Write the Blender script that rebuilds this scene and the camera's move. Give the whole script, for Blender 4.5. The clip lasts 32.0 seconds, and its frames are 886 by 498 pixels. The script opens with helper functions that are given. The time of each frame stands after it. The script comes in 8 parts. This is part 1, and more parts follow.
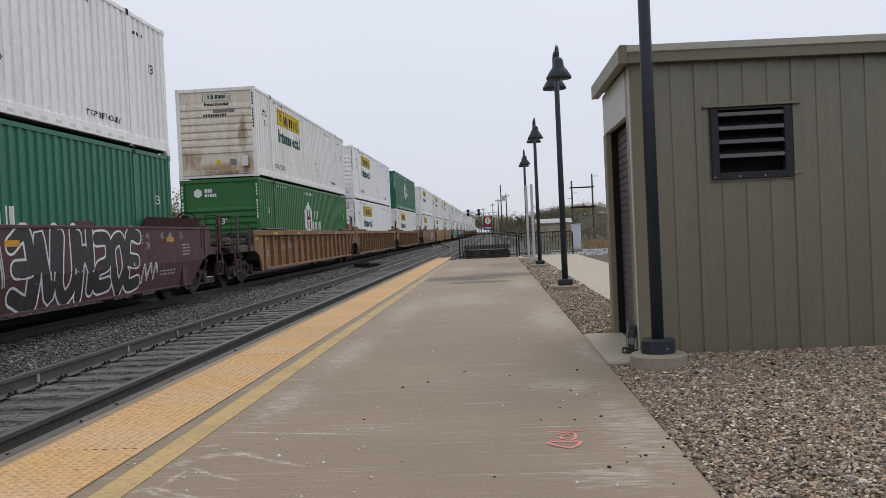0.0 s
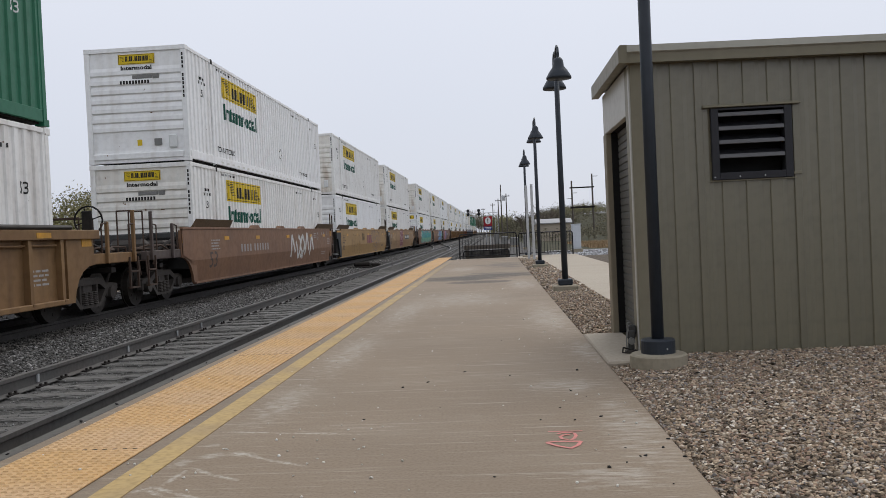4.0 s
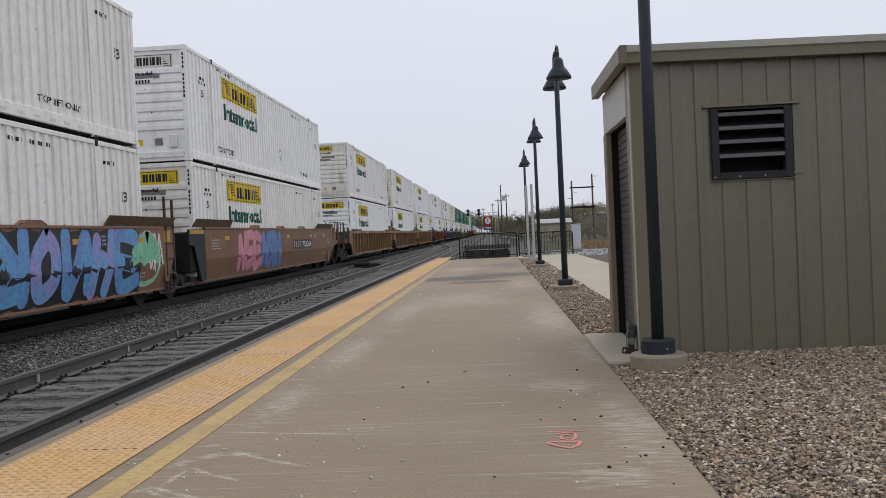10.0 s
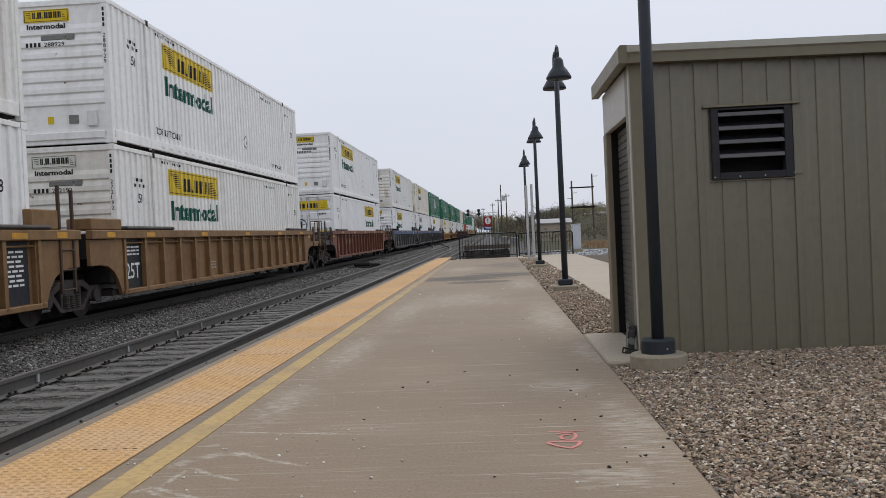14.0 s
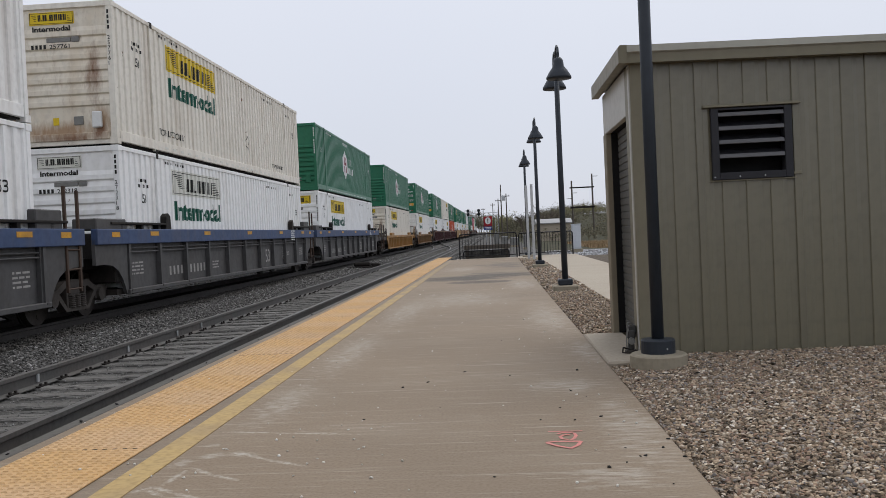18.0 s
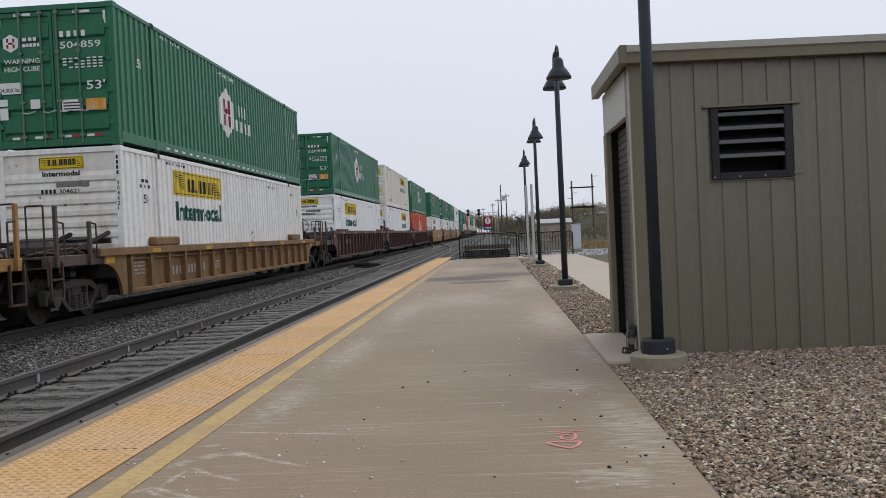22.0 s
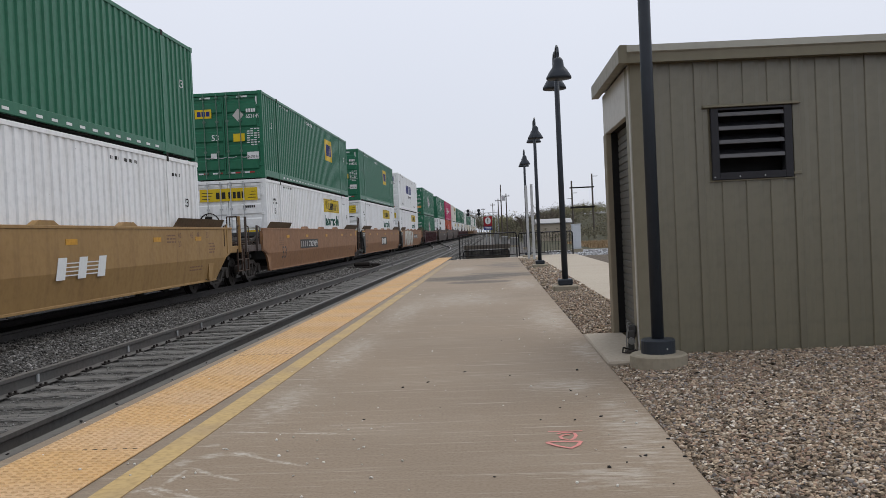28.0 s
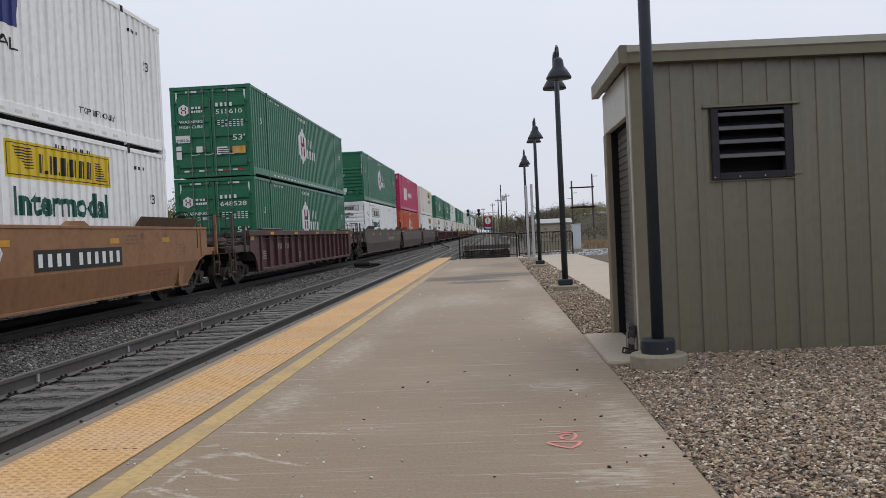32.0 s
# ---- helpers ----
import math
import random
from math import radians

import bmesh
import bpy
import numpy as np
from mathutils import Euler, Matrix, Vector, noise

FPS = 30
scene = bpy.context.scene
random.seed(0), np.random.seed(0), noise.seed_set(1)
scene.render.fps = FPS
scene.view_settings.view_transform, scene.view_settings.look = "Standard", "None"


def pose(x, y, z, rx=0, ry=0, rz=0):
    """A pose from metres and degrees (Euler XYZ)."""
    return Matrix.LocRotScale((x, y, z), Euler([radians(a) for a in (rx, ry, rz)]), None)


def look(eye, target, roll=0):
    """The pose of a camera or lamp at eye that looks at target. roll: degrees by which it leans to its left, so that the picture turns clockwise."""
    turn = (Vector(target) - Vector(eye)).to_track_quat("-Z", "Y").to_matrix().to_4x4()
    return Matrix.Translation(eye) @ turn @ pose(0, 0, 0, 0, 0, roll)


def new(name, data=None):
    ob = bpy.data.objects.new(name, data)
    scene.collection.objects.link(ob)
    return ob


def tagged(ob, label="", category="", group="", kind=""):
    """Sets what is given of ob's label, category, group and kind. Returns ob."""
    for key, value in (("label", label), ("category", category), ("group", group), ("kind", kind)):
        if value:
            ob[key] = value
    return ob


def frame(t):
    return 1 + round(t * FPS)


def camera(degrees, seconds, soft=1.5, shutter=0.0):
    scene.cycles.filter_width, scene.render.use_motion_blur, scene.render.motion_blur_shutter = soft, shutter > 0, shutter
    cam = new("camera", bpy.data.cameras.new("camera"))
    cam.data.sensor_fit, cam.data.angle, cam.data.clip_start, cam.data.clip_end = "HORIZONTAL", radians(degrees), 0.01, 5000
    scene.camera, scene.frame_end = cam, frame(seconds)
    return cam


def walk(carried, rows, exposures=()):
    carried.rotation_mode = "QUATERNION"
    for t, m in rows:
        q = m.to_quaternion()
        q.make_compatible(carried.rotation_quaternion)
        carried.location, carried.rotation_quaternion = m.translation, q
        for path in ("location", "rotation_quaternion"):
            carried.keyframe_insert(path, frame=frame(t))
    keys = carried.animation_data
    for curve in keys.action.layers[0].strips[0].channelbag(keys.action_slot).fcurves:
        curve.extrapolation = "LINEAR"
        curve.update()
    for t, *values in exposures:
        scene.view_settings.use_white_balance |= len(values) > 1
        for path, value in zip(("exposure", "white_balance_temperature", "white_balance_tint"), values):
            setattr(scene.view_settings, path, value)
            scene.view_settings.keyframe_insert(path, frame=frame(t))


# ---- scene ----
cam = camera(54.72, 32.0, soft=0.5)
EYE = Vector((0, 0, 1.08))
YAW, PITCH, LEAN = radians(-3.501), radians(-1.047), -2.657
AIM = EYE + Vector((math.sin(YAW) * math.cos(PITCH), math.cos(YAW) * math.cos(PITCH), math.sin(PITCH)))
walk(cam, [(0, look(EYE, AIM, LEAN)), (32, look(EYE, AIM, LEAN))], [(0, 0.05), (9, 0.03), (17, 0.02), (21, 0.06), (32, 0.06)])

# ---- overcast daylight ----
world = bpy.data.worlds.new("overcast")
scene.world = world
world.use_nodes = True
wn, wl = world.node_tree.nodes, world.node_tree.links
wn.clear()
sky = wn.new("ShaderNodeTexSky")
sky.sky_type, sky.sun_disc = "NISHITA", False
sky.sun_elevation, sky.sun_rotation = radians(52), radians(27)
clear = wn.new("ShaderNodeBackground")
clear.inputs[1].default_value = 0.10
wl.new(sky.outputs[0], clear.inputs[0])
wco = wn.new("ShaderNodeTexCoord")
wsep = wn.new("ShaderNodeSeparateXYZ")
wl.new(wco.outputs["Generated"], wsep.inputs[0])
wramp = wn.new("ShaderNodeValToRGB")
wramp.color_ramp.elements[0].position, wramp.color_ramp.elements[0].color = 0.0, (0.63, 0.66, 0.75, 1)
wramp.color_ramp.elements[1].position, wramp.color_ramp.elements[1].color = 0.45, (0.84, 0.87, 0.96, 1)
wl.new(wsep.outputs[2], wramp.inputs[0])
wnoise = wn.new("ShaderNodeTexNoise")
wnoise.inputs["Scale"].default_value, wnoise.inputs["Detail"].default_value = 1.6, 3
wl.new(wco.outputs["Generated"], wnoise.inputs[0])
wmul = wn.new("ShaderNodeMix")
wmul.data_type, wmul.blend_type = "RGBA", "SOFT_LIGHT"
wmul.inputs[0].default_value = 0.25
wl.new(wramp.outputs[0], wmul.inputs[6])
wl.new(wnoise.outputs[0], wmul.inputs[7])
cloud = wn.new("ShaderNodeBackground")
cloud.inputs[1].default_value = 1.0
wl.new(wmul.outputs[2], cloud.inputs[0])
wmix = wn.new("ShaderNodeMixShader")
wmix.inputs[0].default_value = 0.93
wl.new(clear.outputs[0], wmix.inputs[1])
wl.new(cloud.outputs[0], wmix.inputs[2])
wout = wn.new("ShaderNodeOutputWorld")
wl.new(wmix.outputs[0], wout.inputs[0])

sun_data = bpy.data.lights.new("sun", "SUN")
sun_data.energy, sun_data.angle, sun_data.color = 1.1, radians(30), (1.0, 0.96, 0.9)
sun = new("sun", sun_data)
sun.matrix_basis = look((17, 33, 48), (0, 0, 0))


# ---- materials ----
def material(name, color, rough=0.6, metal=0.0, second=None, grain=18.0, blotch=1.1, amount=0.35,
             bump=0.15, streak=0.0, streak_color=(0.12, 0.09, 0.06), vary=0.0, spots=None, bump_scale=None):
    """A painted or mineral surface: a base colour, blotches of a second one, fine grain, run-off streaks and relief."""
    m = bpy.data.materials.new(name)
    m.use_nodes = True
    n, l = m.node_tree.nodes, m.node_tree.links
    b = n["Principled BSDF"]
    b.inputs["Metallic"].default_value = metal
    b.inputs["Specular IOR Level"].default_value = 0.22
    co = n.new("ShaderNodeTexCoord")
    out = None
    c = n.new("ShaderNodeRGB")
    c.outputs[0].default_value = (*color, 1)
    out = c.outputs[0]

    def mixed(base, over, fac, kind="MIX"):
        x = n.new("ShaderNodeMix")
        x.data_type, x.blend_type = "RGBA", kind
        if isinstance(over, tuple):
            x.inputs[7].default_value = (*over, 1)
        else:
            l.new(over, x.inputs[7])
        if isinstance(fac, float):
            x.inputs[0].default_value = fac
        else:
            l.new(fac, x.inputs[0])
        l.new(base, x.inputs[6])
        return x.outputs[2]

    def noisy(scale, detail, lo, hi, top, stretch=None):
        t = n.new("ShaderNodeTexNoise")
        t.inputs["Scale"].default_value, t.inputs["Detail"].default_value = scale, detail
        src = co.outputs["Object"]
        if stretch:
            mp = n.new("ShaderNodeMapping")
            mp.inputs["Scale"].default_value = stretch
            l.new(src, mp.inputs[0])
            src = mp.outputs[0]
        l.new(src, t.inputs["Vector"])
        r = n.new("ShaderNodeMapRange")
        r.inputs[1].default_value, r.inputs[2].default_value = lo, hi
        r.inputs[3].default_value, r.inputs[4].default_value = 0.0, top
        l.new(t.outputs[0], r.inputs[0])
        return r.outputs[0]

    second = second or tuple(v * 0.72 for v in color)
    out = mixed(out, second, noisy(blotch, 4, 0.4, 0.75, amount))
    out = mixed(out, tuple(v * 0.6 for v in color), noisy(grain, 6, 0.45, 0.8, amount))
    if spots:
        out = mixed(out, spots[0], noisy(spots[1], 2, spots[2], spots[2] + 0.04, 1.0))
    if streak:
        out = mixed(out, streak_color, noisy(3.0, 5, 0.5, 0.8, streak, (1.4, 1.4, 0.12)))
    if vary:
        oi = n.new("ShaderNodeObjectInfo")
        hs = n.new("ShaderNodeHueSaturation")
        r = n.new("ShaderNodeMapRange")
        r.inputs[3].default_value, r.inputs[4].default_value = 1 - vary, 1 + vary
        l.new(oi.outputs["Random"], r.inputs[0])
        l.new(r.outputs[0], hs.inputs["Value"])
        l.new(out, hs.inputs["Color"])
        out = hs.outputs[0]
    l.new(out, b.inputs["Base Color"])
    rr = n.new("ShaderNodeMapRange")
    rr.inputs[3].default_value, rr.inputs[4].default_value = max(rough - 0.12, 0.05), min(rough + 0.12, 1)
    t = n.new("ShaderNodeTexNoise")
    t.inputs["Scale"].default_value, t.inputs["Detail"].default_value = bump_scale or grain, 5
    l.new(co.outputs["Object"], t.inputs["Vector"])
    l.new(t.outputs[0], rr.inputs[0])
    l.new(rr.outputs[0], b.inputs["Roughness"])
    if bump:
        bp = n.new("ShaderNodeBump")
        bp.inputs["Strength"].default_value, bp.inputs["Distance"].default_value = bump, 0.02
        l.new(t.outputs[0], bp.inputs["Height"])
        l.new(bp.outputs[0], b.inputs["Normal"])
    return m


def stone_material(name, ramp, rough=0.85):
    """Loose stones: each one of its own colour out of the ramp."""
    m = bpy.data.materials.new(name)
    m.use_nodes = True
    n, l = m.node_tree.nodes, m.node_tree.links
    b = n["Principled BSDF"]
    b.inputs["Roughness"].default_value = rough
    b.inputs["Specular IOR Level"].default_value = 0.15
    g = n.new("ShaderNodeNewGeometry")
    r = n.new("ShaderNodeValToRGB")
    while len(r.color_ramp.elements) < len(ramp):
        r.color_ramp.elements.new(0.5)
    for e, (at, c) in zip(r.color_ramp.elements, ramp):
        e.position, e.color = at, (*c, 1)
    l.new(g.outputs["Random Per Island"], r.inputs[0])
    t = n.new("ShaderNodeTexNoise")
    t.inputs["Scale"].default_value = 45
    co = n.new("ShaderNodeTexCoord")
    l.new(co.outputs["Object"], t.inputs["Vector"])
    x = n.new("ShaderNodeMix")
    x.data_type, x.blend_type = "RGBA", "OVERLAY"
    x.inputs[0].default_value = 0.5
    l.new(r.outputs[0], x.inputs[6])
    l.new(t.outputs[0], x.inputs[7])
    l.new(x.outputs[2], b.inputs["Base Color"])
    return m


M = {}
RUST = (0.16, 0.085, 0.045)
M["white"] = material("white_paint", (0.85, 0.855, 0.85), 0.45, second=(0.77, 0.765, 0.74), amount=0.3, grain=9, streak=0.3, streak_color=(0.45, 0.4, 0.33), spots=(RUST, 7.0, 0.755), bump=0.05)
M["ivory"] = material("aged_white_paint", (0.77, 0.735, 0.655), 0.5, second=(0.68, 0.63, 0.54), amount=0.4, grain=9, streak=0.45, streak_color=(0.36, 0.27, 0.19), spots=(RUST, 6.0, 0.74), bump=0.05)
M["pearl"] = material("dull_white_paint", (0.82, 0.815, 0.79), 0.5, second=(0.72, 0.7, 0.655), amount=0.4, grain=9, streak=0.4, streak_color=(0.4, 0.33, 0.27), spots=(RUST, 6.5, 0.75), bump=0.05)
M["worn_white"] = material("worn_white_end_paint", (0.78, 0.765, 0.715), 0.55, second=(0.68, 0.63, 0.55), blotch=1.6, amount=0.5, grain=7, streak=0.3, streak_color=(0.45, 0.36, 0.26), spots=(RUST, 5.0, 0.71))
M["faded"] = material("faded_white_stencil", (0.36, 0.35, 0.335), 0.6, second=(0.25, 0.23, 0.21), blotch=6, amount=0.8, grain=20, bump=0)
M["rust_white"] = material("rust_stained_white_paint", (0.72, 0.67, 0.57), 0.6, second=(0.6, 0.5, 0.37), blotch=1.4, amount=0.5, grain=7, streak=0.3, streak_color=(0.4, 0.28, 0.16))


def stained(m, color, patches, top, seed):
    """Run-off and rust inside soft ellipses on an upright wall (x, z, half width, half height), broken up by noise drawn out downwards."""
    n, l = m.node_tree.nodes, m.node_tree.links
    b = n["Principled BSDF"]
    src = b.inputs["Base Color"].links[0].from_socket
    co = n.new("ShaderNodeTexCoord")
    mask = None
    for x, z, w, h in patches:
        mp = n.new("ShaderNodeMapping")
        mp.inputs["Scale"].default_value = (1 / w, 0, 1 / h)
        mp.inputs["Location"].default_value = (-x / w, 0, -z / h)
        l.new(co.outputs["Object"], mp.inputs[0])
        e = n.new("ShaderNodeVectorMath")
        e.operation = "LENGTH"
        l.new(mp.outputs[0], e.inputs[0])
        r = n.new("ShaderNodeMapRange")
        r.inputs[1].default_value, r.inputs[2].default_value, r.inputs[3].default_value, r.inputs[4].default_value = 0.1, 1.0, 0.45, 0.0
        l.new(e.outputs["Value"], r.inputs[0])
        if mask is None:
            mask = r.outputs[0]
        else:
            g = n.new("ShaderNodeMath")
            g.operation = "MAXIMUM"
            l.new(mask, g.inputs[0])
            l.new(r.outputs[0], g.inputs[1])
            mask = g.outputs[0]
    mp = n.new("ShaderNodeMapping")
    mp.inputs["Scale"].default_value, mp.inputs["Location"].default_value = (7, 1, 2.0), (seed, 0, seed)
    l.new(co.outputs["Object"], mp.inputs[0])
    t = n.new("ShaderNodeTexNoise")
    t.inputs["Scale"].default_value, t.inputs["Detail"].default_value, t.inputs["Roughness"].default_value = 1.0, 7, 0.65
    l.new(mp.outputs[0], t.inputs["Vector"])
    s = n.new("ShaderNodeMath")
    l.new(mask, s.inputs[0])
    l.new(t.outputs[0], s.inputs[1])
    q = n.new("ShaderNodeMapRange")
    q.inputs[1].default_value, q.inputs[2].default_value, q.inputs[4].default_value = 0.55, 0.95, top
    l.new(s.outputs[0], q.inputs[0])
    x = n.new("ShaderNodeMix")
    x.data_type = "RGBA"
    l.new(q.outputs[0], x.inputs[0])
    l.new(src, x.inputs[6])
    x.inputs[7].default_value = (*color, 1)
    l.new(x.outputs[2], b.inputs["Base Color"])


stained(M["rust_white"], (0.3, 0.17, 0.08), [(0.0, 0.3, 1.4, 0.28), (-0.9, 0.6, 0.5, 0.5), (1.0, 0.5, 0.3, 0.5)], 0.8, 3.0)
stained(M["rust_white"], (0.17, 0.07, 0.03), [(0.85, 1.45, 0.22, 0.75), (0.3, 0.14, 1.0, 0.13), (0.95, 0.3, 0.25, 0.3)], 0.85, 8.0)
stained(M["worn_white"], (0.36, 0.26, 0.16), [(0.0, 0.22, 1.4, 0.22), (0.9, 0.9, 0.25, 0.8)], 0.55, 5.0)
M["green"] = material("green_paint", (0.024, 0.145, 0.08), 0.38, second=(0.037, 0.17, 0.095), amount=0.4, grain=9, streak=0.2, streak_color=(0.05, 0.1, 0.06), bump=0.05)
M["leaf"] = material("light_green_paint", (0.04, 0.15, 0.045), 0.45, second=(0.05, 0.17, 0.07), amount=0.4, grain=9, streak=0.2, streak_color=(0.06, 0.1, 0.04), bump=0.05)
M["orange"] = material("orange_paint", (0.52, 0.085, 0.03), 0.45, amount=0.3, grain=9, streak=0.2, bump=0.05)
M["pink"] = material("magenta_paint", (0.5, 0.03, 0.12), 0.42, amount=0.25, grain=9, streak=0.15, bump=0.05)
M["rod_green"] = material("scuffed_green_rods", (0.13, 0.2, 0.16), 0.45, second=(0.06, 0.13, 0.09), amount=0.7, grain=14, bump=0.05)
M["orange_label"] = material("orange_sticker", (0.62, 0.3, 0.02), 0.4, second=(0.7, 0.5, 0.35), blotch=7, amount=0.8, bump=0)
M["tape_red"] = material("red_reflective_tape", (0.4, 0.04, 0.04), 0.45, amount=0.3, bump=0)
M["yellow"] = material("yellow_sticker", (0.66, 0.47, 0.02), 0.4, amount=0.15, bump=0.02)
M["cream"] = material("plain_logo_ground", (0.66, 0.66, 0.6), 0.45, amount=0.2, bump=0.02)
M["logo_dark"] = material("logo_black", (0.02, 0.02, 0.018), 0.5, amount=0.1, bump=0)
M["logo_green"] = material("logo_green", (0.008, 0.085, 0.056), 0.45, amount=0.15, bump=0)
M["logo_red"] = material("logo_maroon", (0.2, 0.015, 0.03), 0.45, amount=0.15, bump=0)
M["logo_blue"] = material("logo_navy", (0.02, 0.03, 0.16), 0.45, amount=0.15, bump=0)
M["logo_white"] = material("logo_white", (0.72, 0.73, 0.72), 0.45, amount=0.2, bump=0)
M["tape"] = material("reflective_tape", (0.58, 0.29, 0.025), 0.45, second=(0.3, 0.17, 0.05), blotch=4, amount=0.7, bump=0)
M["tan"] = material("tan_car_paint", (0.215, 0.125, 0.056), 0.6, second=(0.13, 0.066, 0.033), amount=0.55, grain=8, streak=0.5, streak_color=(0.08, 0.045, 0.025), vary=0.06)
M["amber"] = material("yellow_orange_car_paint", (0.35, 0.195, 0.068), 0.55, second=(0.25, 0.13, 0.045), amount=0.5, grain=8, streak=0.55, streak_color=(0.12, 0.05, 0.025), vary=0.05)
M["ochre"] = material("ochre_car_paint", (0.325, 0.2, 0.078), 0.55, second=(0.25, 0.142, 0.052), amount=0.4, grain=8, streak=0.35, streak_color=(0.12, 0.06, 0.03), vary=0.05)
M["brown"] = material("brown_car_paint", (0.20, 0.108, 0.062), 0.55, second=(0.13, 0.07, 0.045), amount=0.45, grain=8, streak=0.35, streak_color=(0.06, 0.035, 0.025), vary=0.05)
M["sienna"] = material("sienna_car_paint", (0.27, 0.138, 0.066), 0.55, second=(0.2, 0.1, 0.052), amount=0.4, grain=8, streak=0.3, streak_color=(0.09, 0.05, 0.03), vary=0.05)
M["mustard"] = material("mustard_car_paint", (0.27, 0.165, 0.08), 0.55, second=(0.2, 0.118, 0.056), amount=0.4, grain=8, streak=0.3, streak_color=(0.1, 0.055, 0.03), vary=0.04)
M["redbrown"] = material("red_brown_car_paint", (0.17, 0.062, 0.038), 0.55, second=(0.1, 0.045, 0.035), amount=0.45, grain=8, streak=0.35, streak_color=(0.05, 0.03, 0.02), vary=0.05)
M["maroon"] = material("maroon_car_paint", (0.085, 0.038, 0.04), 0.6, second=(0.06, 0.032, 0.032), amount=0.5, grain=8, streak=0.35, streak_color=(0.13, 0.09, 0.08), vary=0.06)
M["guide"] = material("grimy_brown_guide", (0.135, 0.088, 0.05), 0.65, second=(0.08, 0.055, 0.036), amount=0.6, grain=10, streak=0.4)
M["umber"] = material("umber_car_paint", (0.26, 0.145, 0.075), 0.6, second=(0.165, 0.088, 0.048), amount=0.6, grain=8, streak=0.5, streak_color=(0.06, 0.036, 0.025))
M["grey"] = material("grey_car_paint", (0.078, 0.076, 0.076), 0.6, second=(0.06, 0.052, 0.047), amount=0.5, grain=8, streak=0.35, streak_color=(0.05, 0.045, 0.04), vary=0.05)
M["blue"] = material("blue_car_paint", (0.045, 0.075, 0.16), 0.55, second=(0.05, 0.06, 0.1), amount=0.5, grain=8, streak=0.3, vary=0.05)
M["dusk"] = material("dark_brown_car_paint", (0.085, 0.065, 0.058), 0.6, second=(0.06, 0.045, 0.04), amount=0.5, grain=8, streak=0.35, vary=0.05)
M["underframe"] = material("grimy_underframe", (0.016, 0.014, 0.013), 0.8, second=(0.045, 0.035, 0.028), amount=0.6, grain=14, bump=0.3)
M["wheel"] = material("rolled_steel", (0.04, 0.035, 0.031), 0.55, metal=0.4, amount=0.5, second=(0.05, 0.035, 0.025))
M["iron"] = material("rusty_ladder_iron", (0.072, 0.046, 0.033), 0.7, second=(0.036, 0.026, 0.022), amount=0.6, grain=25)
M["galv"] = material("galvanised_steel", (0.5, 0.51, 0.52), 0.4, metal=0.4, second=(0.4, 0.4, 0.4), amount=0.3)
M["bogie"] = material("dusty_cast_steel", (0.062, 0.053, 0.046), 0.7, second=(0.03, 0.026, 0.023), amount=0.6, grain=14, bump=0.3)
M["endgrey"] = material("grimy_dark_grey_paint", (0.06, 0.06, 0.058), 0.65, second=(0.04, 0.036, 0.033), amount=0.5, grain=10)
M["panel_black"] = material("blue_black_panel_paint", (0.022, 0.024, 0.028), 0.6, second=(0.035, 0.033, 0.032), amount=0.6, grain=10)
M["olive"] = material("grimy_guide_bar", (0.055, 0.048, 0.042), 0.6, second=(0.035, 0.03, 0.026), amount=0.5, grain=10)
M["concrete"] = material("platform_concrete", (0.265, 0.202, 0.14), 0.7, second=(0.195, 0.15, 0.106), blotch=0.45, amount=0.6, grain=60, bump=0.12)
def broomed(m, pale, amount):
    """Pale brushed streaks across the slab, in two scales."""
    n, l = m.node_tree.nodes, m.node_tree.links
    b = n["Principled BSDF"]
    src = b.inputs["Base Color"].links[0].from_socket
    co = n.new("ShaderNodeTexCoord")
    for sx, sy, lo, hi, top in ((1.1, 16.0, 0.58, 0.74, amount), (3.2, 60.0, 0.6, 0.72, amount * 0.9), (0.5, 0.8, 0.5, 0.75, amount * 0.55)):
        mp = n.new("ShaderNodeMapping")
        mp.inputs["Scale"].default_value = (sx, sy, 1)
        mp.inputs["Rotation"].default_value = (0, 0, 0.02)
        mp.inputs["Location"].default_value = (pale[0] * 9, pale[1] * 7, 0)
        l.new(co.outputs["Object"], mp.inputs[0])
        t = n.new("ShaderNodeTexNoise")
        t.inputs["Scale"].default_value, t.inputs["Detail"].default_value = 1.0, 6
        t.inputs["Roughness"].default_value = 0.65
        l.new(mp.outputs[0], t.inputs["Vector"])
        r = n.new("ShaderNodeMapRange")
        r.inputs[1].default_value, r.inputs[2].default_value, r.inputs[4].default_value = lo, hi, top
        l.new(t.outputs[0], r.inputs[0])
        x = n.new("ShaderNodeMix")
        x.data_type = "RGBA"
        l.new(r.outputs[0], x.inputs[0])
        l.new(src, x.inputs[6])
        x.inputs[7].default_value = (*pale, 1)
        src = x.outputs[2]
    l.new(src, b.inputs["Base Color"])


broomed(M["concrete"], (0.2, 0.155, 0.11), 0.3)
broomed(M["concrete"], (0.4, 0.345, 0.27), 0.4)


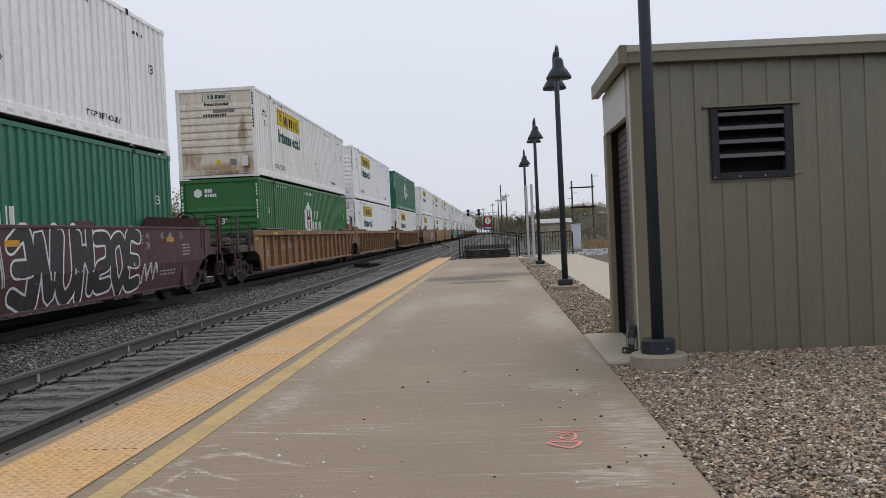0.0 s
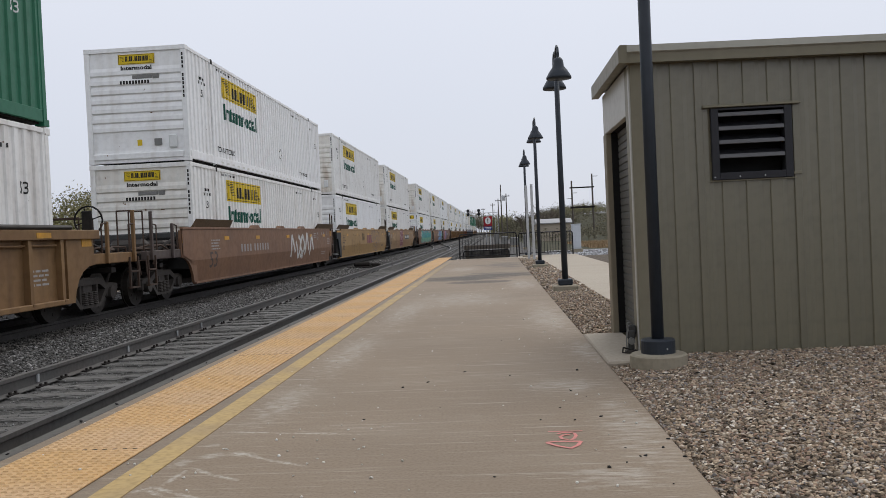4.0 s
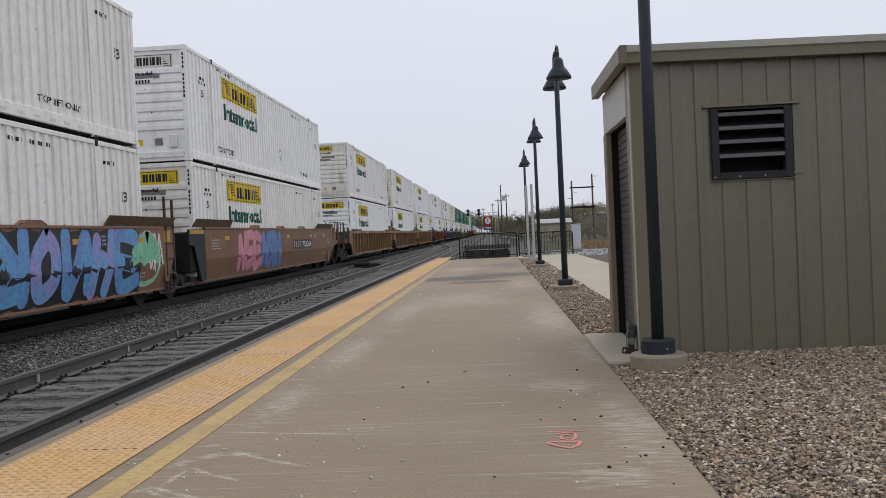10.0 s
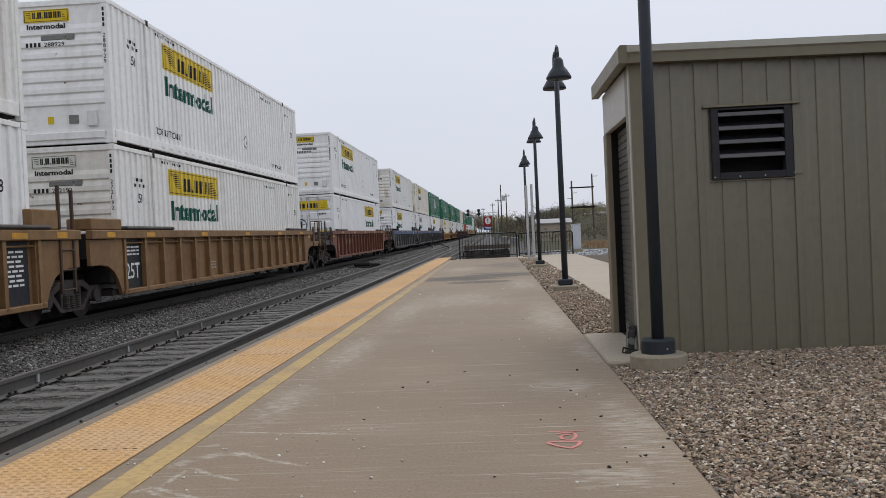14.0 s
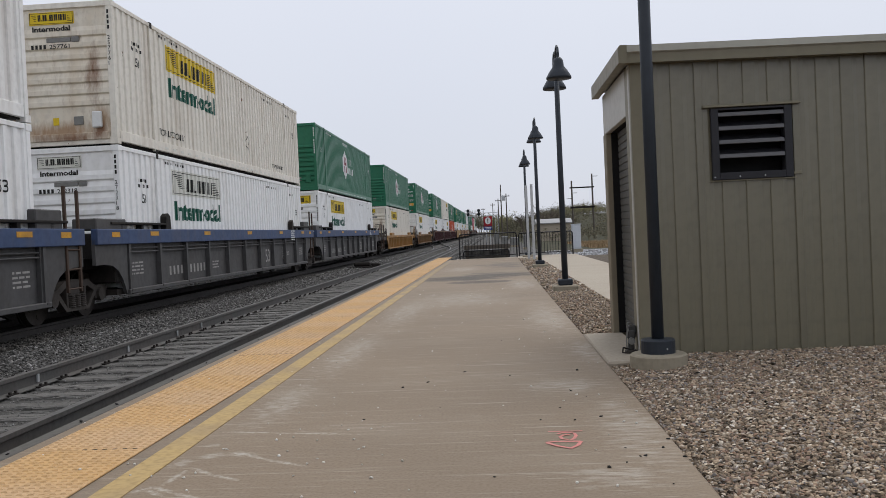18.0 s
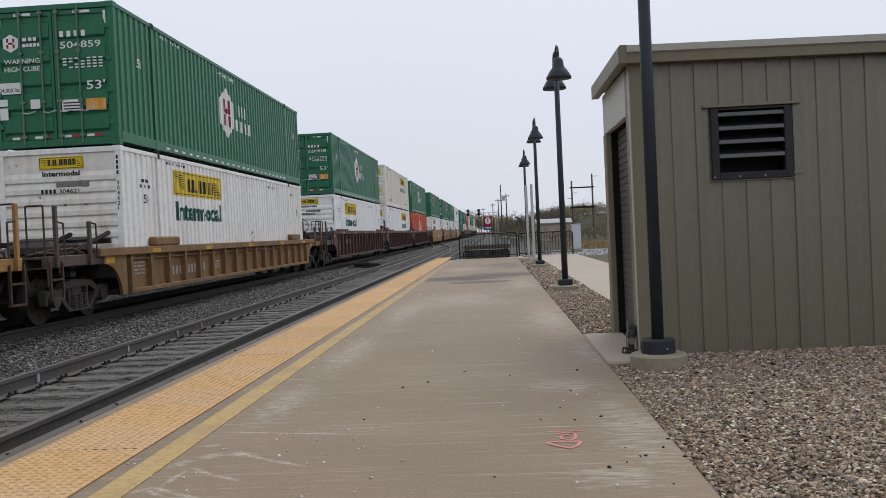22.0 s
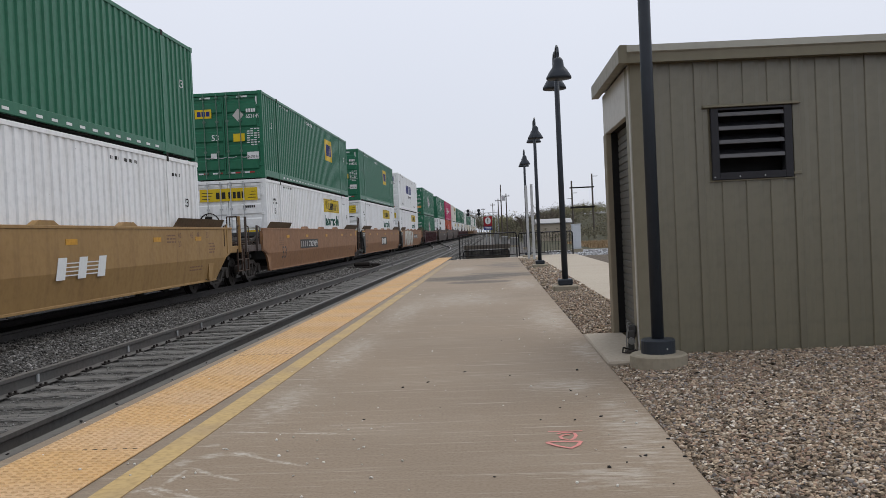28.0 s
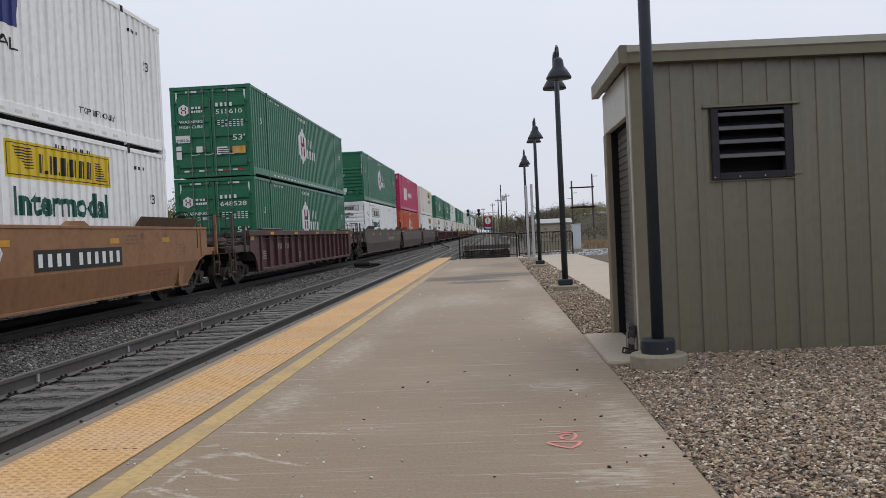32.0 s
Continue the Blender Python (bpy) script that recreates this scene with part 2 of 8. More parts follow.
def worn(m, color, patches, sx, sy, lo, hi, top, seed):
    """Wear of one colour inside soft-edged ellipses (x, y, half width, half length, turn), broken up by brushed noise."""
    n, l = m.node_tree.nodes, m.node_tree.links
    b = n["Principled BSDF"]
    src = b.inputs["Base Color"].links[0].from_socket
    co = n.new("ShaderNodeTexCoord")
    mask = None
    for x, y, w, h, *turn in patches:
        d = n.new("ShaderNodeMapping")
        d.vector_type = "TEXTURE"
        d.inputs["Location"].default_value = (x, y, 0)
        d.inputs["Rotation"].default_value = (0, 0, turn[0] if turn else 0)
        d.inputs["Scale"].default_value = (w, h, 1)
        l.new(co.outputs["Object"], d.inputs[0])
        e = n.new("ShaderNodeVectorMath")
        e.operation = "LENGTH"
        l.new(d.outputs[0], e.inputs[0])
        r = n.new("ShaderNodeMapRange")
        r.inputs[1].default_value, r.inputs[2].default_value, r.inputs[3].default_value, r.inputs[4].default_value = 0.2, 1.0, 1.0, 0.0
        l.new(e.outputs["Value"], r.inputs[0])
        if mask is None:
            mask = r.outputs[0]
        else:
            g = n.new("ShaderNodeMath")
            g.operation = "MAXIMUM"
            l.new(mask, g.inputs[0])
            l.new(r.outputs[0], g.inputs[1])
            mask = g.outputs[0]
    mp = n.new("ShaderNodeMapping")
    mp.inputs["Scale"].default_value, mp.inputs["Location"].default_value = (sx, sy, 1), (seed, seed * 1.7, 0)
    mp.inputs["Rotation"].default_value = (0, 0, 0.015)
    l.new(co.outputs["Object"], mp.inputs[0])
    t = n.new("ShaderNodeTexNoise")
    t.inputs["Scale"].default_value, t.inputs["Detail"].default_value, t.inputs["Roughness"].default_value = 1.0, 8, 0.7
    l.new(mp.outputs[0], t.inputs["Vector"])
    f = n.new("ShaderNodeMath")
    f.operation = "MULTIPLY_ADD"
    f.inputs[1].default_value, f.inputs[2].default_value = 0.2, -0.2
    l.new(mask, f.inputs[0])
    s = n.new("ShaderNodeMath")
    l.new(f.outputs[0], s.inputs[0])
    l.new(t.outputs[0], s.inputs[1])
    q = n.new("ShaderNodeMapRange")
    q.inputs[1].default_value, q.inputs[2].default_value, q.inputs[4].default_value = lo, hi, top
    l.new(s.outputs[0], q.inputs[0])
    o = n.new("ShaderNodeMath")
    o.operation, o.use_clamp = "MULTIPLY", True
    o.inputs[1].default_value = 4.0
    l.new(mask, o.inputs[0])
    v = n.new("ShaderNodeMath")
    v.operation = "MULTIPLY"
    l.new(o.outputs[0], v.inputs[0])
    l.new(q.outputs[0], v.inputs[1])
    x = n.new("ShaderNodeMix")
    x.data_type = "RGBA"
    l.new(v.outputs[0], x.inputs[0])
    l.new(src, x.inputs[6])
    x.inputs[7].default_value = (*color, 1)
    l.new(x.outputs[2], b.inputs["Base Color"])


WORN_PALE = (0.56, 0.52, 0.45)
worn(M["concrete"], (0.19, 0.155, 0.12), [(-1.87, 15.0, 0.2, 70.0)], 5.0, 3.0, 0.36, 0.56, 0.6, 51.0)
# tyre-dark patch at the far end, scraped corners, scratches across the slab, pale edge wear
worn(M["concrete"], (0.13, 0.108, 0.086), [(-0.75, 20.2, 1.0, 1.5), (0.1, 21.5, 1.2, 1.6), (0.3, 27.0, 1.1, 3.0)], 0.9, 2.6, 0.34, 0.52, 0.85, 3.0)


def scrapes(lines, w):
    """Thin turned ellipses along the legs of broken lines."""
    out = []
    for pts in lines:
        for (x0, y0), (x1, y1) in zip(pts, pts[1:]):
            out.append(((x0 + x1) / 2, (y0 + y1) / 2, math.hypot(x1 - x0, y1 - y0) * 0.68 + 0.01, w, math.atan2(y1 - y0, x1 - x0)))
    return out


worn(M["concrete"], WORN_PALE, scrapes([[(-1.64, 4.07), (-1.57, 4.23), (-1.41, 4.32), (-1.27, 4.25)]], 0.075) + scrapes([[(-1.63, 4.48), (-1.49, 4.49)]], 0.05), 14.0, 40.0, 0.38, 0.62, 0.62, 11.0)
worn(M["concrete"], WORN_PALE, scrapes([[(-1.41, 4.32), (-1.31, 4.27), (-1.18, 4.16), (-0.97, 4.03)], [(-1.53, 4.0), (-1.55, 3.77)], [(-1.51, 4.04), (-1.38, 3.92), (-1.21, 3.81)],
                                        [(-1.67, 3.66), (-1.58, 3.74), (-1.45, 3.64), (-1.31, 3.56)], [(-1.64, 3.73), (-1.49, 3.61)], [(-1.59, 4.8), (-1.29, 4.74), (-0.81, 4.64)]], 0.024), 30.0, 30.0, 0.33, 0.58, 0.62, 12.0)
worn(M["concrete"], (0.07, 0.06, 0.05), [(-0.75, 20.1, 1.3, 1.2), (0.2, 20.9, 1.2, 1.0), (-0.35, 18.4, 0.8, 0.6)], 1.2, 2.0, 0.25, 0.45, 0.8, 5.0)
worn(M["concrete"], WORN_PALE, [(-1.45, 5.6, 0.3, 1.4), (-1.4, 8.0, 0.4, 2.6), (-1.3, 12.0, 0.5, 4.0)], 10.0, 44.0, 0.43, 0.6, 0.48, 13.0)
worn(M["concrete"], WORN_PALE, [(0.7, 4.6, 0.35, 1.6), (0.6, 10.5, 0.5, 3.5), (-0.6, 14.0, 1.4, 3.0), (0.5, 17.0, 0.6, 3.0), (0.75, 7.5, 0.25, 1.4), (-1.0, 25.0, 1.0, 3.0), (0.45, 5.9, 0.5, 0.5), (0.5, 3.7, 0.4, 0.3)], 6.0, 30.0, 0.42, 0.62, 0.5, 23.0)
worn(M["concrete"], WORN_PALE, [(-0.3, 10.0, 40.0, 400.0)], 0.5, 26.0, 0.585, 0.66, 0.5, 31.0)
worn(M["concrete"], WORN_PALE, [(-0.3, 10.0, 40.0, 400.0)], 2.1, 70.0, 0.61, 0.68, 0.55, 37.0)
M["slab"] = material("pale_concrete", (0.4, 0.345, 0.27), 0.75, second=(0.33, 0.28, 0.215), blotch=0.8, amount=0.5, grain=30, bump=0.15)
broomed(M["slab"], (0.46, 0.41, 0.33), 0.5)
M["tactile"] = material("yellow_tactile_plate", (0.6, 0.37, 0.16), 0.6, second=(0.575, 0.398, 0.245), blotch=1.1, amount=0.9, grain=40, bump=0.1, vary=0.05)
M["stripe"] = material("worn_yellow_stripe", (0.49, 0.345, 0.15), 0.7, second=(0.34, 0.25, 0.15), blotch=2.5, amount=0.8, grain=25)
worn(M["stripe"], (0.27, 0.215, 0.15), [(-1.74, 40.0, 6.0, 32.0)], 6.0, 2.2, 0.28, 0.5, 0.95, 5.0)
M["edge"] = material("platform_edge_board", (0.12, 0.112, 0.1), 0.85, second=(0.085, 0.08, 0.072), amount=0.5, grain=20)
M["rail"] = material("worn_rail_steel", (0.125, 0.122, 0.116), 0.5, metal=0.35, second=(0.13, 0.105, 0.09), amount=0.5)
# Rail steel again, darkened for the shade under the train.
M["shaded_rail"] = material("rail_steel_in_train_shade", (0.05, 0.045, 0.042), 0.6, metal=0.2, second=(0.03, 0.026, 0.023), amount=0.6)
M["tie"] = material("weathered_timber_tie", (0.168, 0.161, 0.149), 0.9, second=(0.1, 0.095, 0.088), blotch=4, amount=0.6, grain=30, bump=0.5, vary=0.18)


def cracked(m, dark):
    """Long dark checks along a timber, laid out over the whole track so that no two ties look alike."""
    n, l = m.node_tree.nodes, m.node_tree.links
    b = n["Principled BSDF"]
    src = b.inputs["Base Color"].links[0].from_socket
    g = n.new("ShaderNodeNewGeometry")
    for sx, sy, lo, hi, top in ((1.3, 46.0, 0.56, 0.64, 0.7), (2.6, 15.0, 0.62, 0.72, 0.45)):
        mp = n.new("ShaderNodeMapping")
        mp.inputs["Scale"].default_value = (sx, sy, 4)
        l.new(g.outputs["Position"], mp.inputs[0])
        t = n.new("ShaderNodeTexNoise")
        t.inputs["Scale"].default_value, t.inputs["Detail"].default_value = 1.0, 5
        l.new(mp.outputs[0], t.inputs["Vector"])
        r = n.new("ShaderNodeMapRange")
        r.inputs[1].default_value, r.inputs[2].default_value, r.inputs[4].default_value = lo, hi, top
        l.new(t.outputs[0], r.inputs[0])
        x = n.new("ShaderNodeMix")
        x.data_type = "RGBA"
        l.new(r.outputs[0], x.inputs[0])
        l.new(src, x.inputs[6])
        x.inputs[7].default_value = (*dark, 1)
        src = x.outputs[2]
    l.new(src, b.inputs["Base Color"])


cracked(M["tie"], (0.03, 0.028, 0.026))
M["bed"] = material("ballast_bed", (0.1, 0.095, 0.089), 0.95, second=(0.06, 0.057, 0.053), blotch=2.2, amount=0.7, grain=22, bump=1.0)
M["earth"] = material("gravelly_ground", (0.15, 0.13, 0.102), 0.95, second=(0.095, 0.082, 0.066), blotch=0.7, amount=0.6, grain=14, bump=0.6)
M["gravel_ground"] = material("pebbly_brown_ground", (0.12, 0.095, 0.07), 0.95, second=(0.06, 0.048, 0.037), blotch=9, amount=0.8, grain=45, bump=0.8)
M["field"] = material("dry_grass_and_scrub", (0.072, 0.067, 0.042), 0.95, second=(0.042, 0.05, 0.028), blotch=0.25, amount=0.8, grain=1.5, bump=0.5)
M["field"].node_tree.nodes["Principled BSDF"].inputs["Specular IOR Level"].default_value = 0.1
M["pebbles"] = stone_material("river_gravel", [(0.0, (0.025, 0.02, 0.016)), (0.16, (0.37, 0.275, 0.188)), (0.34, (0.115, 0.093, 0.071)), (0.52, (0.5, 0.392, 0.276)), (0.66, (0.28, 0.178, 0.124)), (0.8, (0.195, 0.184, 0.174)), (0.94, (0.58, 0.48, 0.365)), (1.0, (0.75, 0.69, 0.6))])
M["pale_pebble"] = stone_material("white_pebbles", [(0.0, (0.5, 0.46, 0.4)), (1.0, (0.8, 0.78, 0.72))])
M["rubble"] = stone_material("grey_rubble", [(0.0, (0.16, 0.16, 0.16)), (0.5, (0.27, 0.27, 0.275)), (1.0, (0.5, 0.51, 0.53))])
M["ballast"] = stone_material("grey_ballast", [(0.0, (0.045, 0.044, 0.041)), (0.4, (0.115, 0.111, 0.105)), (0.8, (0.18, 0.174, 0.165)), (1.0, (0.34, 0.33, 0.315))])
M["siding"] = material("olive_metal_siding", (0.158, 0.142, 0.092), 0.34, second=(0.135, 0.121, 0.08), blotch=1.3, amount=0.4, grain=12, streak=0.55, streak_color=(0.11, 0.099, 0.07), bump=0.05, vary=0.04)
M["siding"].node_tree.nodes["Principled BSDF"].inputs["Specular IOR Level"].default_value = 0.8
M["trim"] = material("olive_metal_trim", (0.21, 0.19, 0.135), 0.45, amount=0.25, grain=12, bump=0.05)
# Olive trim in a lighter colour, for the sky mirrored on the sloped cap.
M["cap"] = material("sky_lit_olive_flashing", (0.36, 0.345, 0.29), 0.35, amount=0.3, grain=12, bump=0.05)
M["pale_trim"] = material("pale_door_trim", (0.5, 0.49, 0.46), 0.45, amount=0.25, grain=12, bump=0.05)
M["jamb"] = material("brown_door_jamb", (0.25, 0.215, 0.155), 0.55, amount=0.35, grain=12)
M["shutter"] = material("grey_roller_shutter", (0.105, 0.103, 0.095), 0.5, amount=0.3, grain=12)
# Frame paint, also the shaded blade plates; the next one is their lit lips.
M["louvre"] = material("louvre_frame_and_shaded_blade", (0.03, 0.03, 0.034), 0.45, amount=0.3, grain=12)
M["blade"] = material("lit_louvre_lip", (0.13, 0.13, 0.134), 0.45, amount=0.3, grain=12)
M["dark"] = material("dark_interior", (0.012, 0.012, 0.012), 0.9, amount=0.2)
M["pole"] = material("charcoal_pole_paint", (0.03, 0.036, 0.045), 0.42, second=(0.042, 0.048, 0.056), amount=0.3, grain=14, bump=0.05)
M["base"] = material("pole_footing_concrete", (0.34, 0.3, 0.225), 0.9, second=(0.24, 0.205, 0.15), amount=0.5, grain=22, bump=0.3)
M["fence"] = material("black_railing_paint", (0.014, 0.014, 0.016), 0.45, amount=0.3)
M["wood"] = material("grey_pole_timber", (0.11, 0.095, 0.08), 0.9, second=(0.07, 0.06, 0.05), amount=0.5, grain=12)
M["bark"] = material("bare_branch", (0.12, 0.1, 0.08), 0.95, amount=0.4)
M["foliage"] = stone_material("spring_foliage", [(0.0, (0.12, 0.12, 0.055)), (0.4, (0.2, 0.19, 0.09)), (0.7, (0.26, 0.24, 0.125)), (1.0, (0.32, 0.28, 0.17))])
M["scrub"] = stone_material("bare_scrub", [(0.0, (0.1, 0.092, 0.066)), (0.5, (0.155, 0.142, 0.098)), (1.0, (0.205, 0.185, 0.12))])
M["straw"] = stone_material("dry_grass", [(0.0, (0.22, 0.15, 0.08)), (0.5, (0.31, 0.215, 0.12)), (1.0, (0.38, 0.28, 0.17))])
M["sign_red"] = material("red_sign_sheet", (0.3, 0.02, 0.028), 0.4, amount=0.2, bump=0)
M["sign_blue"] = material("blue_sign_sheet", (0.03, 0.05, 0.2), 0.4, amount=0.2, bump=0)
M["chalk"] = material("pink_marking_paint", (0.68, 0.25, 0.22), 0.8, second=(0.5, 0.3, 0.26), blotch=14, amount=0.7, grain=60)
M["roofing"] = material("pale_sheet_roof", (0.33, 0.33, 0.33), 0.5, amount=0.3)
M["case"] = material("grey_trackside_case", (0.21, 0.21, 0.2), 0.6, second=(0.15, 0.145, 0.135), amount=0.5)
M["cabinet"] = material("cabinet_paint", (0.55, 0.57, 0.6), 0.45, amount=0.2)


# ---- mesh helpers ----
def box(bm, x0, x1, y0, y1, z0, z1, bevel=0.0):
    v = [bm.verts.new(p) for p in ((x0, y0, z0), (x1, y0, z0), (x1, y1, z0), (x0, y1, z0), (x0, y0, z1), (x1, y0, z1), (x1, y1, z1), (x0, y1, z1))]
    f = [bm.faces.new([v[i] for i in q]) for q in ((3, 2, 1, 0), (4, 5, 6, 7), (0, 1, 5, 4), (1, 2, 6, 5), (2, 3, 7, 6), (3, 0, 4, 7))]
    if bevel:
        bmesh.ops.bevel(bm, geom=list({e for q in f for e in q.edges}), offset=bevel, segments=1, affect="EDGES")


def rod(bm, a, b, r, n=8, r2=None):
    a, b = Vector(a), Vector(b)
    q = (b - a).to_track_quat("Z", "Y")
    r2 = r if r2 is None else r2
    c = [(math.cos(2 * math.pi * i / n), math.sin(2 * math.pi * i / n)) for i in range(n)]
    u = [bm.verts.new(a + q @ Vector((r * x, r * y, 0))) for x, y in c]
    w = [bm.verts.new(b + q @ Vector((r2 * x, r2 * y, 0))) for x, y in c]
    for i in range(n):
        bm.faces.new((u[i], u[(i + 1) % n], w[(i + 1) % n], w[i]))
    bm.faces.new(u[::-1])
    bm.faces.new(w)


def pipe(bm, pts, r, n=6):
    for a, b in zip(pts, pts[1:]):
        rod(bm, a, b, r, n)


def lathe(bm, prof, n=20, at=(0, 0, 0)):
    rings = []
    for r, z in prof:
        rings.append([bm.verts.new((at[0] + r * math.cos(2 * math.pi * i / n), at[1] + r * math.sin(2 * math.pi * i / n), at[2] + z)) for i in range(n)])
    for a, b in zip(rings, rings[1:]):
        for i in range(n):
            bm.faces.new((a[i], a[(i + 1) % n], b[(i + 1) % n], b[i]))
    bm.faces.new(rings[0][::-1])
    bm.faces.new(rings[-1])


def prism(bm, poly, axis, a, b):
    """A polygon of two coordinates, drawn out along an axis (x, y or z) from a to b."""
    def at(p, t):
        return {"x": (t, p[0], p[1]), "y": (p[0], t, p[1]), "z": (p[0], p[1], t)}[axis]
    u = [bm.verts.new(at(p, a)) for p in poly]
    w = [bm.verts.new(at(p, b)) for p in poly]
    k = len(poly)
    for i in range(k):
        bm.faces.new((u[i], u[(i + 1) % k], w[(i + 1) % k], w[i]))
    bm.faces.new(u[::-1])
    bm.faces.new(w)
    bmesh.ops.recalc_face_normals(bm, faces=bm.faces)


def to_mesh(name, bm, mat, smooth=False):
    me = bpy.data.meshes.new(name)
    bm.to_mesh(me)
    bm.free()
    me.materials.append(mat)
    if smooth:
        me.shade_smooth()
    return me


def raw_mesh(name, verts, faces, mat, smooth=False):
    me = bpy.data.meshes.new(name)
    me.from_pydata([tuple(v) for v in verts], [], faces)
    me.materials.append(mat)
    if smooth:
        me.shade_smooth()
    return me


def part(name, bm, mat, parent, label="", loc=None, smooth=False):
    me = bm if isinstance(bm, bpy.types.Mesh) else to_mesh(name, bm, mat, smooth)
    ob = new(name, me)
    ob.parent = parent
    if loc:
        ob.location = loc
    return tagged(ob, label) if label else ob


def thing(name, label, category, at=(0, 0, 0), group="", kind=""):
    ob = new(name)
    ob.location = at
    ob.empty_display_size = 0.1
    return tagged(ob, label, category, group, kind)


CACHE = {}


def cached(key, mat, make):
    """One mesh for all alike parts of one paint."""
    k = (key, mat.name)
    if k not in CACHE:
        bm = bmesh.new()
        make(bm)
        CACHE[k] = to_mesh(key if isinstance(key, str) else key[0], bm, mat)
    return CACHE[k]


def solid(name, mat, make, parent=None, label="", category="", kind="", group="", smooth=False, at=None):
    """A single-mesh object, a thing or a part."""
    bm = bmesh.new()
    make(bm)
    ob = new(name, to_mesh(name, bm, mat, smooth))
    ob.parent = parent
    if at:
        ob.location = at
    return tagged(ob, label, category, group, kind)


LETTERS = {}


def letters(text, height):
    """A flat mesh of a word in the built-in font, its lower left corner at the origin."""
    if (text, height) not in LETTERS:
        cu = bpy.data.curves.new("word", "FONT")
        cu.body, cu.size, cu.resolution_u, cu.offset = text, height / 0.72, 2, height * (0.05 if text == "Intermodal" else 0.014)
        ob = new("word", cu)
        me = bpy.data.meshes.new_from_object(ob.evaluated_get(bpy.context.evaluated_depsgraph_get()))
        bpy.data.objects.remove(ob)
        LETTERS[text, height] = me
    return LETTERS[text, height]


# ---- ground, tracks and platform ----
RAIL_Z, TRAIN_X, NEAR_X = -0.2, -8.79, -4.29


def bend(y):
    """How far the tracks swing to the left beyond the straight, and the heading there, in degrees."""
    d = max(0.0, y - 345)
    return -d * d / 1800, math.degrees(math.atan(d / 900))


def sheet(bm, x0, x1, y0, y1, z):
    bm.faces.new([bm.verts.new(p) for p in ((x0, y0, z), (x1, y0, z), (x1, y1, z), (x0, y1, z))])


solid("ground", M["earth"], lambda bm: sheet(bm, -2500, 2500, -2500, 2500, -0.62), kind="structure", label="brown gravelly ground round the tracks", category="ground")


def ballast_bed(bm):
    prof = [(-14.5, -0.61), (-11.6, -0.40), (-6.9, -0.36), (-6.2, -0.42), (-5.3, -0.40), (-3.3, -0.405), (-2.72, -0.38), (-2.72, -0.61)]
    ys = [-560, -40, 0, 8, 16, 30, 60, 120, 345] + list(range(365, 1000, 20))
    rows = [[bm.verts.new((x + bend(y)[0], y, z)) for x, z in prof] for y in ys]
    for a, b in zip(rows, rows[1:]):
        for i in range(len(prof) - 1):
            bm.faces.new((a[i], a[i + 1], b[i + 1], b[i]))


solid("ballast_bed", M["bed"], ballast_bed, kind="structure", label="dark grey ballast bed under both tracks", category="ballast")


# Near-black sheet: the shade under and behind the train, put in as colour.
M["shade_black"] = material("shade_black_ballast", (0.022, 0.02, 0.018), 0.9, second=(0.014, 0.013, 0.012), blotch=2.2, amount=0.7, grain=22, bump=1.0)
solid("oily_ballast", M["shade_black"], lambda bm: sheet(bm, -12.6, -7.15, -60, 345, -0.352), kind="structure", label="black sheet for the shade under the freight train", category="ballast")


def rail_profile(bm, x):
    prof = [(-0.036, 0), (0.036, 0), (0.036, -0.035), (0.009, -0.05), (0.009, -0.145), (0.07, -0.165), (0.07, -0.175), (-0.07, -0.175), (-0.07, -0.165), (-0.009, -0.145), (-0.009, -0.05), (-0.036, -0.035)]
    ys = [-560, 345] + list(range(365, 1000, 20))
    rows = [[bm.verts.new((x + u + bend(y)[0], y, RAIL_Z + z)) for u, z in prof] for y in ys]
    k = len(prof)
    for a, b in zip(rows, rows[1:]):
        for i in range(k):
            bm.faces.new((a[i], b[i], b[(i + 1) % k], a[(i + 1) % k]))
    bmesh.ops.recalc_face_normals(bm, faces=bm.faces)


tracks = []
for label, cx in (("railway track with worn rails beside the platform", NEAR_X), ("railway track under the freight train", TRAIN_X)):
    tr = thing("railway_track", label, "track", kind="structure")
    tracks.append(tr)
    for x in (cx - 0.755, cx + 0.755):
        solid("rail", M["rail"] if cx == NEAR_X else M["shaded_rail"], lambda bm: rail_profile(bm, x), tr)


def plate_shape(bm):
    box(bm, -0.1, 0.1, -0.09, 0.09, -0.368, -0.352, 0.0)
    for x in (-0.085, 0.085):
        for y in (-0.05, 0.05):
            box(bm, x - 0.012, x + 0.012, y - 0.012, y + 0.012, -0.352, -0.325)


def tie_shape(bm, seed):
    """A weathered tie: ragged long edges and a split, uneven top."""
    r = random.Random(seed)
    n = 26
    rows = []
    for i in range(n + 1):
        x = -1.28 + 2.56 * i / n
        a, b = -0.115 + r.uniform(-0.012, 0.022), 0.115 - r.uniform(-0.012, 0.022)
        z = -0.366 + r.uniform(-0.008, 0.004)
        rows.append([bm.verts.new(p) for p in ((x, a, -0.54), (x, a, z - r.uniform(0.006, 0.03)), (x, a + 0.025, z), (x, r.uniform(-0.02, 0.02), z + r.uniform(-0.012, 0.006)), (x, b - 0.025, z), (x, b, z - r.uniform(0.006, 0.03)), (x, b, -0.54))])
    for u, w in zip(rows, rows[1:]):
        for k in range(6):
            bm.faces.new((u[k], w[k], w[k + 1], u[k + 1]))
    for e in (rows[0], rows[-1][::-1]):
        bm.faces.new(e)


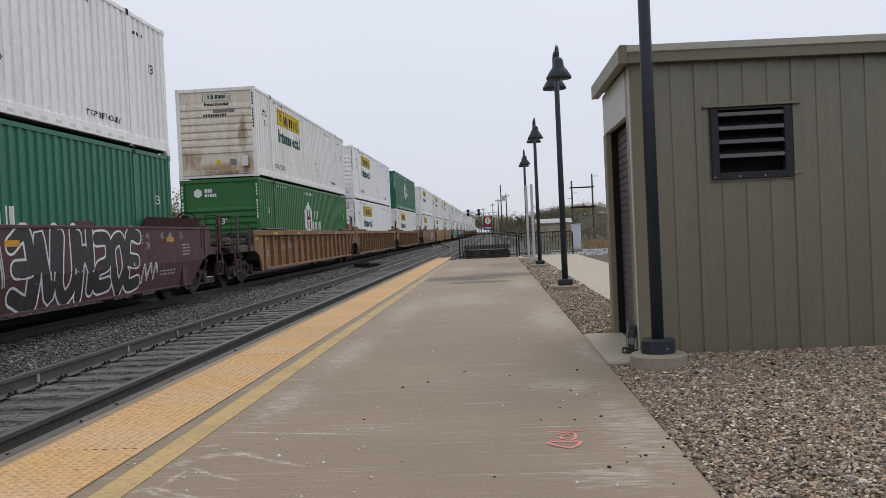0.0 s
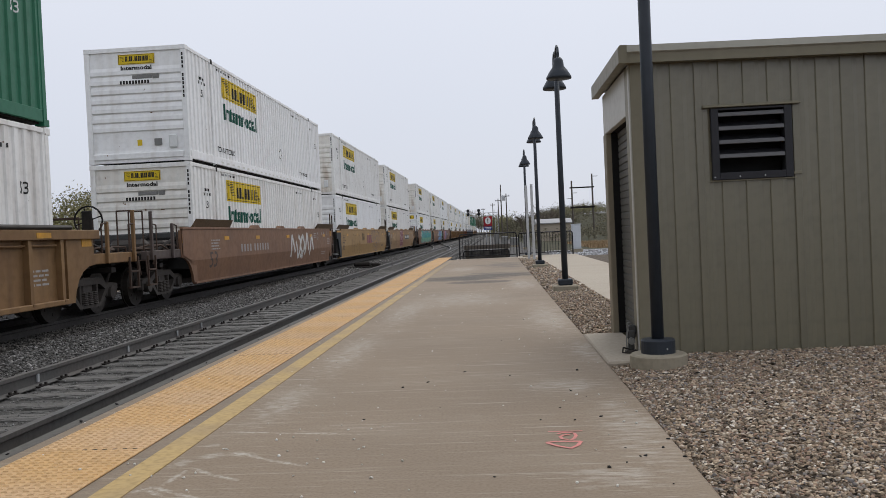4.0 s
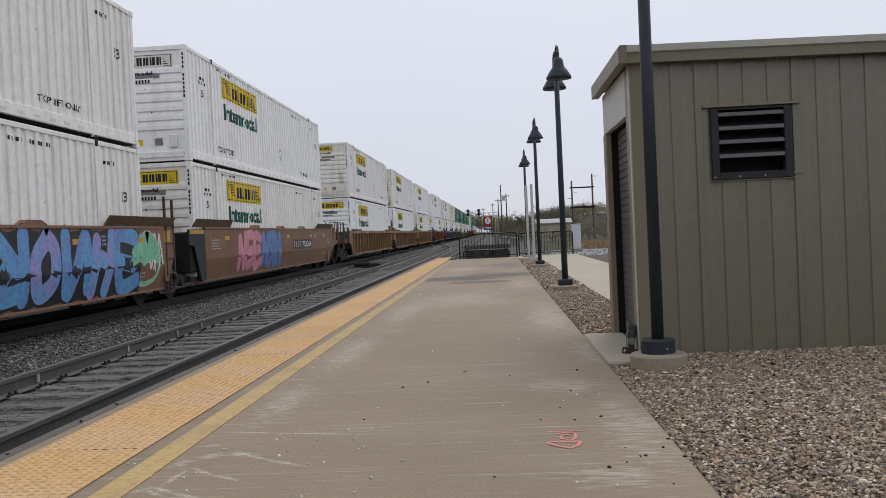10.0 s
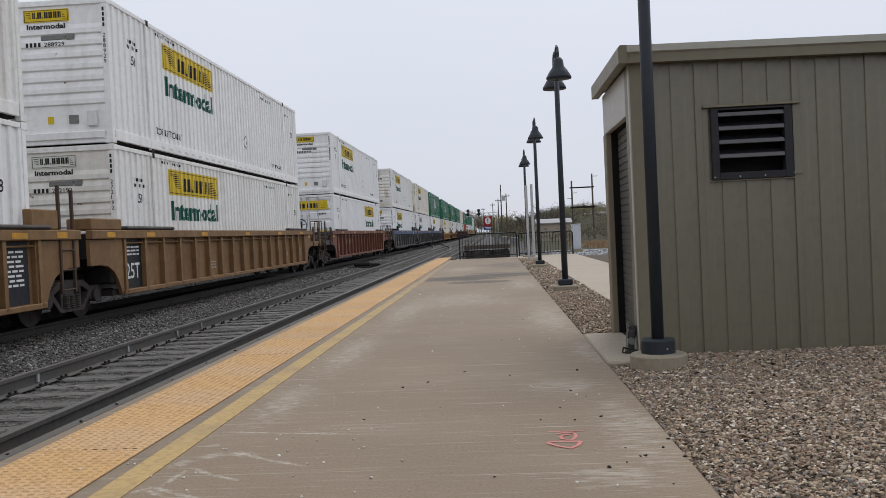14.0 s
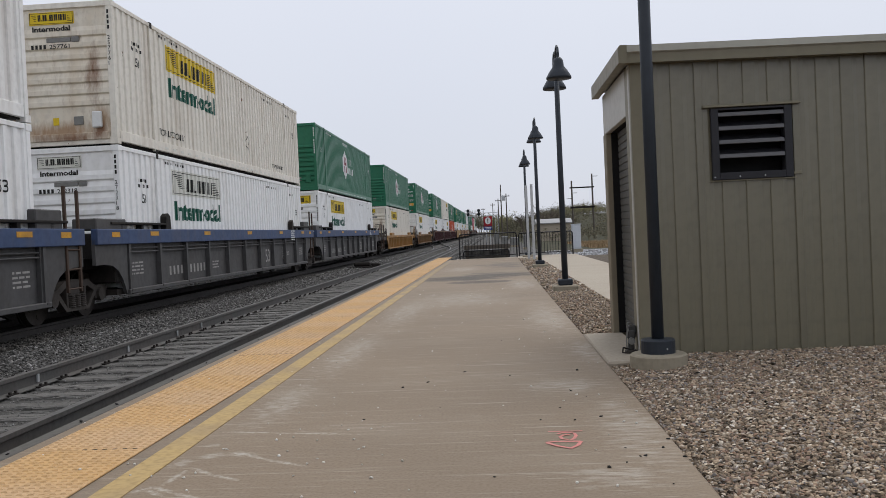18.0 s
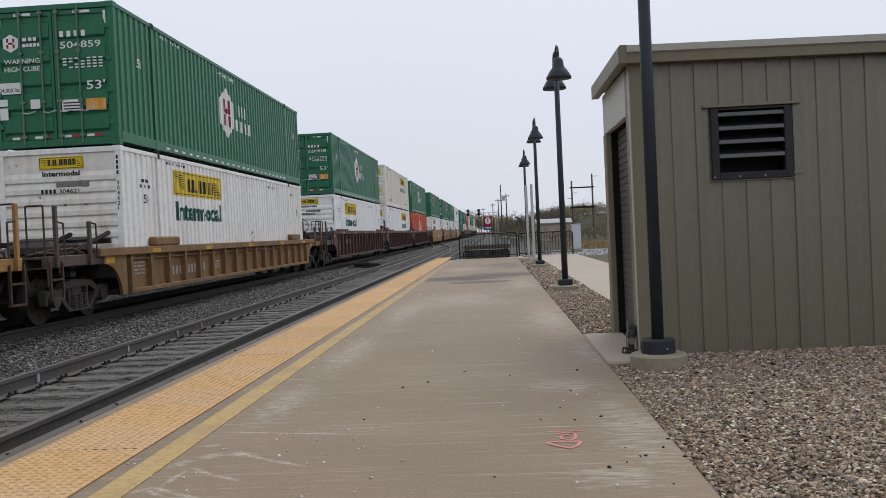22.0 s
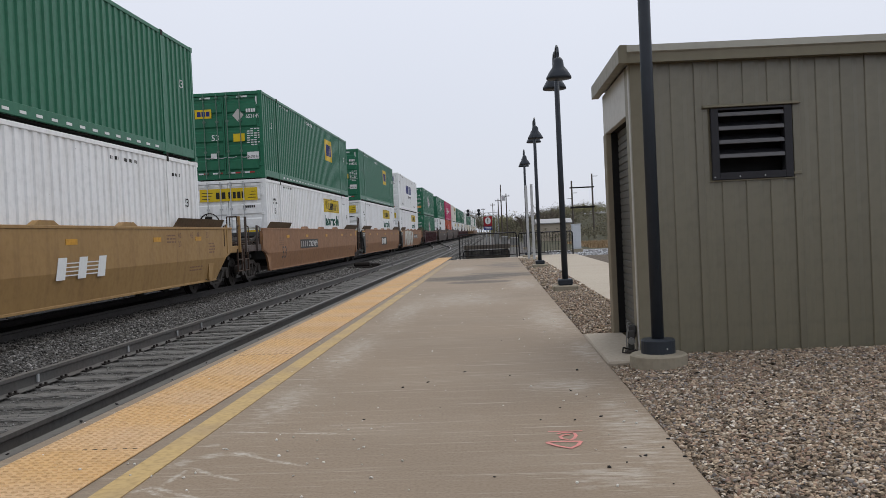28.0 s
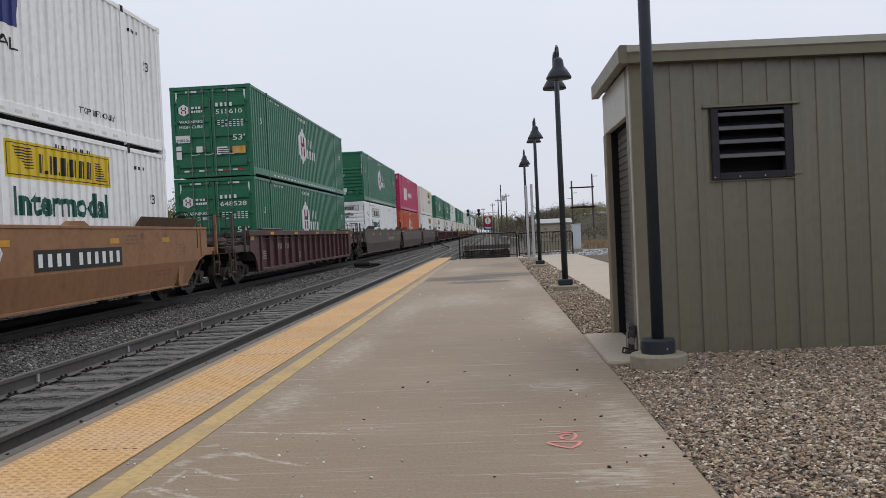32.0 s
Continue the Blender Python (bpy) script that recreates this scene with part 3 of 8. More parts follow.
tie_meshes = [cached(("tie", k), M["tie"], lambda bm: tie_shape(bm, 60 + k)) for k in range(5)]
plate_mesh = cached("tie_plate", M["underframe"], plate_shape)
rng = random.Random(4)
for cx, tr in ((NEAR_X, tracks[0]), (TRAIN_X, tracks[1])):
    for i in range(64):
        y = 3.2 + 0.52 * i
        t = part("tie", tie_meshes[rng.randrange(5)], None, tr, loc=(cx + rng.uniform(-0.03, 0.03), y, rng.uniform(-0.008, 0.004)))
        t.rotation_euler[2] = rng.uniform(-0.045, 0.045)
        for x in (-0.755, 0.755) if cx == NEAR_X else ():
            part("tie_plate", plate_mesh, None, t, loc=(x, 0, 0))

    def far_ties(bm):
        for i in range(250):
            y = 36.5 + 0.56 * i
            box(bm, cx - 1.28, cx + 1.28, y - 0.11, y + 0.11, -0.5, -0.37)
        for i in range(120):
            y = 2.68 - 0.52 * i
            box(bm, cx - 1.28, cx + 1.28, y - 0.115, y + 0.115, -0.5, -0.366)
    tagged(solid("far_ties", M["tie"], far_ties, tr), kind="stuff")


def stones(name, mat, spots, seed, smooth=True, label="", category="gravel", rough=0.3, crushed=False, long=False, slabby=0):
    """Loose stones as one object: spots are rows of x, y, z, size."""
    r = np.random.RandomState(seed)
    bm = bmesh.new()
    if slabby:
        bmesh.ops.create_cone(bm, segments=slabby, radius1=1, radius2=0.62, depth=1.1, cap_ends=True)
        bmesh.ops.delete(bm, geom=[f for f in bm.faces if f.normal.z < -0.9], context="FACES_ONLY")
        bmesh.ops.triangulate(bm, faces=bm.faces)
    elif crushed:
        bmesh.ops.create_cone(bm, segments=4, radius1=1, radius2=0, depth=1, cap_ends=False)
        ring = sorted((v for v in bm.verts if v.co.z < 0), key=lambda v: math.atan2(v.co.y, v.co.x))
        tip = bm.verts.new((0, 0, -1.1))
        for i in range(4):
            bm.faces.new((ring[(i + 1) % 4], ring[i], tip))
        for v in bm.verts:
            v.co.z = {True: 0.0, False: v.co.z * (1.7 if v.co.z > 0 else 0.8)}[v in ring]
        bm.verts.index_update()
    else:
        bmesh.ops.create_icosphere(bm, subdivisions=1, radius=1)
    base = np.array([v.co[:] for v in bm.verts])
    faces = np.array([[v.index for v in f.verts] for f in bm.faces])
    bm.free()
    shapes = []
    for k in range(24):
        s = base * (1 + r.uniform(-rough, rough, (len(base), 1))) * (r.uniform(0.55, 1.5, 3) * (1, 1, 0.6) if not long else r.uniform((0.8, 0.5, 0.35), (1.75, 1.05, 0.75)))
        shapes.append(s)
    n = len(spots)
    which = r.randint(0, 24, n)
    a = r.uniform(0, 6.283, n)
    tilt = r.normal(0, 0.75 if long and not slabby else 0.4, n)
    v = np.array(shapes)[which]
    ct, st = np.cos(tilt)[:, None], np.sin(tilt)[:, None]
    y2, z2 = v[:, :, 1] * ct - v[:, :, 2] * st, v[:, :, 1] * st + v[:, :, 2] * ct
    ca, sa = np.cos(a)[:, None], np.sin(a)[:, None]
    w = np.stack([v[:, :, 0] * ca - y2 * sa, v[:, :, 0] * sa + y2 * ca, z2], -1)
    w = w * spots[:, None, 3:4] + spots[:, None, :3]
    k = len(base)
    f = (faces[None] + (np.arange(n) * k)[:, None, None]).reshape(-1, 3)
    me = bpy.data.meshes.new(name)
    me.vertices.add(n * k)
    me.vertices.foreach_set("co", w.reshape(-1))
    me.loops.add(f.size)
    me.loops.foreach_set("vertex_index", f.reshape(-1))
    me.polygons.add(len(f))
    me.polygons.foreach_set("loop_start", np.arange(len(f)) * 3)
    me.polygons.foreach_set("loop_total", np.full(len(f), 3))
    if smooth:
        me.polygons.foreach_set("use_smooth", np.ones(len(f), bool))
    me.update()
    me.validate()
    me.materials.append(mat)
    return tagged(new(name, me), label, category, kind="stuff")


def scatter(seed, n, x0, x1, y0, y1, z, size, lift=0.02):
    r = np.random.RandomState(seed)
    out = np.empty((n, 4))
    out[:, 0], out[:, 1] = r.uniform(x0, x1, n), r.uniform(y0, y1, n)
    out[:, 2] = z + r.uniform(-lift, lift, n)
    out[:, 3] = size * r.lognormal(0, 0.28, n)
    return out


# Stones with oil stains, darkened further for the shade at the train's foot.
M["oily_shade"] = stone_material("oily_stones_in_train_shade", [(0.0, (0.03, 0.028, 0.025)), (0.6, (0.075, 0.07, 0.064)), (1.0, (0.15, 0.14, 0.128))])
BED = [(-14.5, -0.61), (-11.6, -0.40), (-6.9, -0.36), (-6.2, -0.42), (-5.3, -0.40), (-3.3, -0.405), (-2.72, -0.38)]


def on_bed(spots):
    """Stones laid on the ballast bed's surface."""
    spots[:, 2] += np.interp(spots[:, 0], [p[0] for p in BED], [p[1] for p in BED])
    return spots


stones("oily_stones", M["oily_shade"], np.vstack([scatter(5, 2500, -12.4, -10.3, 18, 60, -0.35, 0.04), scatter(51, 13000, -7.95, -7.15, 9, 34, -0.35, 0.021), on_bed(scatter(53, 2600, -7.2, -6.85, 9, 34, 0.004, 0.02))]), 17, False, "oil-stained ballast stones darkened for the train's shade", crushed=True)
stones("ballast", M["ballast"], np.vstack([
    on_bed(scatter(1, 40000, -7.15, -5.2, 9, 30, 0.004, 0.02)), on_bed(scatter(2, 9000, -7.3, -5.2, 30, 80, 0.004, 0.036)),
    scatter(19, 1500, -2.7, -1.2, 34.5, 60, -0.5, 0.05)]), 7, False,
    "loose dark grey crushed ballast stones between the tracks", crushed=True)


M["dark_ballast"] = stone_material("dark_ballast", [(0.0, (0.13, 0.127, 0.12)), (0.5, (0.17, 0.165, 0.157)), (1.0, (0.23, 0.224, 0.214))])
# Black sheet below the fines paints the shade in the cracks along the ties.
solid("track_grime", M["shade_black"], lambda bm: sheet(bm, -4.97, -3.61, -40, 60, -0.438), kind="structure", label="black sheet for the shade in cracks between the rails", category="ballast")


def fines(bm):
    """Dusty trodden ballast between the rails, level with the ties, with cracks along their edges."""
    xs = [-4.96 + 1.34 * i / 26 for i in range(27)]
    rows = []
    for j in range(900):
        y = 3.3 + 0.035 * j
        row = []
        for x in xs:
            ph = (y - 3.2 + 0.03 * noise.noise((x * 1.3, y * 0.7, 5.0))) % 0.52
            z = -0.388 + 0.014 * noise.noise((x * 5, y * 9, 1.0)) + 0.008 * noise.noise((x * 17, y * 23, 3.0))
            z -= 0.13 * math.exp(-((ph - 0.345) / 0.055) ** 2) * min(1, max(0.3, 0.9 + 1.3 * noise.noise((x * 2.2, y * 1.9, 8.0))))
            z -= 0.1 * math.exp(-((ph - 0.16) / 0.034) ** 2) * max(0, 0.7 + noise.noise((x * 2.0, y * 2.3, 11.0)))
            row.append(bm.verts.new((x, y, z)))
        rows.append(row)
    for u, w in zip(rows, rows[1:]):
        for i in range(26):
            bm.faces.new((u[i], u[i + 1], w[i + 1], w[i]))


M["fines"] = material("dusty_ballast_fines", (0.155, 0.15, 0.14), 0.95, second=(0.08, 0.077, 0.072), blotch=3.5, amount=0.8, grain=55, bump=0.9, bump_scale=70)
tagged(solid("track_fines", M["fines"], fines), "dusty grey ballast fines between the rails beside the platform", "ballast", kind="structure")
between = scatter(3, 6000, -4.95, -3.63, 4, 30, -0.378, 0.01, 0.01)
between = between[((between[:, 1] - 3.2) % 0.52 > 0.13) | (np.arange(len(between)) % 6 == 0)]
stones("track_ballast", M["dark_ballast"], np.vstack([between, scatter(4, 6000, -3.4, -2.75, 4, 24, -0.39, 0.02)]), 27, False,
       "loose grey ballast stones between the rails beside the platform", crushed=True)


def platform_slab(bm):
    prof = [(-2.62, -0.0), (0.83, -0.0), (0.85, -0.02), (0.85, -0.6), (-2.62, -0.6)]
    prism(bm, prof, "y", -12, 33.8)


platform = solid("platform", M["concrete"], platform_slab, kind="structure", label="long station platform of weathered tan concrete", category="platform")
solid("edge_board", M["edge"], lambda bm: box(bm, -2.72, -2.623, -12, 33.8, -0.3, 0.002, 0.012), platform)


def tactile(bm):
    box(bm, -0.303, 0.303, -0.5865, 0.5865, 0.001, 0.012, 0.003)
    for i in range(12):
        for j in range(23):
            x, y = -0.275 + 0.05 * i, -0.55 + 0.05 * j
            v = [bm.verts.new((x + s * 0.017, y + t * 0.013, 0.012)) for s, t in ((-1, -1), (1, -1), (1, 1), (-1, 1))]
            w = [bm.verts.new((x + s * 0.011, y + t * 0.008, 0.0168)) for s, t in ((-1, -1), (1, -1), (1, 1), (-1, 1))]
            bm.faces.new(w)
            for k in range(4):
                bm.faces.new((v[k], v[(k + 1) % 4], w[(k + 1) % 4], w[k]))


tactile_mesh = cached("tactile_plate", M["tactile"], tactile)
for i in range(-10, 32):
    part("tactile_plate", tactile_mesh, None, platform, loc=(-2.215, 4.43 + 0.59 + 1.18 * (i - 4), 0))
for k in range(-2, 9):
    solid("joint_gap", M["dark"], lambda bm: [box(bm, -2.25 + 0.055 * i, -2.226 + 0.055 * i + 0.008 * (i * k % 3), 4.428 + 3.54 * k, 4.436 + 3.54 * k, 0.006, 0.013) for i in range(-4 * (k % 2), 6)], platform)
solid("yellow_stripe", M["stripe"], lambda bm: box(bm, -1.815, -1.665, -12, 33.7, 0.001, 0.005), platform)


def ribbon(bm, pts, w, z=0.004):
    """A flat painted line on the ground through the points."""
    pts = [Vector((*p, 0)) for p in pts]
    left, right = [], []
    for i, p in enumerate(pts):
        d = (pts[min(i + 1, len(pts) - 1)] - pts[max(i - 1, 0)]).normalized()
        s = Vector((-d.y, d.x, 0)) * w / 2
        left.append(bm.verts.new((p + s)[:2] + (z,)))
        right.append(bm.verts.new((p - s)[:2] + (z,)))
    for i in range(len(pts) - 1):
        bm.faces.new((right[i], right[i + 1], left[i + 1], left[i]))


def chalk(bm):
    ribbon(bm, [(0.236, 4.556), (0.3, 4.55), (0.416, 4.547)], 0.016, 0.002)
    ribbon(bm, [(0.345, 4.466), (0.31, 4.465), (0.29, 4.432), (0.297, 4.385), (0.33, 4.366)], 0.018, 0.0028)
    ribbon(bm, [(0.28, 4.49), (0.3, 4.514), (0.336, 4.521), (0.368, 4.5), (0.374, 4.45), (0.358, 4.39), (0.34, 4.36)], 0.018, 0.0024)
    ribbon(bm, [(0.21, 4.318), (0.252, 4.335), (0.32, 4.33), (0.387, 4.323)], 0.024, 0.0026)
    ribbon(bm, [(0.387, 4.323), (0.365, 4.25), (0.32, 4.185)], 0.02, 0.003)
    ribbon(bm, [(0.215, 4.31), (0.268, 4.238), (0.325, 4.19)], 0.02, 0.0032)


solid("paint_mark", M["chalk"], chalk, platform, "pink sprayed survey mark")
crumbs = np.vstack([scatter(31, 60, -1.6, 0.8, 3.3, 8, 0.002, 0.0048, 0.001), scatter(32, 60, -1.5, 0.8, 7, 22, 0.003, 0.006, 0.002), scatter(33, 45, -2.6, -1.5, 3.4, 14, 0.012, 0.0045, 0.003)])
CRUMBS = [(-1.88, 4.15), (-1.84, 4.14), (-1.77, 3.93), (-1.66, 3.91), (-1.49, 3.87), (-1.46, 3.94), (-1.47, 4.39), (-1.45, 4.38), (-1.23, 4.56), (-1.15, 4.61), (-1.11, 4.31), (-1.13, 4.22), (-1.0, 4.52), (-0.8, 4.51),
          (-0.72, 4.34), (-0.74, 4.3), (-0.6, 4.17), (-0.49, 4.05), (-0.95, 4.05), (-0.97, 3.85), (-0.6, 3.78), (-0.64, 3.57), (-0.86, 3.53), (0.62, 5.52), (0.74, 5.23), (0.77, 4.98), (0.66, 4.73), (0.54, 4.44),
          (0.72, 4.68), (0.46, 3.56), (0.44, 4.15), (0.3, 3.62)]
crumbs = np.vstack([crumbs, np.array([(x, y, 0.004, 0.0062 + 0.0012 * (i % 3)) for i, (x, y) in enumerate(CRUMBS)])])
stones("crumbs", M["pale_pebble"], crumbs, 5, True, "scattered white pebbles lying on the platform", "pebbles")

# gravel beds beside the platform
def gravel_top(x):
    """Height of the gravel bed: a little below the slab at its edge, level with it further out."""
    return -0.05 + 0.038 * np.clip((x - 0.87) / 0.75, 0, 1)


def gravel_bed(bm):
    xs = [0.852, 0.87, 1.62, 14]
    rows = [[bm.verts.new((x, y, float(gravel_top(x)) - 0.012)) for x in xs] for y in (-12, 33.3)]
    for i in range(3):
        bm.faces.new((rows[0][i], rows[0][i + 1], rows[1][i + 1], rows[1][i]))


solid("gravel_bed", M["gravel_ground"], gravel_bed, kind="structure", label="brown ground under the river gravel", category="ground")


def on_gravel(spots):
    spots[:, 2] += gravel_top(spots[:, 0])
    return spots


near = on_gravel(scatter(11, 104000, 0.87, 4.0, 2.4, 7.17, 0.002, 0.0086, 0.015))
near[:, 3] *= 1 + 0.06 * np.maximum(0, near[:, 1] - 4)
near = near[(near[:, 0] < 0.5 * near[:, 1] + 0.2) & ~((near[:, 1] > 6.86) & (near[:, 0] < 1.26))]
rest = on_gravel(scatter(15, 14000, 0.87, 8.0, -7, 7.15, 0.0, 0.02, 0.01))
rest = rest[(rest[:, 1] < 2.4) | (rest[:, 0] > 0.5 * rest[:, 1] + 0.2)]
front = near[:, 1] < 4.9
stones("river_gravel", M["pebbles"], near[front], 10, False, "worn tan and grey river gravel beside the platform", rough=0.28, long=True, slabby=5)
stones("shed_gravel", M["pebbles"], near[~front], 18, False, "tan and grey river gravel before the shed", rough=0.28, long=True, slabby=4)
stones("far_gravel", M["pebbles"], np.vstack([
    rest, on_gravel(scatter(13, 15000, 0.87, 1.62, 8.78, 16, 0.0, 0.0135, 0.012)), on_gravel(scatter(14, 8000, 0.87, 1.62, 16, 33.2, 0.002, 0.022, 0.012))]), 10, False,
    "tan and grey river gravel along the platform's back edge", crushed=True)
solid("walkway", M["slab"], lambda bm: box(bm, 1.63, 3.3, 9.4, 33.4, -0.5, -0.012, 0.015), kind="structure", label="pale concrete walkway behind the gravel strip", category="walkway")
# Lighter slab colour here offsets the shade that the shed casts on the landing.
solid("landing", M["slab"], lambda bm: box(bm, 0.853, 1.25, 6.87, 8.76, -0.5, -0.006, 0.015), kind="structure", label="concrete landing at the shed door", category="landing")
solid("cross_walk", M["slab"], lambda bm: box(bm, 0.853, 3.3, 33.405, 36.0, -0.5, -0.014, 0.01), kind="structure", label="pale concrete slab at the platform end", category="walkway")

# ---- utility shed ----
SX, SY, SX1, SY1, SH = 1.17, 7.2, 5.4, 8.95, 2.41
shed = thing("utility_shed", "small olive metal-clad shed with a flat roof and roller door", "shed", (SX, SY, 0))


def panel_strip(bm, w, z0, z1, cut):
    """One strip of siding in the xz plane: a raised flat, then a channel that ends at the next strip's sharp edge. cut: where the strip begins."""
    flat_to, deep = 0.1, 0.0105
    whole = [(0.0, 0.005), (0.006, 0.0), (flat_to, 0.0), (flat_to + 0.035, deep), (0.196, deep)]

    def depth(x):
        for (x0, y0), (x1, y1) in zip(whole, whole[1:]):
            if x <= x1:
                return y0 + (y1 - y0) * (x - x0) / (x1 - x0)
        return deep
    stops = [cut] + [x for x, _ in whole if cut + 1e-5 < x < cut + w - 1e-5] + [cut + w]
    prism(bm, [(x - cut, depth(x)) for x in stops] + [(w, 0.05), (0, 0.05)], "z", z0, z1)


def shed_build():
    w = 0.196
    lx0, lx1, lz0, lz1 = 1.812 - SX, 2.463 - SX, 1.413, 2.0
    x = 1.104 - SX
    while x < SX1 - SX - 0.05:
        first = max(x, 0.1)
        cuts = sorted({first, x + w} | {c for c in (lx0, lx1) if first < c < x + w})
        for a, b in zip(cuts, cuts[1:]):
            inside = a >= lx0 - 1e-6 and b <= lx1 + 1e-6
            for z0, z1 in ([(-0.12, lz0), (lz1, SH)] if inside else [(-0.12, SH)]):
                part("siding_panel", cached(("siding_panel", z0, z1, round(b - a, 4), round(a - x, 4)), M["siding"], lambda bm: panel_strip(bm, b - a, z0, z1, a - x)), None, shed, loc=(a, 0, 0))
        x += w
    for a in (1.692, 2.476):
        solid("lap_strip", M["siding"], lambda bm: box(bm, a - SX, a - SX + 0.058, -0.006, -0.0005, -0.12, SH - 0.02, 0.002), shed)
    solid("corner_trim", M["trim"], lambda bm: box(bm, -0.004, 0.1, -0.028, 0.03, -0.12, SH, 0.006), shed)
    solid("back_wall", M["siding"], lambda bm: box(bm, 0, SX1 - SX, SY1 - SY - 0.04, SY1 - SY, -0.12, SH), shed)
    solid("side_wall", M["siding"], lambda bm: box(bm, SX1 - SX, SX1 - SX + 0.04, 0, SY1 - SY, -0.12, SH), shed)
    # track side: near post, header, far jamb, recessed roller shutter
    solid("door_post", M["pale_trim"], lambda bm: box(bm, -0.006, 0.05, 0.032, 0.1, -0.12, SH, 0.005), shed)
    solid("door_post", M["trim"], lambda bm: box(bm, -0.004, 0.12, 0.1, 0.25, -0.12, SH, 0.005), shed)
    solid("door_header", M["pale_trim"], lambda bm: box(bm, -0.005, 0.05, 0.25, 1.72, 2.01, SH, 0.005), shed)
    solid("door_jamb", M["jamb"], lambda bm: box(bm, -0.008, 0.17, 1.56, 1.75, -0.12, 2.01, 0.008), shed)
    sh = solid("roller_door", M["shutter"], lambda bm: box(bm, 0.117, 0.15, 0.25, 1.56, -0.005, 2.01), shed, "grey closed roller shutter")
    slat = cached("slat", M["shutter"], lambda bm: prism(bm, [(0.119, 0.0), (0.108, 0.008), (0.106, 0.057), (0.119, 0.065)], "y", 0.26, 1.52))
    for i in range(30):
        part("slat", slat, None, sh, loc=(0, 0, 0.0 + 0.067 * i))
    # Black strip that paints the jamb's inner reveal as shaded.
    solid("door_track", M["dark"], lambda bm: box(bm, 0.045, 0.116, 1.525, 1.558, -0.004, 2.0), shed)
    solid("door_lintel", M["dark"], lambda bm: box(bm, 0.05, 0.116, 0.25, 1.56, 2.012, 2.06), shed)
    # roof and fascia
    def sloped(bm, make):
        make(bm)
        for v in bm.verts:
            v.co.z -= 0.014 * max(0.0, v.co.x)
    roof = solid("roof", M["roofing"], lambda bm: sloped(bm, lambda q: box(q, -0.06, SX1 - SX + 0.1, -0.08, SY1 - SY + 0.06, 2.46, 2.5)), shed)
    solid("fascia", M["trim"], lambda bm: sloped(bm, lambda q: prism(q, [(-0.1, 2.4), (-0.03, 2.4), (-0.03, 2.46), (-0.085, 2.46), (-0.085, 2.485), (-0.1, 2.485)], "x", -0.029, SX1 - SX + 0.11)), roof)
    solid("fascia_cap", M["cap"], lambda bm: sloped(bm, lambda q: prism(q, [(-0.118, 2.487), (-0.1, 2.475), (-0.06, 2.501), (-0.06, 2.548), (-0.1, 2.545)], "x", -0.029, SX1 - SX + 0.12)), roof, "roof edge flashing lightened for the sky's reflection")
    solid("fascia", M["trim"], lambda bm: prism(bm, [(-0.1, 2.4), (-0.03, 2.4), (-0.03, 2.545), (-0.085, 2.545), (-0.1, 2.53)], "y", -0.115, SY1 - SY + 0.08), roof)
    # louvre
    lv = solid("louvre", M["dark"], lambda bm: box(bm, lx0 + 0.02, lx1 - 0.02, 0.14, 0.16, lz0, lz1), shed, "dark louvred vent with angled blades")
    for q in ((lx0, lx0 + 0.06, lz0, lz1), (lx1 - 0.062, lx1, lz0, lz1), (lx0 + 0.06, lx1 - 0.062, lz0, lz0 + 0.058), (lx0 + 0.06, lx1 - 0.062, lz1 - 0.018, lz1)):
        solid("louvre_frame", M["louvre"], lambda bm: box(bm, q[0], q[1], -0.03, 0.07, q[2], q[3], 0.003), lv)
    for z in (1.592, 1.708, 1.82, 1.934):
        # Shade and light by colour: dark plate behind, lighter grey lip in front.
        bl = solid("blade", M["louvre"], lambda bm: prism(bm, [(-0.018, z), (-0.018, z + 0.02), (0.12, z + 0.085), (0.12, z + 0.075)], "x", lx0 + 0.061, lx1 - 0.063), lv)
        solid("lip", M["blade"], lambda bm: prism(bm, [(-0.019, z - 0.004), (-0.026, z), (-0.019, z + 0.03), (-0.015, z + 0.03)], "x", lx0 + 0.062, lx1 - 0.064), bl)
    solid("hood", M["trim"], lambda bm: (box(bm, 1.748 - SX, 2.533 - SX, -0.045, 0.0, lz1 + 0.006, lz1 + 0.02, 0.003), box(bm, 1.752 - SX, 2.529 - SX, -0.02, 0.0, lz1 + 0.02, lz1 + 0.034, 0.003)), lv)
    solid("sill", M["trim"], lambda bm: (box(bm, 1.788 - SX, 2.49 - SX, -0.016, -0.001, lz0 - 0.014, lz0 - 0.002, 0.002), box(bm, lx1 + 0.002, 2.534 - SX, -0.016, -0.001, lz0 + 0.02, lz0 + 0.045, 0.002)), lv)
    for x in (1.828, 2.03, 2.232):
        solid("bolt", M["galv"], lambda bm: rod(bm, (x - SX, -0.036, lz0 + 0.022), (x - SX, -0.03, lz0 + 0.022), 0.006), lv)


shed_build()
# small conduit box at the shed corner
meter = thing("conduit_box", "weathered grey conduit fitting with loose cables at the shed foot", "utility box", (1.11, 7.32, 0))
solid("housing", M["endgrey"], lambda bm: (box(bm, -0.03, 0.035, -0.03, 0.05, 0.11, 0.185, 0.012), box(bm, -0.022, 0.028, -0.02, 0.04, 0.02, 0.115, 0.01)), meter)
solid("junction_box", M["endgrey"], lambda bm: box(bm, -0.012, 0.05, 0.0, 0.07, 0.15, 0.225, 0.008), meter)
solid("cap", M["case"], lambda bm: (rod(bm, (0.0, -0.055, 0.1), (0.0, -0.03, 0.1), 0.03, 14), rod(bm, (0.0, -0.06, 0.1), (0.0, -0.055, 0.1), 0.017, 12)), meter)
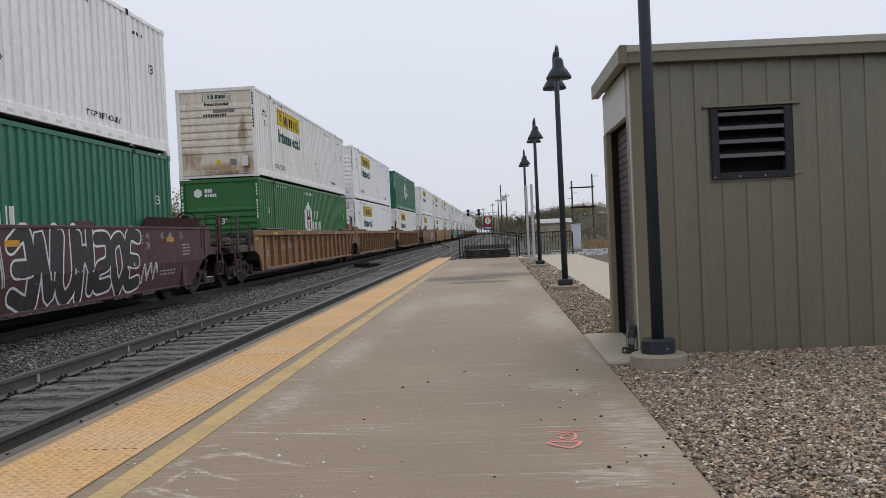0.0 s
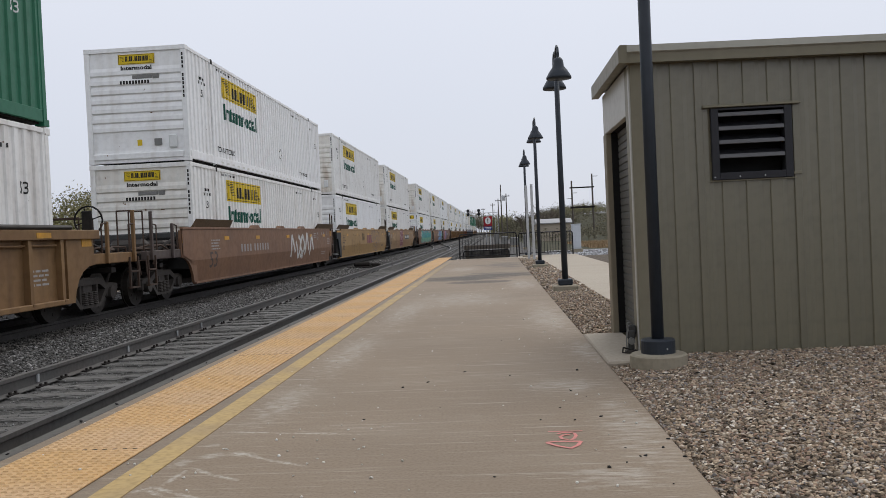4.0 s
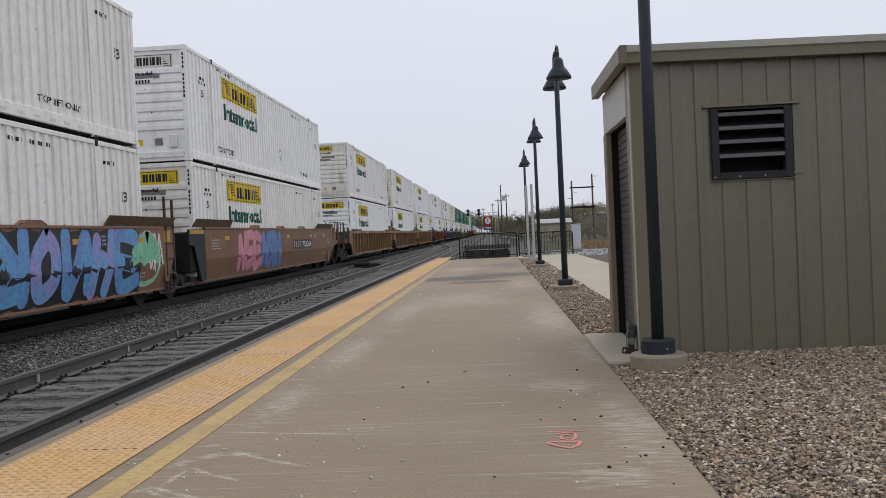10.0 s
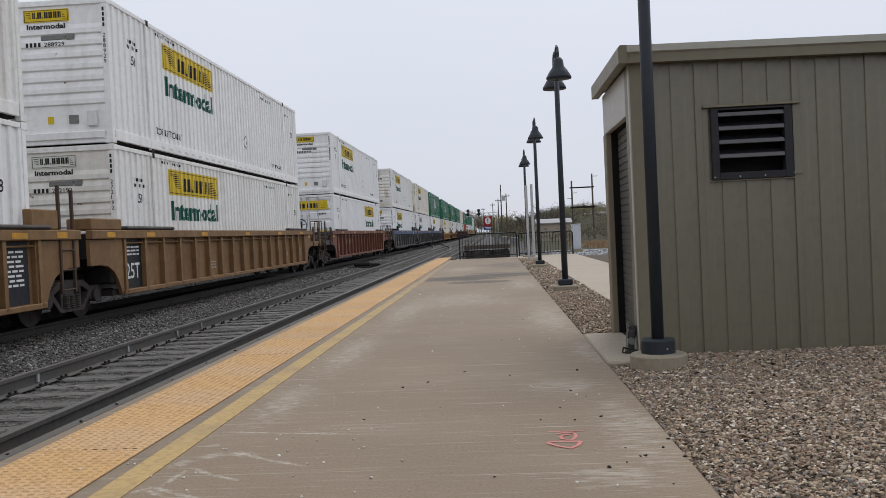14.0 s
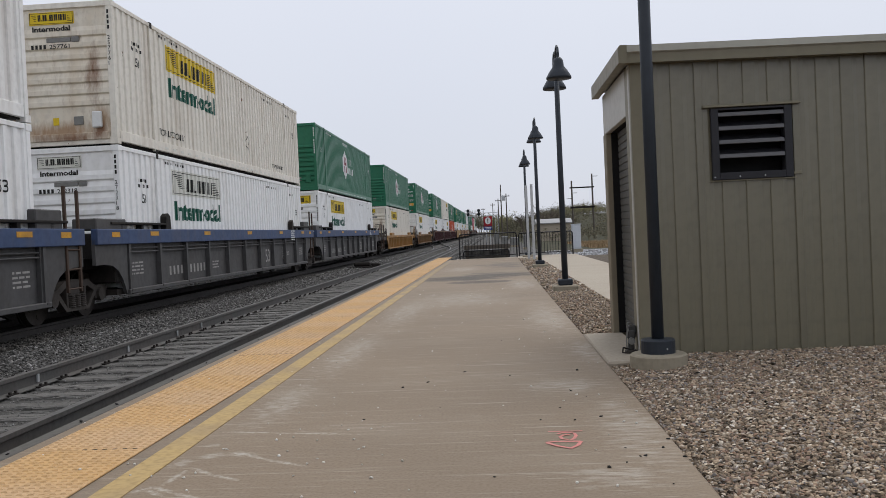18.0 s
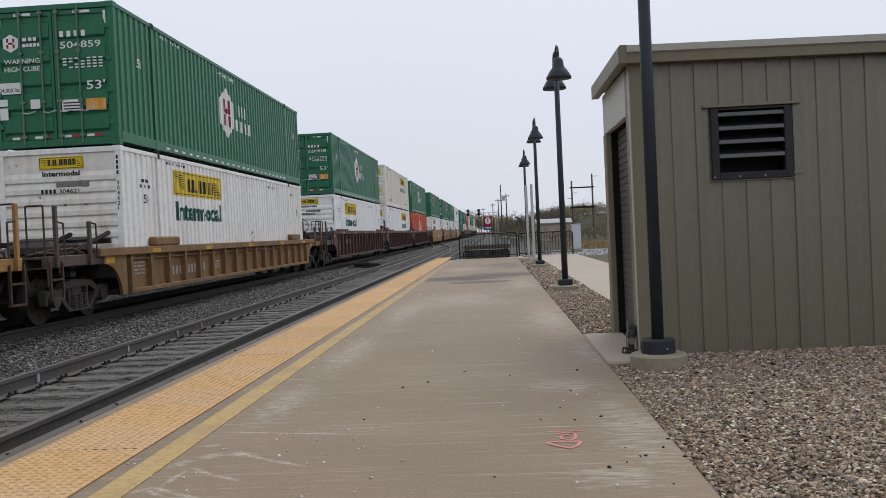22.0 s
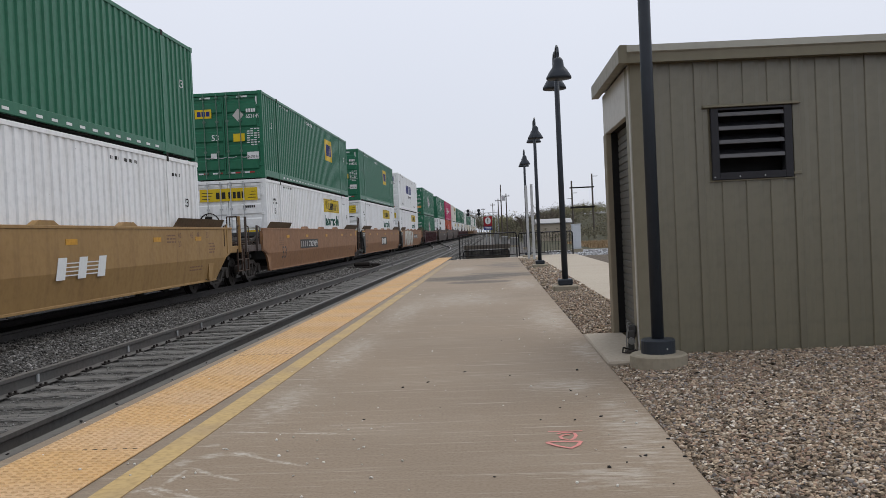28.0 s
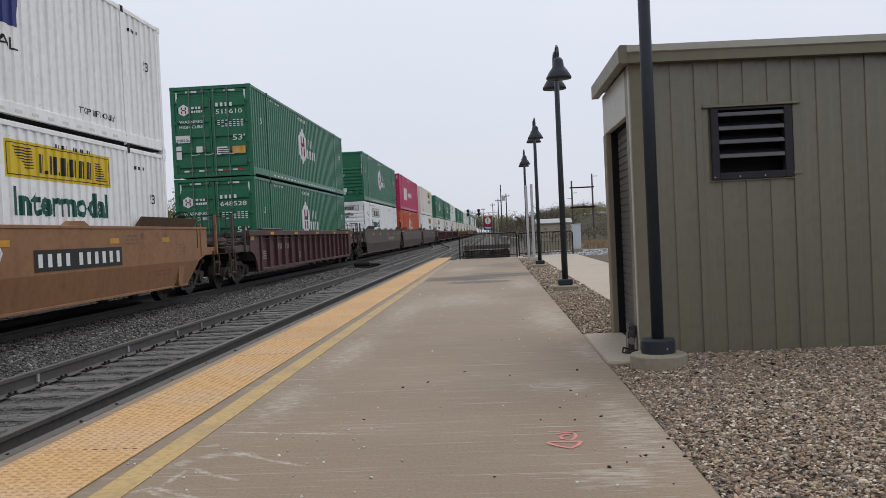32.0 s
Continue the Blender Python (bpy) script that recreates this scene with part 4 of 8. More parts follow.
solid("conduit", M["case"], lambda bm: pipe(bm, [(-0.02, 0.0, 0.18), (-0.03, 0.0, 0.235), (-0.01, 0.02, 0.25), (0.04, 0.05, 0.225), (0.055, 0.06, 0.12)], 0.007), meter)
solid("conduit", M["case"], lambda bm: pipe(bm, [(-0.03, -0.03, 0.185), (-0.042, -0.03, 0.1), (-0.036, -0.02, 0.03)], 0.006), meter)
solid("cable", M["underframe"], lambda bm: pipe(bm, [(-0.02, -0.03, 0.03), (-0.075, -0.06, 0.05), (-0.085, -0.08, 0.012), (-0.045, -0.11, 0.01), (0.01, -0.12, 0.03), (0.03, -0.07, 0.012)], 0.007), meter)
solid("foot", M["bogie"], lambda bm: box(bm, -0.045, 0.05, -0.045, 0.06, -0.006, 0.021, 0.006), meter)


# ---- platform lamps ----
def lamp(at, round_base):
    st = thing("platform_lamp", "charcoal lamp post with two bell shades on a concrete footing", "lamp post", at, "platform lamps")
    if round_base:
        solid("footing", M["base"], lambda bm: lathe(bm, [(0.218, -0.12), (0.218, 0.082), (0.206, 0.094), (0.1, 0.1)], 32), st)
        solid("bolt", M["galv"], lambda bm: rod(bm, (0.045, -0.134, 0.14), (0.045, -0.12, 0.14), 0.006), st)
        solid("base_cover", M["pole"], lambda bm: lathe(bm, [(0.13, 0.098), (0.13, 0.196), (0.122, 0.206), (0.05, 0.21)], 28), st, smooth=False)
    else:
        solid("footing", M["base"], lambda bm: box(bm, -0.22, 0.22, -0.2, 0.2, -0.12, 0.09, 0.02), st)
        solid("base_cover", M["pole"], lambda bm: box(bm, -0.13, 0.13, -0.13, 0.13, 0.09, 0.2, 0.02), st)
    solid("pole", M["pole"], lambda bm: rod(bm, (0, 0, 0.1), (0, 0, 4.1), 0.048 if round_base else 0.056, 20, 0.046 if round_base else 0.043), st, smooth=True)
    for s in (-1, 1):
        def arm(bm):
            pts = [(0, 0, 4.02)] + [(0, s * (0.27 - 0.27 * math.cos(a)), 4.05 + 0.22 * math.sin(a)) for a in (0.3, 0.8, 1.3, 1.8, 2.4, 2.9)] + [(0, s * 0.54, 3.98)]
            pipe(bm, pts, 0.022, 8)
        a = solid("arm", M["pole"], arm, st)
        solid("brace", M["pole"], lambda bm: pipe(bm, [(0, s * 0.03, 3.86), (0, s * 0.16, 4.0), (0, s * 0.3, 4.2)], 0.014, 6), a)
        solid("shade", M["pole"], lambda bm: lathe(bm, [(0.215, 3.66), (0.215, 3.69), (0.15, 3.8), (0.095, 3.87), (0.085, 3.97), (0.05, 4.02), (0.012, 4.04)], 24, (0, s * 0.54, 0)), st, smooth=True)
    return st


for i, (x, y) in enumerate(((1.226, 6.72), (1.215, 15.35), (1.27, 24.9), (1.3, 34.4))):
    lamp((x, y, -0.02 if i == 0 else -0.03), i == 0)

# two slim pale posts near the platform end
for x, y, tilt in ((1.22, 31.7, 1.4), (1.38, 30.9, 1.6)):
    p = thing("marker_post", "slim galvanised square post on a small footing", "post", (x, y, -0.05), "galvanised posts")
    solid("shaft", M["galv"], lambda bm: box(bm, -0.045, 0.045, -0.045, 0.045, 0.05, 2.75, 0.008), p)
    solid("foot_plate", M["base"], lambda bm: box(bm, -0.13, 0.13, -0.13, 0.13, -0.05, 0.055, 0.01), p)


# ---- railings at the platform end ----
def railing(at, w, h, label, gap=0.115):
    f = thing("railing", label, "railing", at, "platform end railings")
    r = min(0.09, h * 0.2)
    bow = [(r - r * math.cos(a), 0, h - 0.022 - r + r * math.sin(a)) for a in (0, 0.4, 0.8, 1.2, 1.571)]
    solid("top_rail", M["fence"], lambda bm: pipe(bm, bow + [(w - p[0], 0, p[2]) for p in bow[::-1]], 0.024, 8), f)
    solid("bottom_rail", M["fence"], lambda bm: box(bm, 0.03, w - 0.03, -0.018, 0.018, 0.1, 0.135, 0.006), f)
    for x in (0.0, w):
        solid("post", M["fence"], lambda bm: box(bm, x - 0.026, x + 0.026, -0.026, 0.026, -0.02, h - 0.02 - r, 0.006), f)
    n = int(w / gap)
    picket = cached(("picket", h), M["fence"], lambda bm: box(bm, -0.009, 0.009, -0.009, 0.009, 0.135, h - 0.045))
    for i in range(1, n):
        part("picket", picket, None, f, loc=(w * i / n, 0, 0))
    return f


railing((-1.44, 34.6, -0.01), 2.3, 1.02, "black steel picket railing across the platform end")
railing((0.98, 35.5, -0.01), 2.2, 0.97, "black steel picket railing beside the walkway")
solid("platform_end_slab", M["slab"], lambda bm: box(bm, -1.6, 0.852, 33.805, 35.2, -0.6, -0.016, 0.01), kind="structure", label="concrete slab behind the platform end", category="slab")
ramp = railing((-1.3, 35.0, -0.015), 1.85, 0.34, "low black railing behind the platform end railing", 0.045)
solid("timber_beam", M["wood"], lambda bm: (box(bm, -1.3, 0.6, 35.1, 35.2, 0.36, 0.53, 0.01), box(bm, -1.2, -1.1, 35.1, 35.2, -0.02, 0.36), box(bm, 0.4, 0.5, 35.1, 35.2, -0.02, 0.36)), label="long brown timber barrier behind the railing", category="barrier")
solid("timber_baulk", M["tie"], lambda bm: box(bm, -1.25, 0.58, 35.22, 35.4, -0.62, 0.28, 0.015), label="dark weathered timber baulk behind the low railing", category="timber")

# bonds on the rail web and dark grit along the platform edge
for y in (9.0, 11.3, 13.1, 14.2):
    solid("rail_bond", M["galv"], lambda bm: box(bm, NEAR_X - 0.755 + 0.01, NEAR_X - 0.755 + 0.03, y - 0.02, y + 0.02, RAIL_Z - 0.13, RAIL_Z - 0.005, 0.004), tracks[0])
M["grit"] = material("dark_grit", (0.025, 0.023, 0.021), 0.8, amount=0.3)
GRIT = [(-0.537, 6.89), (0.064, 6.35), (-0.534, 6.2), (-0.7, 6.02), (-0.386, 5.27), (0.211, 4.84), (0.401, 4.81), (0.455, 5.68), (0.534, 5.46), (0.345, 5.15), (0.554, 4.88), (0.576, 6.49), (0.584, 4.17),
        (0.76, 4.154), (0.818, 4.32), (0.464, 3.84), (0.552, 3.91), (0.63, 4.01), (0.655, 4.02), (0.827, 3.98), (0.691, 3.57), (-0.048, 3.74), (-0.82, 5.0), (-0.28, 6.6), (0.02, 8.4), (0.3, 10.3)]
grit = np.array([(-2.66 + 0.02 * (i % 2), y, 0.006, 0.009 + 0.003 * (i % 3)) for i, y in enumerate((4.42, 5.2, 5.75, 6.72, 7.6, 8.4, 9.3, 10.6, 12.1))] + [(x, y, 0.003, 0.005 + 0.0018 * (i % 4)) for i, (x, y) in enumerate(GRIT)])
stones("grit", M["grit"], grit, 12, True, "bits of dark grit on the platform", "grit")

# ---- the distance ----
def ground_z(x, y):
    k = min(1, max(0, (y - 120) / 130))
    side = min(1, max(0, (x - 4) / 18))
    return -0.58 + 5.3 * k * k * (3 - 2 * k) * side + side * min(1, max(0, (y - 62) / 30)) * 0.5 * noise.noise((x * 0.06, y * 0.05, 2))


def terrain(bm):
    """Rough field to the right of the tracks, rising to a low ridge."""
    nx, ny = 60, 50
    rows = []
    for j in range(ny + 1):
        y = 62 + (j / ny) ** 1.5 * 900
        rows.append([])
        for i in range(nx + 1):
            x = 2.5 + (i / nx) ** 1.4 * 600 - 0.06 * max(0, y - 345)
            rows[-1].append(bm.verts.new((x, y, ground_z(x, y))))
    for a, b in zip(rows, rows[1:]):
        for i in range(nx):
            bm.faces.new((a[i], a[i + 1], b[i + 1], b[i]))


solid("field", M["field"], terrain, kind="structure", label="dry grassy field rising to a low ridge", category="field", smooth=True)
solid("verge", M["bed"], lambda bm: sheet(bm, -2.7, 3.4, 36.02, 345, -0.575), kind="structure", label="dark cindery verge beside the tracks", category="verge")
M["yard"] = material("pale_yard_gravel", (0.24, 0.235, 0.225), 0.95, second=(0.15, 0.147, 0.14), blotch=1.6, amount=0.7, grain=20, bump=0.8)
solid("yard_gravel", M["yard"], lambda bm: sheet(bm, 3.5, 60, 36, 63, -0.56), kind="structure", label="grey gravel yard behind the walkway", category="gravel yard")
solid("access_road", M["slab"], lambda bm: sheet(bm, -22, -14.6, -300, 330, -0.59), kind="structure", label="pale gravel road beyond the train", category="road")
stones("yard_stones", M["rubble"], scatter(41, 5000, 3.4, 9, 37, 60, -0.54, 0.07, 0.02), 3, False, "pale grey stones in the yard", "stones", crushed=True)


def woods(name, mat, trees, seed, leaf, per, label):
    """Far trees as one object: thin stems and a ragged crown of small leaf clumps each. Trees are rows of x, y, z, height, spread."""
    r = np.random.RandomState(seed)
    verts, faces = [], []

    def tri(c, s):
        k = len(verts)
        d = r.normal(0, 1, (3, 3)) * s
        verts.extend([c + d[0], c + d[1], c + d[2]])
        faces.append((k, k + 1, k + 2))

    def stick(a, b, w):
        k = len(verts)
        o = np.array([w, 0, 0])
        p = np.array([0, w, 0])
        verts.extend([a - o, a + o, b + o * 0.4, b - o * 0.4, a - p, a + p, b + p * 0.4, b - p * 0.4])
        faces.extend([(k, k + 1, k + 2, k + 3), (k + 4, k + 5, k + 6, k + 7)])
    for x, y, z, h, w in trees:
        base, top = np.array([x, y, z]), np.array([x + r.normal(0, 0.3), y, z + h * 0.85])
        stick(base, top, h * 0.016)
        tips = []
        for b in range(9):
            t = r.uniform(0.3, 0.9)
            a = base + (top - base) * t
            e = a + np.array([r.normal(0, w * 0.5), r.normal(0, w * 0.5), h * r.uniform(0.08, 0.3)])
            stick(a, e, h * 0.007)
            tips += [e, (a + e) / 2]
            for c in range(3):
                q = (a + e) / 2
                f = e + np.array([r.normal(0, w * 0.25), r.normal(0, w * 0.25), h * r.uniform(0.02, 0.12)])
                stick(q, f, h * 0.004)
                tips.append(f)
        for c in range(per):
            e = tips[r.randint(len(tips))]
            tri(e + r.normal(0, 1, 3) * (w * 0.16, w * 0.16, h * 0.06), leaf * h / 8)
    ob = new(name, raw_mesh(name, verts, faces, mat))
    return tagged(ob, label, "trees", kind="stuff")


def grove(seed, n, x0, x1, y0, y1, h0, h1, spread=0.33):
    r = np.random.RandomState(seed)
    out = []
    for _ in range(n):
        h = r.uniform(h0, h1)
        x, y = r.uniform(x0, x1), r.uniform(y0, y1)
        out.append((x, y, (ground_z(x, y) if x > 2.5 and y > 62 else -0.62) - 0.05, h, h * r.uniform(0.8, 1.2) * spread))
    return out


woods("far_woods", M["foliage"], grove(1, 130, -64, -50, 70, 260, 6, 11) + grove(2, 60, -90, -60, 240, 480, 8, 13), 5, 0.12, 620, "young spring trees in pale leaf beyond the train")
woods("hedge", M["foliage"], grove(24, 150, -50, -45, 40, 200, 4.4, 6.6, 0.5), 14, 0.2, 330, "low hedge in pale spring leaf beyond the train")
woods("line_woods", M["scrub"], grove(3, 90, -60, 2, 440, 540, 8, 12) + grove(4, 170, 2.5, 34, 265, 330, 2.2, 4.2, 0.5) + grove(12, 150, 2.6, 16, 165, 260, 2.0, 4.2, 0.5) + grove(14, 150, 0.6, 5, 105, 330, 0.5, 1.6, 0.9), 6, 0.14, 260, "bare grey-brown trees along the line")
woods("ridge_woods", M["foliage"], grove(9, 520, 4, 80, 228, 262, 1.0, 2.6, 0.7), 8, 0.3, 100, "scrubby green trees on the ridge")
woods("trackside_woods", M["foliage"], grove(20, 70, -1.6, 5.5, 240, 335, 3.2, 6.2, 0.42), 12, 0.24, 150, "dense green bushes beside the line")
woods("field_scrub", M["scrub"], grove(10, 1150, 4.5, 60, 96, 232, 0.6, 1.8, 1.0), 10, 0.4, 60, "brown leafless scrub on the slope")


def grass(bm_seed, n, x0, x1, y0, y1, z):
    r = np.random.RandomState(bm_seed)
    verts, faces = [], []
    for _ in range(n):
        x, y, h, a = r.uniform(x0, x1), r.uniform(y0, y1), r.uniform(0.12, 0.36), r.uniform(0, 3.14)
        k = len(verts)
        verts += [(x - 0.06 * math.cos(a), y - 0.1 * math.sin(a), z), (x + 0.06 * math.cos(a), y + 0.1 * math.sin(a), z), (x + r.normal(0, 0.12), y, z + h)]
        faces.append((k, k + 1, k + 2))
    return verts, faces


tagged(new("dry_grass", raw_mesh("dry_grass", *grass(4, 11000, 7.4, 26, 66, 90, -0.6), M["straw"])), "tall dry orange grass", "grass", kind="stuff")


def bare_tree(at, h, seed):
    r = random.Random(seed)
    t = thing("bare_tree", "bare grey tree without leaves in the scrub", "tree", at, "bare trees")
    solid("trunk", M["bark"], lambda bm: rod(bm, (0, 0, 0), (0.1, 0, h * 0.5), h * 0.025, 8, h * 0.014), t)

    def crown(bm):
        def grow(p, d, l, w, depth):
            q = p + d * l
            rod(bm, p, q, w, 5, w * 0.6)
            if depth:
                for _ in range(4):
                    e = (d + Vector((r.uniform(-1, 1), r.uniform(-1, 1), r.uniform(-0.1, 0.6))) * 0.7).normalized()
                    grow(p + (q - p) * r.uniform(0.5, 1), e, l * r.uniform(0.5, 0.8), w * 0.55, depth - 1)
        for _ in range(6):
            d = Vector((r.uniform(-0.7, 0.7), r.uniform(-0.7, 0.7), 1)).normalized()
            grow(Vector((0.08, 0, h * r.uniform(0.25, 0.48))), d, h * 0.28, h * 0.011, 3)
    solid("crown", M["bark"], crown, t)
    return t


for i, (x, y, h) in enumerate(((6.2, 128, 5.2), (7.6, 122, 4.4), (9.0, 132, 4.8), (4.6, 140, 4.6), (17, 120, 3.6))):
    bare_tree((x, y, -0.6), h, i)


def utility_pole(at, h, arms, transformer):
    p = thing("utility_pole", "weathered timber utility pole with crossarms", "utility pole", at, "utility poles")
    solid("shaft", M["wood"], lambda bm: rod(bm, (0, 0, 0), (0, 0, h), 0.13, 8, 0.085), p)
    for k in range(arms):
        a = solid("crossarm", M["wood"], lambda bm: box(bm, -0.6, 0.6, -0.05, 0.05, h - 0.5 - 0.9 * k, h - 0.36 - 0.9 * k), p)
        for x in (-0.5, 0.5):
            solid("insulator", M["galv"], lambda bm: lathe(bm, [(0.03, 0), (0.06, 0.06), (0.04, 0.14)], 8, (x, 0, h - 0.36 - 0.9 * k)), a)
    if transformer:
        solid("transformer", M["galv"], lambda bm: lathe(bm, [(0.25, 0), (0.3, 0.06), (0.3, 0.85), (0.18, 0.95)], 14, (-0.45, 0, h - 1.2)), p)


utility_pole((1.35, 150, -0.6), 9.7, 0, False)
utility_pole((2.25, 150, -0.6), 8.1, 1, True)
for x, y, h in ((1.0, 180, 8.4), (-0.2, 215, 8.6), (-3.2, 260, 8.8)):
    utility_pole((x, y, -0.6), h, 1, False)

hf = thing("pole_frame", "timber H-frame of two poles with two dark beams", "utility pole", (11.4, 125, -0.6))
for x, h in ((0, 8.4), (2.95, 9.3)):
    solid("pole", M["wood"], lambda bm: rod(bm, (x, 0, 0), (x, 0, h), 0.15, 8, 0.11), hf)
for z, r in ((7.3, 0.12), (4.4, 0.17)):
    solid("beam", M["underframe"], lambda bm: box(bm, -0.3, 3.2, -r, r, z, z + 2 * r * 0.8), hf)
for x, z in ((0.4, 6.6), (-0.4, 5.8), (3.4, 8.9)):
    solid("bracket", M["wood"], lambda bm: box(bm, x - 0.35, x + 0.35, -0.04, 0.04, z, z + 0.08), hf)

# signal bridge over the tracks
sb = thing("signal_bridge", "cantilever signal bridge with two dark signal heads", "railway signal", (0.6, 200, -0.5))
for dx in (-0.35, 0.35):
    for dy in (-0.35, 0.35):
        solid("mast_leg", M["galv"], lambda bm: rod(bm, (dx, dy, 0), (dx, dy, 6.4), 0.05, 6), sb)
for i in range(10):
    solid("mast_brace", M["galv"], lambda bm: rod(bm, (-0.35, -0.35, 0.6 * i), (0.35, -0.35, 0.6 * i + 0.6), 0.035, 5), sb)
for z in (5.2, 5.9):
    solid("boom", M["galv"], lambda bm: rod(bm, (-7.2, 0, z), (0.4, 0, z), 0.06, 6), sb)
for x in (-6.6, -4.1):
    hd = solid("signal_head", M["fence"], lambda bm: box(bm, x - 0.15, x + 0.15, -0.2, 0.1, 5.3, 6.85, 0.05), sb)
    for z in (5.65, 6.5):
        solid("target", M["fence"], lambda bm: prism(bm, [(x + 0.38 * math.cos(i * math.pi / 8), z + 0.38 * math.sin(i * math.pi / 8)) for i in range(16)], "y", -0.26, -0.2), hd)

# small trackside cases and a concrete block near the sign
for x, y, w, h in ((0.9, 78, 0.5, 0.9), (1.9, 84, 0.7, 0.7), (2.6, 72, 0.45, 1.0), (0.2, 96, 0.6, 1.2)):
    rc = thing("relay_case", "small grey trackside relay case on a footing", "relay case", (x, y, -0.6), "relay cases")
    solid("body", M["case"], lambda bm: box(bm, -w / 2, w / 2, -0.2, 0.2, 0.2, 0.2 + h, 0.03), rc)
    solid("lid", M["galv"], lambda bm: box(bm, -w / 2 - 0.03, w / 2 + 0.03, -0.24, 0.24, 0.2 + h, 0.25 + h, 0.01), rc)
    solid("footing", M["base"], lambda bm: box(bm, -w / 2 - 0.05, w / 2 + 0.05, -0.25, 0.25, -0.05, 0.2), rc)
    solid("door", M["case"], lambda bm: box(bm, -w / 2 + 0.05, w / 2 - 0.05, -0.215, -0.2, 0.26, 0.14 + h, 0.004), rc)
# red and blue platform sign
sg = thing("warning_sign", "red sign with a white disc and blue lower panel on posts", "sign", (-0.48, 65, -0.55))
solid("red_panel", M["sign_red"], lambda bm: box(bm, -0.32, 0.32, -0.02, 0.02, 2.0, 2.75, 0.01), sg)
solid("blue_panel", M["sign_blue"], lambda bm: box(bm, -0.32, 0.32, -0.02, 0.02, 1.72, 1.99, 0.01), sg)
solid("disc", M["logo_white"], lambda bm: prism(bm, [(0.22 * math.cos(a * math.pi / 12), 2.42 + 0.26 * math.sin(a * math.pi / 12)) for a in range(24)], "y", -0.03, -0.021), sg)
solid("exclamation_mark", M["logo_dark"], lambda bm: (box(bm, -0.03, 0.03, -0.036, -0.031, 2.36, 2.6), box(bm, -0.03, 0.03, -0.036, -0.031, 2.24, 2.3)), sg)
solid("wording", M["logo_white"], lambda bm: (box(bm, -0.24, 0.24, -0.026, -0.021, 1.88, 1.93), box(bm, -0.2, 0.2, -0.026, -0.021, 1.78, 1.83)), sg)
for x in (-0.15, 0.15):
    solid("post", M["galv"], lambda bm: box(bm, x - 0.03, x + 0.03, 0.021, 0.08, 0, 2.7), sg)

cab = thing("equipment_cabinet", "pale grey upright equipment cabinet in the yard", "cabinet", (5.17, 55, -0.36))
solid("body", M["cabinet"], lambda bm: box(bm, -0.27, 0.27, -0.3, 0.3, 0.06, 1.6, 0.02), cab)
solid("lid", M["cabinet"], lambda bm: box(bm, -0.3, 0.3, -0.34, 0.33, 1.6, 1.65, 0.01), cab)
solid("door", M["cabinet"], lambda bm: box(bm, -0.22, 0.22, -0.312, -0.3, 0.15, 1.5, 0.004), cab)
solid("plinth", M["base"], lambda bm: box(bm, -0.35, 0.35, -0.4, 0.4, -0.3, 0.06), cab)

bld = thing("low_building", "long low pale metal building beyond the yard", "building", (5.6, 112, -0.6))
solid("wall", M["slab"], lambda bm: box(bm, 0, 4.3, 0, 8, 0, 2.3), bld)
solid("roof", M["roofing"], lambda bm: prism(bm, [(-0.3, 2.3), (8.3, 2.3), (8.3, 2.4), (6.0, 2.95), (2.0, 2.95), (-0.3, 2.4)], "x", -0.2, 4.5), bld)

# low switch machine beside the near track
sm = thing("switch_machine", "low black switch machine on the ballast between the tracks", "track equipment", (-6.35, 41, -0.42))
solid("base_plate", M["underframe"], lambda bm: box(bm, -0.75, 0.95, -0.5, 0.5, 0.0, 0.1, 0.02), sm)
solid("motor_cover", M["underframe"], lambda bm: box(bm, -0.45, 0.35, -0.4, 0.3, 0.1, 0.3, 0.06), sm)
solid("gear_cover", M["underframe"], lambda bm: box(bm, 0.38, 0.8, -0.3, 0.25, 0.1, 0.22, 0.04), sm)
solid("throw_rod", M["wheel"], lambda bm: rod(bm, (0.8, 0, 0.08), (1.4, 0, 0.08), 0.03, 6), sm)


def crossover(bm):
    """A turnout rail that swings from the near track towards the train's track."""
    for off in (-0.755, 0.755):
        pts = []
        for i in range(25):
            y = 62 + 3.0 * i
            u = i / 24
            pts.append((NEAR_X + off + (TRAIN_X - NEAR_X) * u * u * (3 - 2 * u), y, RAIL_Z - 0.02))
        for a, b in zip(pts, pts[1:]):
            (x0, y0, z), (x1, y1, _) = a, b
            v = [bm.verts.new(p) for p in ((x0 - 0.036, y0, z), (x0 + 0.036, y0, z), (x1 + 0.036, y1, z), (x1 - 0.036, y1, z), (x0 - 0.036, y0, z - 0.14), (x0 + 0.036, y0, z - 0.14), (x1 + 0.036, y1, z - 0.14), (x1 - 0.036, y1, z - 0.14))]
            for q in ((0, 1, 2, 3), (0, 4, 5, 1), (3, 2, 6, 7), (0, 3, 7, 4), (1, 5, 6, 2)):
                bm.faces.new([v[k] for k in q])


solid("crossover_rails", M["rail"], crossover, kind="structure", label="steel turnout rails curving between the two tracks", category="track")

# ---- freight containers ----
CL, CW, CH = 16.154, 1.295, 2.896
PITCH_C, DEEP = 0.28, 0.03
BREAKS = (0.0, 0.115, 0.145, 0.25)


def wave(y):
    """Depth of the corrugated side at y."""
    u = (y % PITCH_C)
    if u < 0.115:
        return 0.0
    if u < 0.145:
        return -DEEP * (u - 0.115) / 0.03
    if u < 0.25:
        return -DEEP
    return -DEEP * (PITCH_C - u) / 0.03


